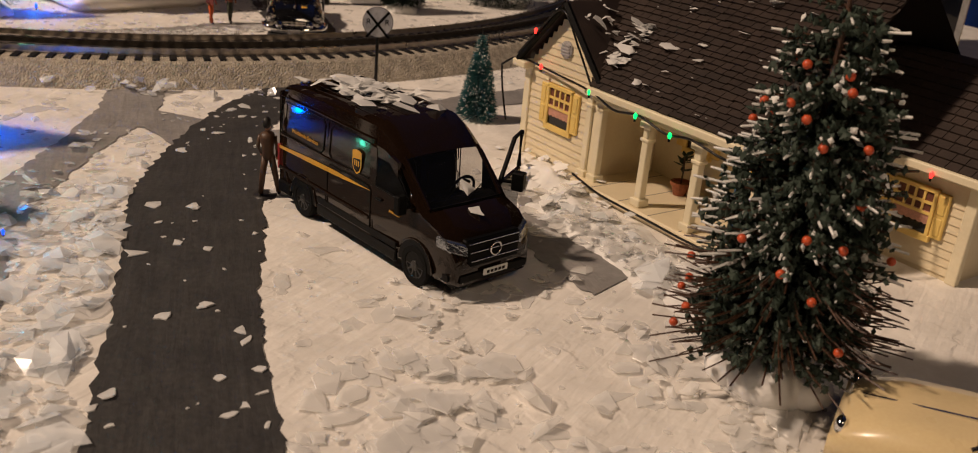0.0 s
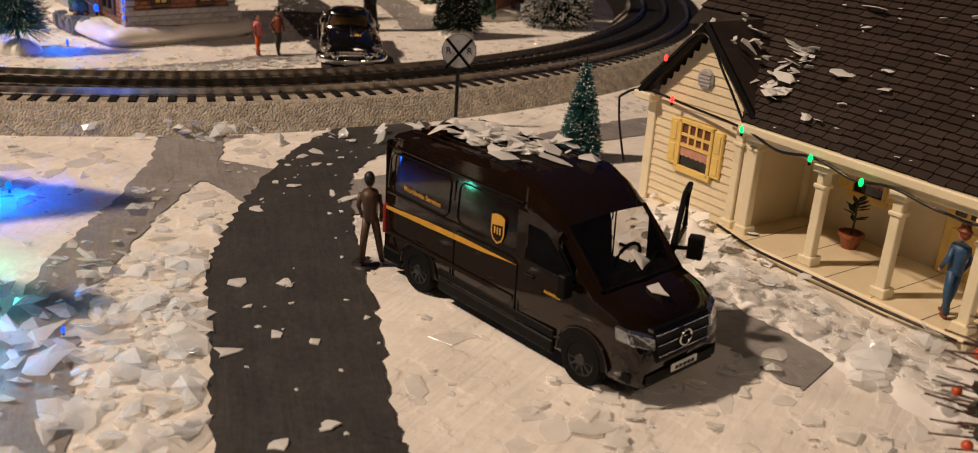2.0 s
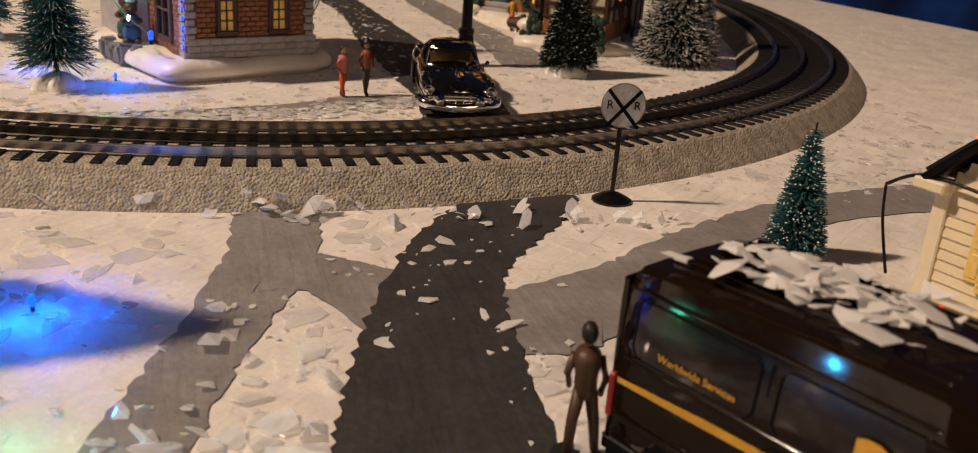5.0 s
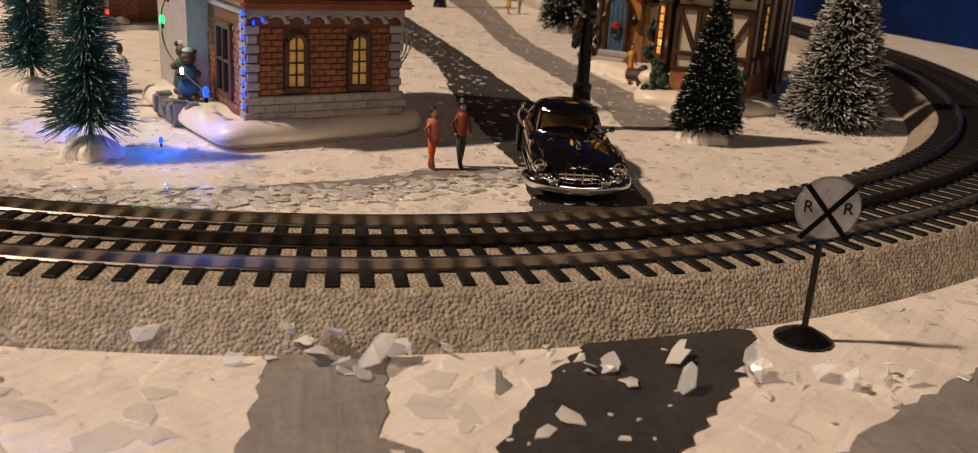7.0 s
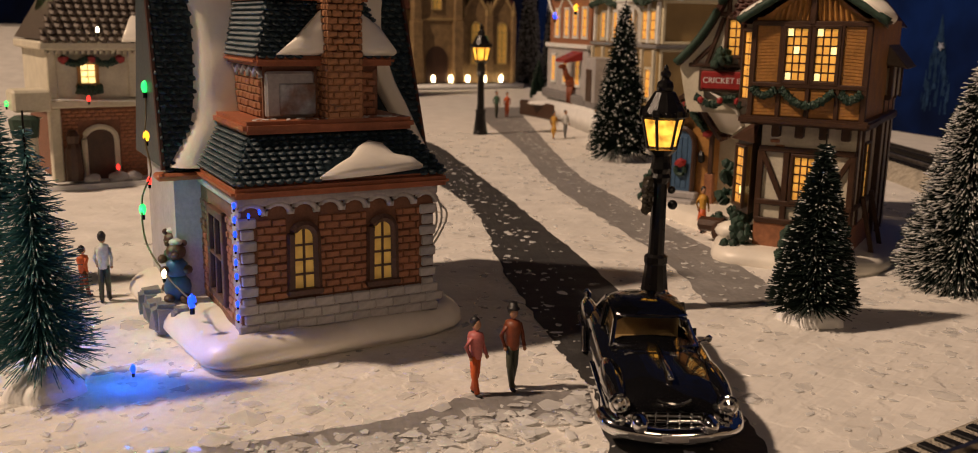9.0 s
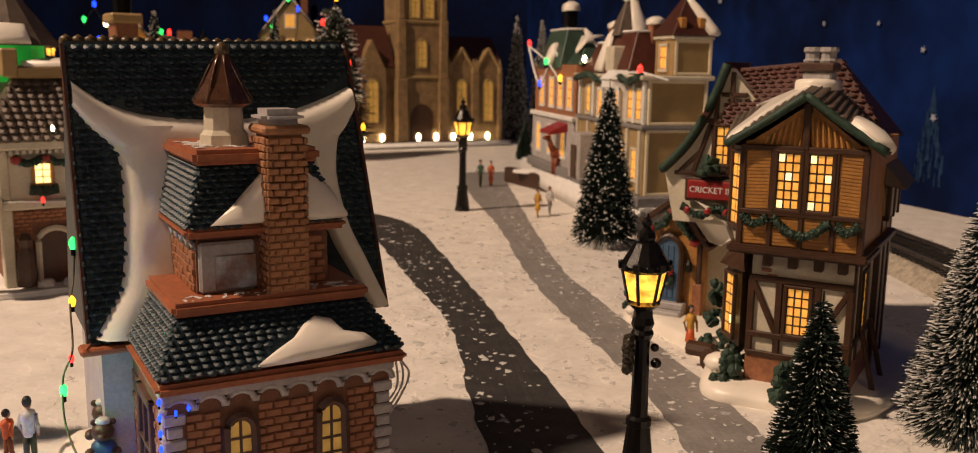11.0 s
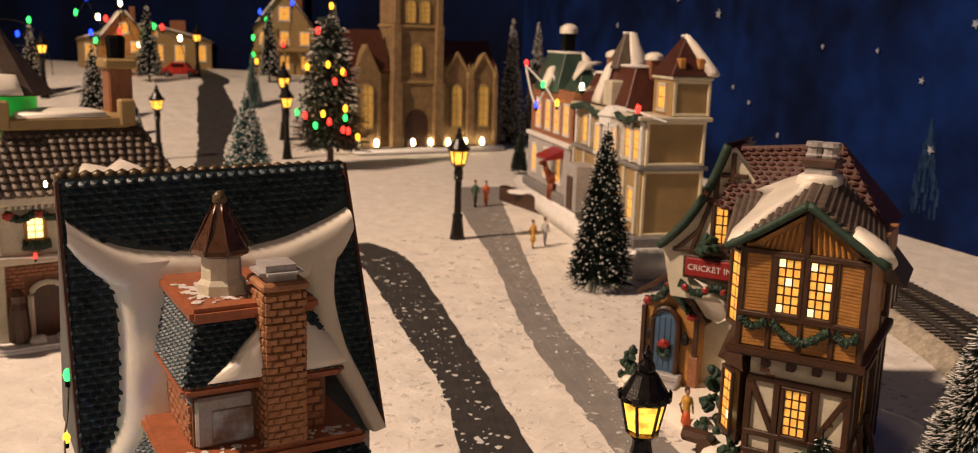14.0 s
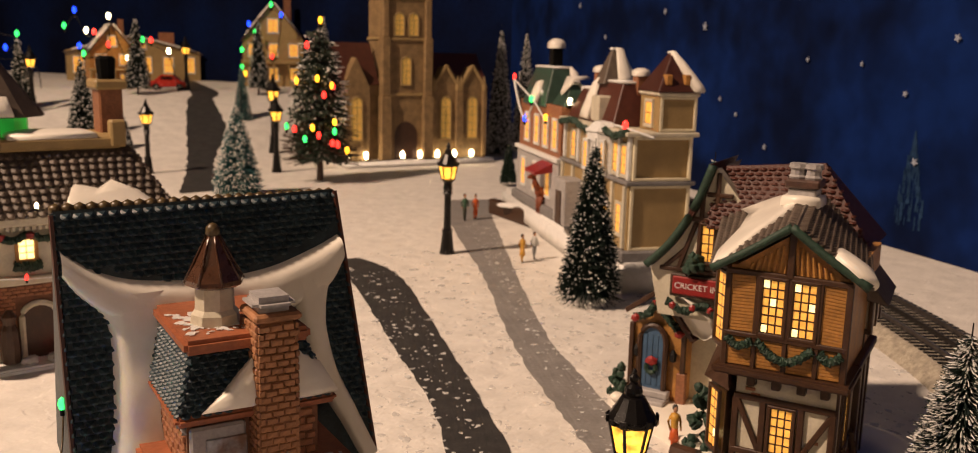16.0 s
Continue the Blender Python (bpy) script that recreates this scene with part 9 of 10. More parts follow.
def manor():
    o = thing("manor_house", "cream ceramic manor with dark red mansard roofs, turret and lit windows", "house", -14.3, 132, 0, 22.7)
    part("rock_base", cbox(-0.8, 6.0, -0.4, 19, 2.6, 3.7, 0.2), STONEGROUT, o, "dark rocky plinth")
    part("lower_wall", cbox(-0.2, 5.6, 0, 18.5, 3.6, 9.5, 0.08), BEIGE, o, "plain tan lower storey")
    part("string_course", cbox(-0.5, 5.9, -0.3, 18.7, 9.4, 9.75, 0.06), STONEGROUT, o)
    part("upper_wall", cbox(0, 5.6, 0.15, 18.4, 9.6, 13.8, 0.08), BEIGE, o, "plain tan upper storey")
    part("cornice", cbox(-0.7, 6.0, -0.4, 18.8, 13.6, 14.0, 0.1), PLASTER, o)
    # turret
    part("turret_wall", cbox(2.2, 5.7, -0.1, 4.0, 14.0, 17.2, 0.06), BEIGE, o, "square turret")
    lit_window(o, at(2.18, 1.9, 14.6, -90), 1.5, 1.9, PLASTER, WINDOWGLOW)
    part("turret_cornice", cbox(2.0, 5.9, -0.3, 4.2, 17.05, 17.4, 0.1), PLASTER, o)
    hip(o, 1.9, 6.0, -0.4, 4.3, 17.4, 20.7, 1.95, REDTILE, "turret_roof", "dark red pyramid roof")
    snow_cap("roof_snow", o, [(5.2, -0.45, 17.5), (6.1, -0.5, 17.4), (5.9, 0.6, 18.0), (4.4, 1.7, 20.3), (3.7, 1.6, 20.8), (3.9, 1.3, 20.0)], 0.35)
    for u in (2.7, 4.4):
        part("dormer", cbox(u, u + 0.6, -0.15, 0.8, 18.0, 18.9, 0.1), OAK, o)
    for u0, u1, z0, z1 in ((0.0, 5.5, 3.7, 9.4), (0.1, 5.5, 9.8, 13.6), (2.3, 5.7, 14.05, 17.05)):
        for a, c, e, f in ((u0, u0 + 0.28, z0, z1), (u1 - 0.28, u1, z0, z1), (u0 + 0.28, u1 - 0.28, z1 - 0.25, z1), (u0 + 0.28, u1 - 0.28, z0, z0 + 0.25)):
            part("panel_frame", cbox(a, c, -0.2, 0.12, e, f, 0.04), CREAMTRIM, o)
    # main mansard
    hip(o, 0.0, 5.0, 5.0, 14.5, 14.0, 17.9, 1.4, REDTILE, "mansard_roof", "dark red mansard roof")
    hip(o, 0.2, 3.8, 14.0, 18.6, 14.0, 17.0, 1.2, REDTILE, "mansard_roof")
    part("dormer", cbox(-0.3, 1.2, 8.2, 10.2, 14.2, 16.6, 0.15), PLASTER, o, "cream dormer")
    hip(o, 0.8, 4.0, 10.0, 12.8, 17.6, 20.9, 1.2, GREYTILE, "cupola", "grey slate cupola")
    snow_cap("roof_snow", o, [(2.2, 9.8, 18.0), (3.6, 9.8, 17.8), (3.0, 11.0, 20.9), (2.3, 11.0, 21.0)], 0.3)
    snow_cap("roof_snow", o, [(0.0, 11.4, 14.2), (0.0, 13.6, 14.2), (1.2, 13.0, 17.8), (1.2, 11.8, 18.2)], 0.35)
    for v in (6.0, 12.6, 16.6):
        c = bm_new()
        box(c, 2.6, 3.7, v, v + 1.2, 16.0, 18.6)
        part("chimney", soft(c, 0.1, 1), BRICK, o)
        snow_cap("chimney_snow", o, [(2.5, v - 0.1, 18.6), (3.8, v - 0.1, 18.6), (3.8, v + 1.3, 18.6), (2.5, v + 1.3, 18.6)], 0.45)
        snow_cap("roof_snow", o, [(3.6, v - 0.5, 16.2), (4.9, v - 0.3, 14.6), (4.7, v + 0.9, 14.8), (3.5, v + 0.8, 17.4)], 0.45)
    for v, z in ((1.6, 10.2), (3.6, 10.2), (8.8, 10.2), (11.2, 10.2), (15.5, 10.2), (1.8, 5.0), (5.0, 5.0), (9.0, 5.0), (13.0, 5.0), (16.0, 5.0)):
        lit_window(o, at(-0.02 if z > 9 else -0.22, v, z, -90), 1.2, 2.5, PLASTER, WINDOWGLOW, 2, 3)
    bay = bm_new()
    lathe(bay, [(1.9, 9.6), (1.9, 13.4), (2.1, 13.6), (1.2, 14.4)], 8, 0.0, 6.4)
    part("bay_window", bay, FROST, o, "white bay window")
    for k in range(3):
        lit_window(o, at(-1.2 - 0.7 * (k == 1), 5.2 + 1.2 * k, 10.3, -90 + 40 * (k - 1) * -1), 1.0, 2.3, FROST, WINDOWGLOW, 2, 3)
    garland(o, [(-0.6, 0, 13.9), (-0.7, 3, 13.5), (-0.7, 6, 13.9), (-0.7, 10, 13.4), (-0.7, 14, 13.9), (-0.7, 18, 13.5)], 0.3, 3)
    for v in (0.3, 2.6, 7.9, 10.0, 13.8, 18.1):
        part("pilaster", cbox(-0.28, 0.05, v - 0.22, v + 0.22, 9.8, 13.5, 0.05), FROST, o, "white pilaster")
    for v in (0.4, 3.4, 7.0, 11.0, 14.6, 18.0):
        part("lower_pilaster", cbox(-0.5, -0.15, v - 0.22, v + 0.22, 3.8, 9.3, 0.05), PLASTER, o)
    part("porch_wall", cbox(-2.2, 0, 11.4, 15.0, 3.7, 8.2, 0.1), STONE, o)
    dd = bm_new()
    box(dd, -2.3, -2.1, 12.3, 14.0, 3.7, 7.0)
    part("door", soft(dd, 0.05, 1), TIMBER, o, "dark wooden door")
    return o


def corner_shop():
    o = thing("corner_shop", "ceramic shop with pale blue ground floor, brick storey and green roof", "house", -14.3, 132, 0, 22.7)
    part("rock_base", cbox(-0.8, 7.0, 19.6, 37, 2.6, 3.7, 0.2), STONEGROUT, o)
    part("ground_floor", cbox(-0.2, 6, 20, 36.8, 3.6, 9.0, 0.1), STONE, o, "pale blue-grey ground floor")
    part("upper_wall", cbox(0, 6, 20.2, 36.6, 9.0, 14.8, 0.1), BRICK, o, "red-brown brick storey")
    part("string_course", cbox(-0.5, 6.2, 19.8, 37, 8.8, 9.3, 0.08), FROST, o)
    hip(o, -0.3, 4.4, 25.5, 35.0, 14.4, 18.7, 1.3, SHOPGREEN, "roof", "green roof with snow")
    hip(o, 0.2, 3.4, 20.0, 24.5, 14.8, 17.2, 1.2, SHOPGREEN, "roof")
    snow_cap("roof_snow", o, [(3.0, 25.2, 15.2), (4.3, 25.4, 14.8), (3.6, 26.4, 18.2), (2.8, 26.6, 18.8)], 0.45)
    snow_cap("roof_snow", o, [(-0.4, 28.0, 14.7), (-0.4, 30.5, 14.7), (0.4, 30.0, 17.0), (0.5, 28.8, 17.2)], 0.4)
    snow_cap("roof_snow", o, [(0.2, 21.0, 16), (1.6, 20.6, 17.6), (3.6, 21.6, 17.7), (2.0, 24.5, 17.6)], 0.4)
    c = bm_new()
    box(c, 1.6, 2.8, 29, 30.6, 18, 20.9)
    part("chimney", soft(c, 0.1, 1), BLACK, o)
    snow_cap("chimney_snow", o, [(1.4, 28.8, 20.9), (3.0, 28.8, 20.9), (3.0, 30.8, 20.9), (1.4, 30.8, 20.9)], 0.7)
    for v, z in ((22, 10.2), (25.5, 10.2), (29, 10.2), (33, 10.2), (23.5, 4.8), (28.5, 4.8), (33.5, 4.8)):
        lit_window(o, at(-0.02 if z > 9 else -0.22, v, z, -90), 1.6, 3.0, FROST, WINDOWGLOW, 2, 3)
    for u in (1.8, 4.2):
        lit_window(o, at(u, 20.15, 10.2), 1.1, 3.0, FROST, WINDOWGLOW, 2, 3)
    lit_window(o, at(2.6, 19.95, 4.6), 1.5, 3.2, FROST, WINDOWGLOW, 2, 3)
    aw = bm_new()
    prism(aw, [(0.0, 8.6), (-2.2, 7.6), (-2.2, 7.3), (0.0, 7.6)], 22, 26)
    bmesh.ops.recalc_face_normals(aw, faces=aw.faces[:])
    part("awning", aw, RED, o, "red awning")
    return o


manor()
corner_shop()
fg = bm_new()
ball(fg, 0, 0, 2.1, 0.75, 1.7, 0.8, 0.95, 2)
ball(fg, -0.9, 0, 2.4, 0.6, 1, 0.8, 1.1, 2)
for dx, dy in ((-1.0, -0.3), (-1.0, 0.3), (0.9, -0.3), (0.9, 0.3)):
    tube(fg, [(dx, dy, 0.0), (dx * 0.95, dy, 0.9), (dx * 0.85, dy, 1.9)], 0.13, 6, 0.28)
tube(fg, [(-1.0, 0, 2.5), (-1.5, 0, 3.4), (-1.7, 0, 4.0)], 0.42, 8, 0.26)
ball(fg, -1.95, 0, 4.15, 0.34, 1.6, 0.8, 0.85, 2)
for sy in (-1, 1):
    tube(fg, [(-1.7, sy * 0.15, 4.35), (-1.5, sy * 0.5, 4.9), (-1.6, sy * 0.6, 5.5)], 0.06, 5)
    tube(fg, [(-1.55, sy * 0.42, 4.8), (-1.9, sy * 0.6, 5.2)], 0.05, 5)
deer = link("reindeer_statue", fg, PAINTS["rust"], smooth=True)
deer.matrix_basis = at(-23.8, 155.0, 2.65, 35)
tagged(deer, "plain reddish-brown reindeer statue on the snow bank", "statue")


def church():
    o = thing("stone_church", "tan ceramic church with square tower, lit windows and side gables", "church", -57, 210, 0, 35)
    b = bm_new()
    prism(b, [(-9, -3), (10, -2.2), (20, -1.5), (20, 14), (-9, 14)], 0.0, 0.9, "z")
    bmesh.ops.recalc_face_normals(b, faces=b.faces[:])
    part("snow_base", soft(b, 0.35, 2), SNOWFLUFF, o, "low snow base", smooth=True)
    part("tower", cbox(-0.9, 6.9, 0, 9, 0.5, 36, 0.15), CHURCHSTONE, o, "square stone tower")
    for u in (-0.9, 6.9):
        for z0, z1, r in ((0.5, 12, 0.95), (12, 22, 0.75), (22, 30, 0.55)):
            part("buttress", cbox(u - r, u + r, -r, 1.2, z0, z1, 0.12), CHURCHSTONE, o)
    for z in (12.0, 21.5, 28.5):
        part("string_course", cbox(-1.2, 7.2, -0.3, 9.2, z, z + 0.5, 0.1), BEIGE, o)
    for u, z, h in ((1.6, 22.4, 3.6), (4.2, 22.4, 3.6), (2.9, 14.0, 4.6)):
        arched_window(o, at(u, -0.05, z), 1.5, h, BEIGE, WINDOWDIM, 2, 4, 0.3)
    arched_window(o, at(6.95, 4.5, 15, 90), 1.5, 4.6, BEIGE, WINDOWDIM, 2, 4, 0.3)
    dd = bm_new()
    prism(dd, [(0.8, 0.6), (5.0, 0.6)] + [(2.9 + 2.1 * math.cos(t), 5.0 + 2.6 * math.sin(t)) for t in [math.pi * i / 8 for i in range(9)]], -0.15, 0.3)
    bmesh.ops.recalc_face_normals(dd, faces=dd.faces[:])
    part("door", dd, TIMBER, o, "arched dark church door")
    part("nave", cbox(6.9, 18.7, 1.5, 11, 0.5, 13.2, 0.1), CHURCHSTONE, o, "stone nave")
    slab_roof(o, [(7.0, 0.8, 13.0), (19.2, 0.8, 13.0), (19.2, 6.5, 19.5), (7.0, 6.5, 19.5)], REDTILE, 0.3, "nave_roof", "red-brown nave roof")
    slab_roof(o, [(19.2, 12, 13.0), (7.0, 12, 13.0), (7.0, 6.5, 19.5), (19.2, 6.5, 19.5)], REDTILE, 0.3, "nave_roof")
    for u in (10.6, 15.8):
        g = bm_new()
        prism(g, [(u - 2.3, 0.5), (u + 2.3, 0.5), (u + 2.3, 13.6), (u, 17.2), (u - 2.3, 13.6)], 0.4, 3.5)
        bmesh.ops.recalc_face_normals(g, faces=g.faces[:])
        part("side_gable", g, CHURCHSTONE, o, "gabled side bay")
        arched_window(o, at(u, 0.3, 4.5), 1.7, 7.2, BEIGE, WINDOWDIM, 2, 5, 0.3)
        for s in (-1, 1):
            bb = bm_new()
            tube(bb, [(u, 0.3, 17.4), (u + s * 2.6, 0.3, 13.4)], 0.35, 5)
            part("coping", bb, BEIGE, o)
            part("buttress", cbox(u + s * 2.3 - 0.4, u + s * 2.3 + 0.4, -0.2, 1.5, 0.5, 13.0, 0.1), CHURCHSTONE, o)
            pn = bm_new()
            lathe(pn, [(0.45, 13.0), (0.5, 13.6), (0.05, 15.6)], 6, u + s * 2.3, 0.3)
            part("pinnacle", pn, BEIGE, o)
    part("aisle", cbox(-8.5, -0.9, 1.5, 10, 0.5, 14, 0.1), CHURCHSTONE, o)
    slab_roof(o, [(-9, 0.8, 14), (-1.7, 0.8, 14), (-1.7, 6, 21), (-9, 6, 21)], REDTILE, 0.3, "aisle_roof")
    g = bm_new()
    prism(g, [(-8.4, 0.5), (-3.6, 0.5), (-3.6, 13.5), (-6.0, 18.5), (-8.4, 13.5)], 0.2, 3.0)
    bmesh.ops.recalc_face_normals(g, faces=g.faces[:])
    part("side_gable", g, CHURCHSTONE, o)
    arched_window(o, at(-6.0, 0.1, 4.5), 1.7, 7.2, BEIGE, WINDOWDIM, 2, 5, 0.3)
    return o


church()


def tavern():
    """Cream two-storey house behind the brick house."""
    o = thing("cream_tavern", "cream ceramic tavern, brick ground floor, arched door, grey tiled roof", "house", -53.3, 102.2, 0, 45)
    tile = unit_slate(GREYTILE)
    part("snow_base", cbox(-5, 13, -1.8, 12, -0.3, 0.32, 0.14, 2), SNOWFLUFF, o, "snow base")
    part("ground_floor", cbox(0, 11, 0.4, 10, 0.3, 5.4, 0.05), MORTAR, o, "red brick ground floor")
    bm = bm_new()
    box(bm, -0.31, 0.31, -0.07, 0.05, -0.15, 0.15)
    brick = mesh_of(soft(bm, 0.035, 1), BRICK)
    brick_wall(o, brick, brick, at(0, 0.4, 0), 6.4, 0.4, 5.2, holes=[(1.5, 4.2, 0, 4.3)], skip_edge=0.1)
    part("upper_wall", cbox(-0.2, 11.2, 0.1, 10.2, 5.8, 9.2, 0.06), PLASTER, o, "cream plaster storey")
    part("band", cbox(-0.6, 11.5, -0.3, 10.4, 5.3, 5.85, 0.1), PLASTER, o)
    part("cornice", cbox(-0.7, 11.6, -0.5, 10.6, 9.1, 9.7, 0.12), PLASTER, o, "moulded cream cornice")
    for k in range(30):
        part("dentil", cbox(-0.4 + 0.38 * k, -0.2 + 0.38 * k, -0.42, -0.1, 8.85, 9.1, 0), PLASTER, o)
    for u in (0.05, 5.2):
        part("pilaster", cbox(u - 0.3, u + 0.3, -0.1, 0.5, 5.9, 9.0, 0.08), PLASTER, o)
    part("pier", cbox(-0.3, 0.4, -0.05, 0.9, 0.3, 5.3, 0.08), PLASTER, o)
    dr = bm_new()
    prism(dr, [(1.95, 0.3), (3.75, 0.3)] + [(2.85 + 0.9 * math.cos(t), 3.1 + 0.7 * math.sin(t)) for t in [math.pi * i / 8 for i in range(9)]], 0.2, 0.5)
    bmesh.ops.recalc_face_normals(dr, faces=dr.faces[:])
    door = part("door", dr, TIMBER, o, "arched dark brown door")
    df = bm_new()
    tube(df, [(1.8, 0.25, 0.3)] + [(2.85 + 1.05 * math.cos(t), 0.25, 3.1 + 0.85 * math.sin(t)) for t in [math.pi - math.pi * i / 8 for i in range(9)]] + [(3.9, 0.25, 0.3)], 0.2, 6)
    part("door_frame", df, PLASTER, door, "cream door surround")
    lit_window(o, at(2.3, 0.06, 6.9), 0.95, 1.3, OAK, WINDOWBRIGHT, 2, 3)
    garland(o, [(1.5, -0.15, 6.55), (2.3, -0.2, 6.45), (3.1, -0.15, 6.55)], 0.28, 4)
    garland(o, [(0.6, -0.3, 8.6), (1.5, -0.35, 8.25), (2.4, -0.3, 8.55), (3.4, -0.35, 8.2), (4.4, -0.3, 8.6)], 0.22, 5)
    for x in (0.7, 2.5, 4.3):
        bw = bm_new()
        ball(bw, x, -0.4, 8.5, 0.32, 1.2, 0.7, 1, 1, 0.4)
        part("red_bow", bw, RED, o)
    A = [(-0.6, -0.4, 9.8), (11.5, -0.4, 9.8), (9.6, 2.6, 13.6), (1.4, 2.6, 13.6)]
    rf = bm_new()
    hexa(rf, [A[0], A[1], (11.5, 10.5, 9.8), (-0.6, 10.5, 9.8), A[3], A[2], (9.6, 8, 13.6), (1.4, 8, 13.6)])
    part("mansard_roof", rf, GREYTILE, o, "grey-brown tiled mansard")
    slate_rows(o, tile, A[0], A[1], A[2], A[3], 9, 1.7)
    slate_rows(o, tile, A[1], (11.5, 10.5, 9.8), (9.6, 8, 13.6), A[2], 9, 1.7)
    part("parapet", cbox(1.0, 9.0, 2.2, 8.2, 13.5, 14.3, 0.15), BEIGE, o, "tan roof parapet")
    for u in (1.1, 8.8):
        part("parapet_post", cbox(u - 0.5, u + 0.5, 2.0, 3.0, 13.6, 15.4, 0.12), BEIGE, o)
    snow_cap("roof_snow", o, [(2.0, 2.3, 14.3), (7.5, 2.3, 14.3), (7.5, 5, 14.3), (2.0, 5, 14.3)], 0.35)
    snow_cap("roof_snow", o, [(4.4, -0.8, 9.7), (10.5, -0.8, 9.7), (9.6, 0.6, 10.6), (7.8, 0.9, 11.4), (6.4, 0.5, 10.6), (5.4, 0.9, 11.2)], 0.4)
    tw = bm_new()
    lathe(tw, [(2.4, 13.2), (2.4, 15.6), (2.8, 15.8)], 12, 1.6, 6.5)
    # the green light on the drum comes from its own emitting material
    part("tent_drum", tw, glowing("drum_green_glow", (0.02, 0.55, 0.06), 0.28, 0.5, 0.6), o, "drum with the green light set into its surface")
    tp = bm_new()
    lathe(tp, [(3.5, 15.6), (2.3, 17.2), (1.1, 18.8), (0.2, 20.3), (0.1, 20.9)], 12, 1.6, 6.5)
    part("tent_roof", tp, GREYTILE, o, "grey pleated tent roof")
    snow_cap("roof_snow", o, [(-0.8, 3.4, 15.7), (2.6, 2.9, 15.7), (2.4, 3.8, 16.8), (0.2, 4.2, 16.9)], 0.4)
    ch = bm_new()
    box(ch, 8.4, 10.0, 5.2, 7.2, 11, 17.6)
    part("chimney", soft(ch, 0.12, 1), BRICK, o)
    part("chimney_cap", cbox(8.1, 10.3, 4.9, 7.5, 17.3, 18.0, 0.15), BEIGE, o)
    pot = bm_new()
    lathe(pot, [(0.6, 18.0), (0.7, 19.4), (0.5, 19.6)], 8, 9.2, 6.2)
    part("chimney_pot", pot, BLACK, o)
    co = bm_new()
    lathe(co, [(0.7, 0.3), (0.6, 0.8), (0.42, 1.0), (0.42, 4.4), (0.8, 4.8)], 10, -1.6, -0.6)
    part("column", co, PLASTER, o, "cream column")
    part("balcony", cbox(-2.6, -0.3, -1.4, 1.5, 5.2, 6.6, 0.15), PLASTER, o)
    gl = bm_new()
    lathe(gl, [(0.8, 3.6), (0.95, 4.8), (0.6, 5.0)], 10, -2.0, -1.2)
    part("lantern", gl, GREEN, o, "green lantern")
    st = bm_new()
    lathe(st, [(0.55, 0.5), (0.6, 1.5), (0.5, 2.6), (0.35, 3.0), (0.45, 3.5), (0.2, 3.9)], 9, 0.9, -0.7)
    part("barrel", st, TIMBER, o, "dark barrel with snowy lid")
    for x, r in ((3.6, 0.5), (4.6, 0.42), (1.9, 0.4)):
        bl = bm_new()
        ball(bl, x, -1.2, 0.6, r, 1.4, 1, 0.8, 2, 0.3)
        part("boulder", bl, STONE, o)
    return o


tavern()


def cottage(x, y, rz, w, d, h, rh, wall_mat, roof_mat, label, cols=3, rows=2, porch=False):
    z = ground_z(x, y) - 0.2
    o = thing("village_house", label, "house", x, y, z, rz, group="far village houses")
    part("wall", cbox(-w / 2, w / 2, 0, d, 0, h, 0.1), wall_mat, o)
    g = bm_new()
    prism(g, [(-w / 2, h), (w / 2, h), (0, h + rh)], 0.2, d - 0.2)
    bmesh.ops.recalc_face_normals(g, faces=g.faces[:])
    part("gable", g, wall_mat, o)
    for s in (-1, 1):
        slab_roof(o, [(s * (w / 2 + 0.6), -0.6, h - 0.5), (s * (w / 2 + 0.6), d + 0.6, h - 0.5), (0, d + 0.6, h + rh + 0.25), (0, -0.6, h + rh + 0.25)][::s], roof_mat, 0.3)
        snow_cap("roof_snow", o, [(s * w * 0.46, -0.5, h - 0.2 + rh * 0.1), (s * w * 0.46, d * 0.6, h - 0.2 + rh * 0.1), (s * 0.3, d * 0.7, h + rh), (s * 0.3, -0.5, h + rh)], 0.35)
    for i in range(cols):
        for j in range(rows):
            lit_window(o, at(-w / 2 + w * (i + 0.5) / cols, 0, h * (j + 0.3) / rows), w / cols * 0.42, h / rows * 0.5, FROST, WINDOWGLOW, 2, 2)
    lit_window(o, at(0, 0.15, h + rh * 0.2), w * 0.16, rh * 0.35, FROST, WINDOWGLOW, 2, 2)
    c = bm_new()
    box(c, w * 0.2, w * 0.32, d * 0.5, d * 0.62, h, h + rh + 1.2)
    part("chimney", soft(c, 0.08, 1), BRICK, o)
    if porch:
        part("porch_roof", cbox(-w / 2 - 0.5, w / 2 + 0.5, -3.2, 0.1, h * 0.5, h * 0.56, 0.1), BEIGE, o)
        for k in range(5):
            p = bm_new()
            tube(p, [(-w / 2 + w * k / 4, -2.8, 0), (-w / 2 + w * k / 4, -2.8, h * 0.5)], 0.25, 6)
            part("porch_post", p, BEIGE, o)
    return o


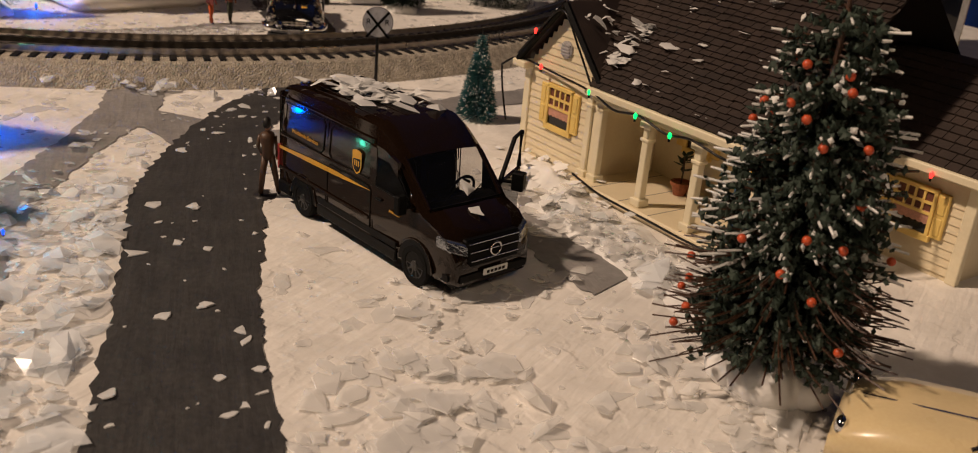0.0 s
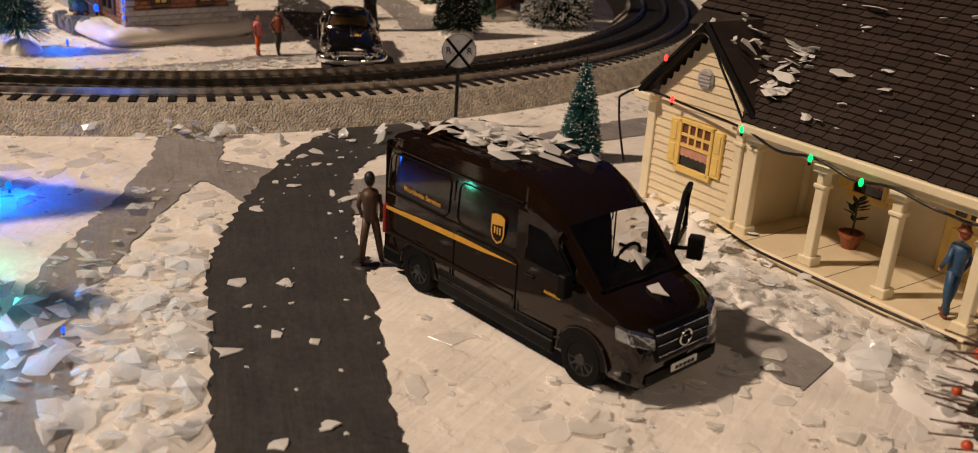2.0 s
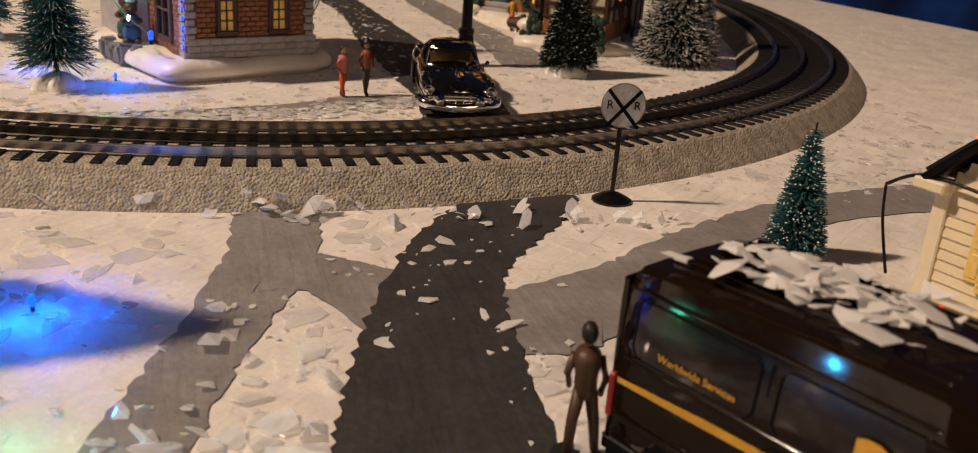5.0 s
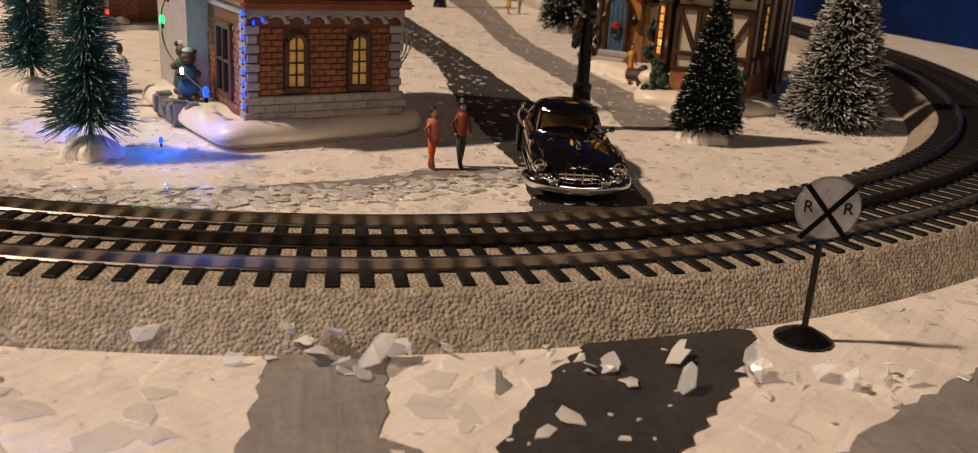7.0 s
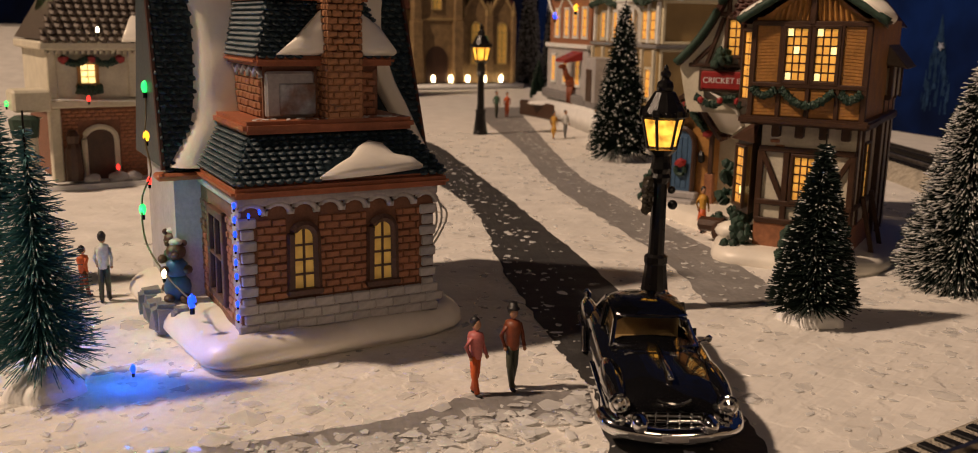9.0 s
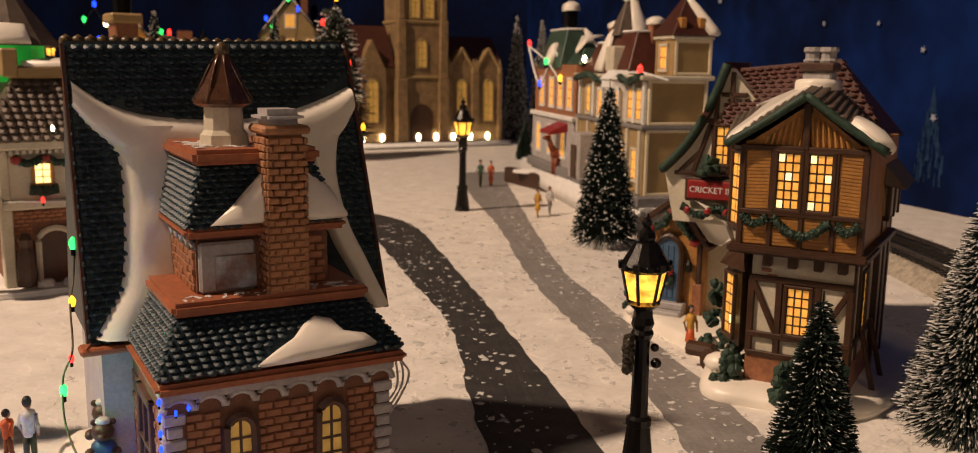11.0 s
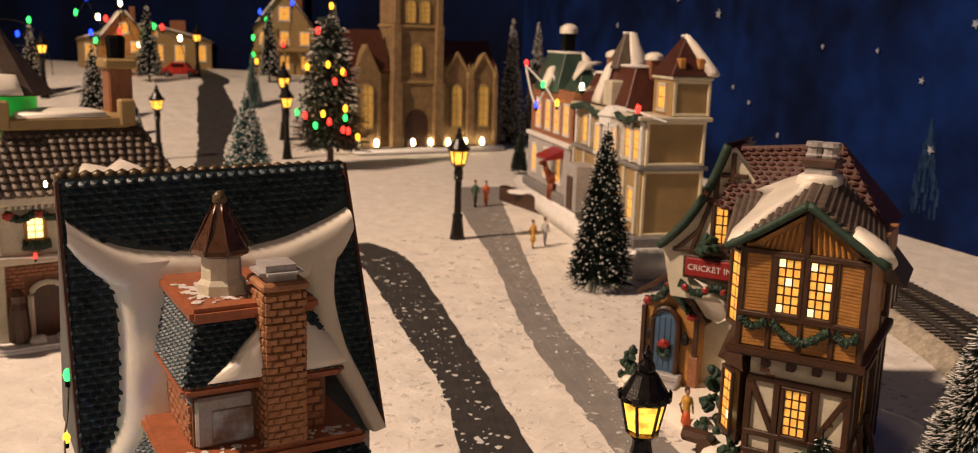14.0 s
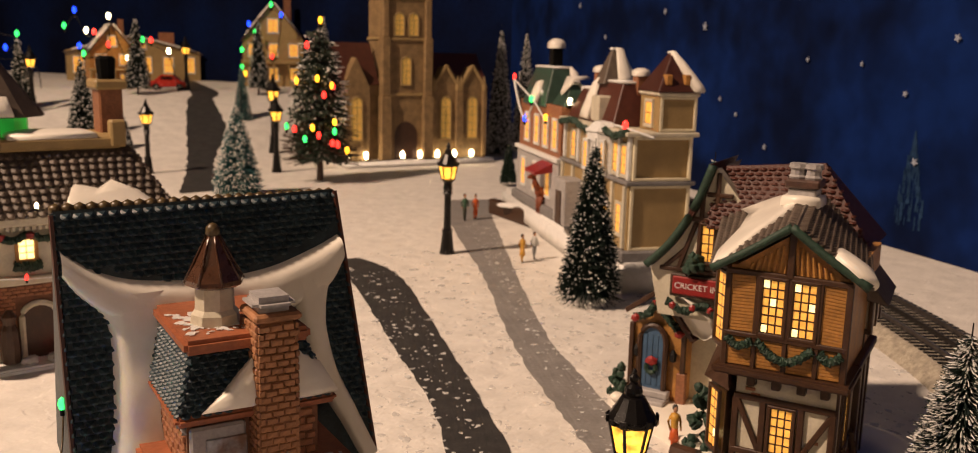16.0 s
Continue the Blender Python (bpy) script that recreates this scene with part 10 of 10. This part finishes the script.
cottage(-107.0, 281, 24, 15, 11, 12, 9, BEIGE, TIMBER, "yellow lit far house with porch and dark snowy roof", 3, 2, True)
cottage(-132.0, 249, 38, 10, 9, 8.5, 6, OAK, GREYTILE, "far house strung with coloured lights", 2, 2, True)
cottage(-172.0, 236, 45, 13, 10, 11, 9, OAK, REDTILE, "far house with red roof and lit windows")
cottage(-150.0, 290, 35, 34, 10, 8, 4, BEIGE, GREYTILE, "long low tan building at the back", 6, 1)
cottage(-70.0, 262, 28, 10, 9, 14, 9, CHURCHSTONE, REDTILE, "narrow far chapel with pointed gable", 1, 2)
cottage(-112, 142, 62, 12, 10, 9, 6, PLASTER, GREYTILE, "cream house behind the tavern")
cottage(-88, 96, 75, 14, 11, 10, 6, BRICK, REDTILE, "brick house at the edge of the village", 3, 2)
# store seen beyond the bungalow
def store():
    o = thing("corner_store", "tan brick store with a green-lit shop door", "house", 26.0, 78.5, 0, 22)
    part("wall", cbox(-1.5, 9, 0, 9, 0, 14, 0.1), BEIGE, o)
    part("brick_pier", cbox(-2.3, 0.6, -0.5, 0.5, 0, 14, 0.06), BUTTER, o, "yellow brick pier")
    for k in range(22):
        part("mortar_joint", cbox(-2.32, 0.62, -0.53, -0.4, 0.6 + 0.6 * k, 0.66 + 0.6 * k, 0), BEIGE, o)
    part("shop_front", cbox(4.4, 8.6, -0.25, 0.2, 0.2, 9.5, 0.05), FROST, o, "white shop front")
    part("shop_glass", cbox(5.4, 7.8, -0.35, -0.2, 0.8, 8.6, 0.02), DARKGLASS, o)
    return o


store()
for k in range(12):
    bulb(26.0 + (4.2 + 0.0 * k) * 0.927 + 0.2, 78.5 + 4.2 * 0.375 - 0.5, 0.8 + 0.8 * k, "green", 0.18, "lights round the shop door")


# a red car parked before the far houses
def far_car(x, y, rz):
    o = thing("toy_car", "small red toy car parked on the far snow", "car", x, y, ground_z(x, y), rz)
    b = bm_new()
    prism(b, [(-4, 0.7), (4, 0.7), (4.1, 1.7), (2.4, 2.1), (1.4, 3.3), (-1.6, 3.4), (-2.8, 2.2), (-4.1, 1.9)], -1.6, 1.6)
    bmesh.ops.recalc_face_normals(b, faces=b.faces[:])
    part("body", soft(b, 0.2, 2), CARRED, o, smooth=False)
    for s in (-1, 1):
        part("side_window", cbox(-1.5, 1.2, s * 1.62 - 0.03, s * 1.62 + 0.03, 2.3, 3.0, 0.02), DARKGLASS, o)
        for xw in (-2.6, 2.6):
            wheel(o, xw, s * 1.5, 0.75, 0.75, 0.4, s, CHROME)
    return o


CARRED = material("red_car_paint", (0.42, 0.03, 0.02), 0.25, var=0.15, scale=1, bump=0.02, coat=0.5)
far_car(-119.9, 251.3, 15)
STARS = [(86.4, 24.5, .7), (111.2, 20.2, .33), (121.1, 19.9, .33), (128.4, 16.9, .4), (91.8, 14.2, .38), (96.1, 12.3, .38),
         (103.5, 8.5, .4), (63.2, 17.3, .5), (134.8, 22.8, .5), (130.8, 9.8, .5), (74, 27, .5), (52, 23, .5), (40, 29, .5)]


# ---- stars and strings of lights ----
WALLDIR = Vector((120, -230, 0)).normalized()


def star(s, z, r, turn):
    b = bm_new()
    pts = []
    for k in range(10):
        a = math.pi / 2 + math.pi * k / 5
        q = r if k % 2 == 0 else r * 0.42
        pts.append((q * math.cos(a), q * math.sin(a)))
    prism(b, pts, -0.08, 0.08)
    bmesh.ops.recalc_face_normals(b, faces=b.faces[:])
    o = link("wall_star", b, STAR)
    p = Vector((-45, 273, 0)) + WALLDIR * s
    n = Vector((-WALLDIR.y, WALLDIR.x, 0))
    n = n if n.x < 0 else -n
    p += n * 0.3
    o.matrix_basis = at(p.x, p.y, z, math.degrees(math.atan2(WALLDIR.y, WALLDIR.x))) @ pose(0, 0, 0, 0, turn, 0)
    tagged(o, "small silver star on the dark blue wall", "star", "wall stars")


for s, z, r in STARS:
    star(s, z, r, (s * 7) % 40)

# string along the bungalow
BUNGALOW = at(1.3, 51.4, 0, -55)


def on_bungalow(u, v, z):
    p = BUNGALOW @ Vector((u * CM, v * CM, z * CM))
    return p.x / CM, p.y / CM, p.z / CM


cord("light_string", [on_bungalow(*p) for p in ((-1.3, -0.5, 3.6), (-0.3, -0.3, 4.1), (2.1, -0.3, 4.0), (4.8, -0.62, 3.95), (6.4, -0.85, 3.7), (7.8, -0.85, 3.85), (9.2, -0.85, 3.6), (10.4, -0.85, 3.75), (12.0, -0.85, 3.55), (13.6, -0.8, 3.7), (15.5, 4.6, 3.65))], 0.05, IRON, "dark green light cord along the bungalow gutter")
cord("light_string", [on_bungalow(*p) for p in ((-0.3, -0.45, 4.3), (1.0, -0.5, 5.5), (2.4, -0.5, 6.6), (3.6, -0.5, 5.4), (4.7, -0.55, 4.1))], 0.045, IRON, "dark light cord up the gable")
cord("light_string", [on_bungalow(*p) for p in ((-1.3, -0.5, 3.6), (-1.2, -0.45, 2.6), (-0.8, -0.4, 1.2))], 0.045, IRON, "loose end of the light cord")
cord("ground_wire", [on_bungalow(*p) for p in ((4.4, -0.7, 0.5), (6.2, -0.95, 0.36), (7.6, -1.0, 0.34), (9.2, -0.95, 0.3), (11.0, -1.0, 0.3), (13.2, -0.9, 0.3))], 0.05, IRON, "black wire lying along the porch edge")
for u, v, z, c in ((0.9, -0.55, 5.45, "red"), (1.3, -0.4, 4.05, "red"), (4.8, -0.7, 3.9, "green"), (7.7, -0.95, 3.8, "green"), (9.5, -0.95, 3.6, "green"), (13.2, -0.9, 3.6, "amber"), (15.9, 4.7, 3.6, "red")):
    bulb(*on_bungalow(u, v, z), c, 0.10, "lights on the bungalow")

# string at the corner of the brick house
H = at(-26.4, 73.4, 0, 40)


def house_point(u, v, z):
    p = H @ Vector((u * CM, v * CM, z * CM))
    return p.x / CM, p.y / CM, p.z / CM


for k in range(9):
    bulb(*house_point(-0.12, -0.12, 1.7 + 0.46 * k), "blue", 0.085, "blue lights on the house corner")
for k in range(2):
    bulb(*house_point(0.3 + 0.35 * k, -0.25, 5.05 + 0.1 * math.sin(2 * k)), "blue", 0.07, "blue lights on the house corner")
bulb(-28.0, 73.2, 2.1, "blue", 0.20, "lights beside the house")
bulb(-29.4, 74.0, 2.75, "white", 0.12, "lights beside the house")
bulb(-30.9, 75.4, 4.6, "green", 0.17, "lights beside the house")
bulb(-30.7, 75.6, 5.6, "red", 0.12, "lights beside the house")
bulb(-32.4, 78.5, 8.6, "green", 0.19, "lights beside the house")
bulb(-31.8, 77.4, 6.9, "amber", 0.16, "lights beside the house")
cord("light_string", [(-32.9, 79.5, 12.0), (-32.4, 78.5, 8.0), (-31.8, 77.3, 6.9), (-30.5, 75.4, 6.0), (-30.9, 75.4, 5.0), (-30.6, 75.0, 3.6), (-29.2, 73.9, 2.7), (-27.8, 73.1, 2.1)], 0.035, BRONZE, "thin copper light wire hanging beside the brick house")
lamp("blue_string_light", "POINT", -27.9, 72.2, 2.6, 0.010, (0.0, 0.10, 1.0), 0.3)
lamp("green_string_light", "POINT", -31.2, 74.4, 4.6, 0.014, (0.1, 1.0, 0.4), 0.3)
# bulbs under the loose snow
for x, y, c, p in ((-20.6, 47.2, "blue", 0.044), (-18.8, 41.6, "green", 0.007), (-16.6, 36.4, "blue", 0.032), (-29.0, 71.2, "blue", 0.013), (-34.2, 73.4, "blue", 0.022), (-14.6, 37.6, "blue", 0.0)):
    bulb(x, y, 0.45, c, 0.12 if p else 0.07, "lights under the loose snow")
    if p:
        lamp("snow_light", "POINT", x, y, 1.1 if y > 40 else 1.5, p, {"blue": (0.0, 0.13, 1.0) if y > 40 else (0.05, 0.5, 1.0), "green": (0.1, 1.0, 0.6)}[c], 0.22)

# string over the manor
cord("light_string", [(-29.5, 167, 17), (-26.0, 158, 15.0), (-22.5, 153, 11.5), (-19.5, 147, 14.8), (-17, 140, 14.2), (-14.8, 133, 14.2), (-12.5, 131.6, 13.6)], 0.12, FROST, "white light cord draped over the manor eaves")
for x, y, z, c in ((-29.4, 166.8, 17.2, "red"), (-26.2, 158, 15, "green"), (-22.5, 153, 11.4, "green"), (-19.6, 147, 14.9, "blue"), (-15.0, 133.0, 14.4, "red"), (-24.2, 155, 13.2, "amber")):
    bulb(x, y, z, c, 0.34, "lights on the manor")
cord("light_string", [(-29.5, 167, 17), (-27.5, 163, 12.5), (-25.2, 158.4, 16.2), (-23.5, 155.2, 12.0), (-21.2, 150.4, 15.4), (-19.0, 145.0, 12.6), (-16.6, 138.6, 14.6)], 0.16, FROST, "white wire looped loosely over the shop front")
for x, y, z, c in ((-27.5, 162.8, 12.4, "blue"), (-23.5, 155.0, 11.9, "blue"), (-19.0, 144.8, 12.5, "green"), (-21.2, 150.2, 15.3, "white")):
    bulb(x, y, z, c, 0.34, "lights on the manor")
# white lights before the church
cord("light_string", [(-66, 203, 1.2), (-60, 206, 1.0), (-54, 210.5, 1.2), (-48, 215, 1.0), (-43, 219, 1.2)], 0.1, IRON, "cord of white lights before the church")
for k in range(9):
    t = k / 8
    bulb(-66 + 22 * t, 203 + 15.5 * t + 0.4 * math.sin(5 * t), 1.6, "white", 0.58, "white lights before the church")
# tavern string
for x, y, z, c in ((-55.5, 100.5, 5.6, "green"), (-51.2, 103.0, 5.9, "red"), (-47.5, 106.8, 9.6, "blue"), (-46.8, 107.6, 9.9, "blue"), (-50.6, 103.6, 10.4, "white"), (-45.9, 108.4, 10.0, "green"), (-50, 104, 1.2, "red")):
    bulb(x, y, z, c, 0.17, "lights on the tavern")
cord("light_string", [(-56, 100, 5.6), (-53.3, 101.6, 5.9), (-51, 103.4, 5.8), (-48.5, 105.8, 5.7)], 0.05, FROST, "thin light cord along the tavern band")
# two strings of lights in the far village
def far_string(y, row, label):
    cord("light_string", [(x, y, z - 0.9) for c, x, z in row] + [(row[-1][1] + 2, y, 8.5)], 0.1, IRON, label)
    for c, x, z in row:
        bulb(x, y, z, c, 0.62, "lights of the far village")


far_string(246, (("green", -141.6, 23.0), ("blue", -138.9, 26.4), ("white", -136.3, 22.1), ("red", -134.4, 21.8), ("blue", -138.2, 18.7), ("green", -137.2, 17.0), ("red", -131.1, 19.1), ("white", -130.8, 25.3),
                 ("white", -126.6, 16.2), ("green", -125.3, 18.7), ("green", -123.0, 20.4), ("red", -121.0, 20.3), ("white", -116.9, 18.0)), "cord of coloured lights over the far house")
far_string(274, (("green", -104.5, 29.4), ("blue", -102.0, 27.0), ("red", -104.5, 17.0), ("blue", -110.4, 24.7), ("green", -108.8, 22.8), ("green", -112.3, 18.4), ("green", -112.4, 14.2), ("amber", -111.6, 12.6)), "cord of coloured lights on the yellow house")
far_string(240, (("blue", -152, 18.0), ("green", -149, 21.0), ("white", -157, 22.0), ("amber", -160, 17.0), ("white", -146, 16.0)), "cord of lights at the edge of the village")


# brush-painted trees on the blue wall
def painted_tree(s, z0, h, w, mat, seed, label, taper=1.0):
    rng = random.Random(seed)
    vs, fs = [], []
    n = Vector((WALLDIR.y, -WALLDIR.x, 0))
    for k in range(120):
        t = rng.random() ** 0.8
        q = w * (1 - taper * t) * rng.uniform(-1, 1)
        a, b = rng.uniform(0.05, 0.22) * (1.2 - t * 0.7), rng.uniform(0.3, 1.1)
        c = Vector((-45, 273, 0)) + WALLDIR * (s + q) + n * (0.03 + 0.0006 * k)
        z = z0 + h * t
        i = len(vs)
        for du, dz in ((-a, -b), (a, -b * 0.8), (a * 0.6, b), (-a * 0.5, b * 0.9)):
            p = c + WALLDIR * du
            vs.append((p.x, p.y, z + dz))
        fs.append((i, i + 1, i + 2, i + 3))
    ob = mesh_py("painted_tree", vs, fs, mat)
    tagged(ob, label, "painting", "painted trees")


painted_tree(130.3, 3.0, 9.5, 2.6, FROSTBLUE, 71, "pale blue tree brushed onto the blue wall")


# carved bears beside the brick house
def bear(x, y, s, turn, coat):
    b = bm_new()
    for px, py, pz, r, kx, ky, kz, mi in ((0, 0, 0.75, 0.72, 1.0, 0.9, 1.05, 1), (0, 0, 1.75, 0.6, 1.0, 0.85, 1.0, 1), (0, -0.1, 2.65, 0.5, 1.05, 0.95, 0.9, 0), (0, -0.55, 2.55, 0.22, 1, 1, 0.8, 0),
                                          (-0.4, 0.1, 3.05, 0.17, 1, 0.6, 1, 0), (0.4, 0.1, 3.05, 0.17, 1, 0.6, 1, 0), (0, 0.05, 3.12, 0.36, 1, 1, 0.55, 2),
                                          (-0.58, -0.4, 1.75, 0.26, 0.9, 1.5, 0.9, 0), (0.58, -0.4, 1.75, 0.26, 0.9, 1.5, 0.9, 0), (-0.4, -0.45, 0.25, 0.3, 1, 1.4, 0.8, 0), (0.4, -0.45, 0.25, 0.3, 1, 1.4, 0.8, 0)):
        n = len(b.faces)
        ball(b, px, py, pz, r, kx, ky, kz, 2)
        b.faces.ensure_lookup_table()
        for i in range(n, len(b.faces)):
            b.faces[i].material_index = mi
    for v in b.verts:
        v.co *= s
    o = link("bear_statue", b, [PAINTS["brown"], PAINTS[coat], PAINTS["white"]], smooth=True)
    o.matrix_basis = at(x, y, 1.08, turn)
    tagged(o, "plain brown carved bear with pale cap beside the house", "statue", "carved bears")


bear(-30.35, 76.5, 0.70, 25, "blue")
bear(-31.15, 77.8, 0.74, 25, "green")


# ---- the train, standing on the straight ----
def rail_car(x, y, rz, length, colour, label, kind):
    o = thing("rail_car", label, "train car", x, y, 0, rz, group="toy train")
    z = RAILTOP
    part("frame", cbox(-length / 2, length / 2, -1.6, 1.6, z + 1.1, z + 1.6, 0.05), BLACK, o)
    for t in (-1, 1):
        bg = bm_new()
        box(bg, t * (length / 2 - 2.4) - 1.5, t * (length / 2 - 2.4) + 1.5, -1.35, 1.35, z + 0.4, z + 1.2)
        truck = part("bogie", soft(bg, 0.1, 1), BLACK, o)
        for dx in (-0.9, 0.9):
            for s in (-1, 1):
                w = bm_new()
                lathe(w, [(0.62, -0.12), (0.62, 0.05), (0.52, 0.12)], 14)
                wo = part("wheel", w, RAILDARK, truck)
                wo.matrix_basis = at(t * (length / 2 - 2.4) + dx, s * 1.55, z + 0.62, 0, 90)
    if kind == "box":
        part("body", cbox(-length / 2 + 0.2, length / 2 - 0.2, -1.65, 1.65, z + 1.6, z + 5.4, 0.12), colour, o)
        part("door", cbox(-1.3, 1.3, -1.72, 1.72, z + 1.8, z + 5.1, 0.04), colour, o)
        part("roof_walk", cbox(-length / 2, length / 2, -0.5, 0.5, z + 5.4, z + 5.6, 0.03), BLACK, o)
    else:
        part("deck", cbox(-length / 2, length / 2, -1.6, 1.6, z + 1.6, z + 1.9, 0.05), colour, o)
        for k in range(5):
            for s in (-1, 1):
                part("stake", cbox(-length / 2 + 1 + (length - 2) * k / 4 - 0.12, -length / 2 + 1 + (length - 2) * k / 4 + 0.12, s * 1.45 - 0.12, s * 1.45 + 0.12, z + 1.9, z + 3.8, 0.03), BLACK, o)
    return o


rail_car(-42.8, 57.6, 0, 19, BLACK, "black toy engine standing on the track", "box")
rail_car(-63.5, 57.3, -1, 19, MAROON, "maroon toy boxcar standing on the track", "box")
rail_car(-84.4, 57.7, -3, 19, MAROON, "red-brown toy flatcar with black stakes", "flat")
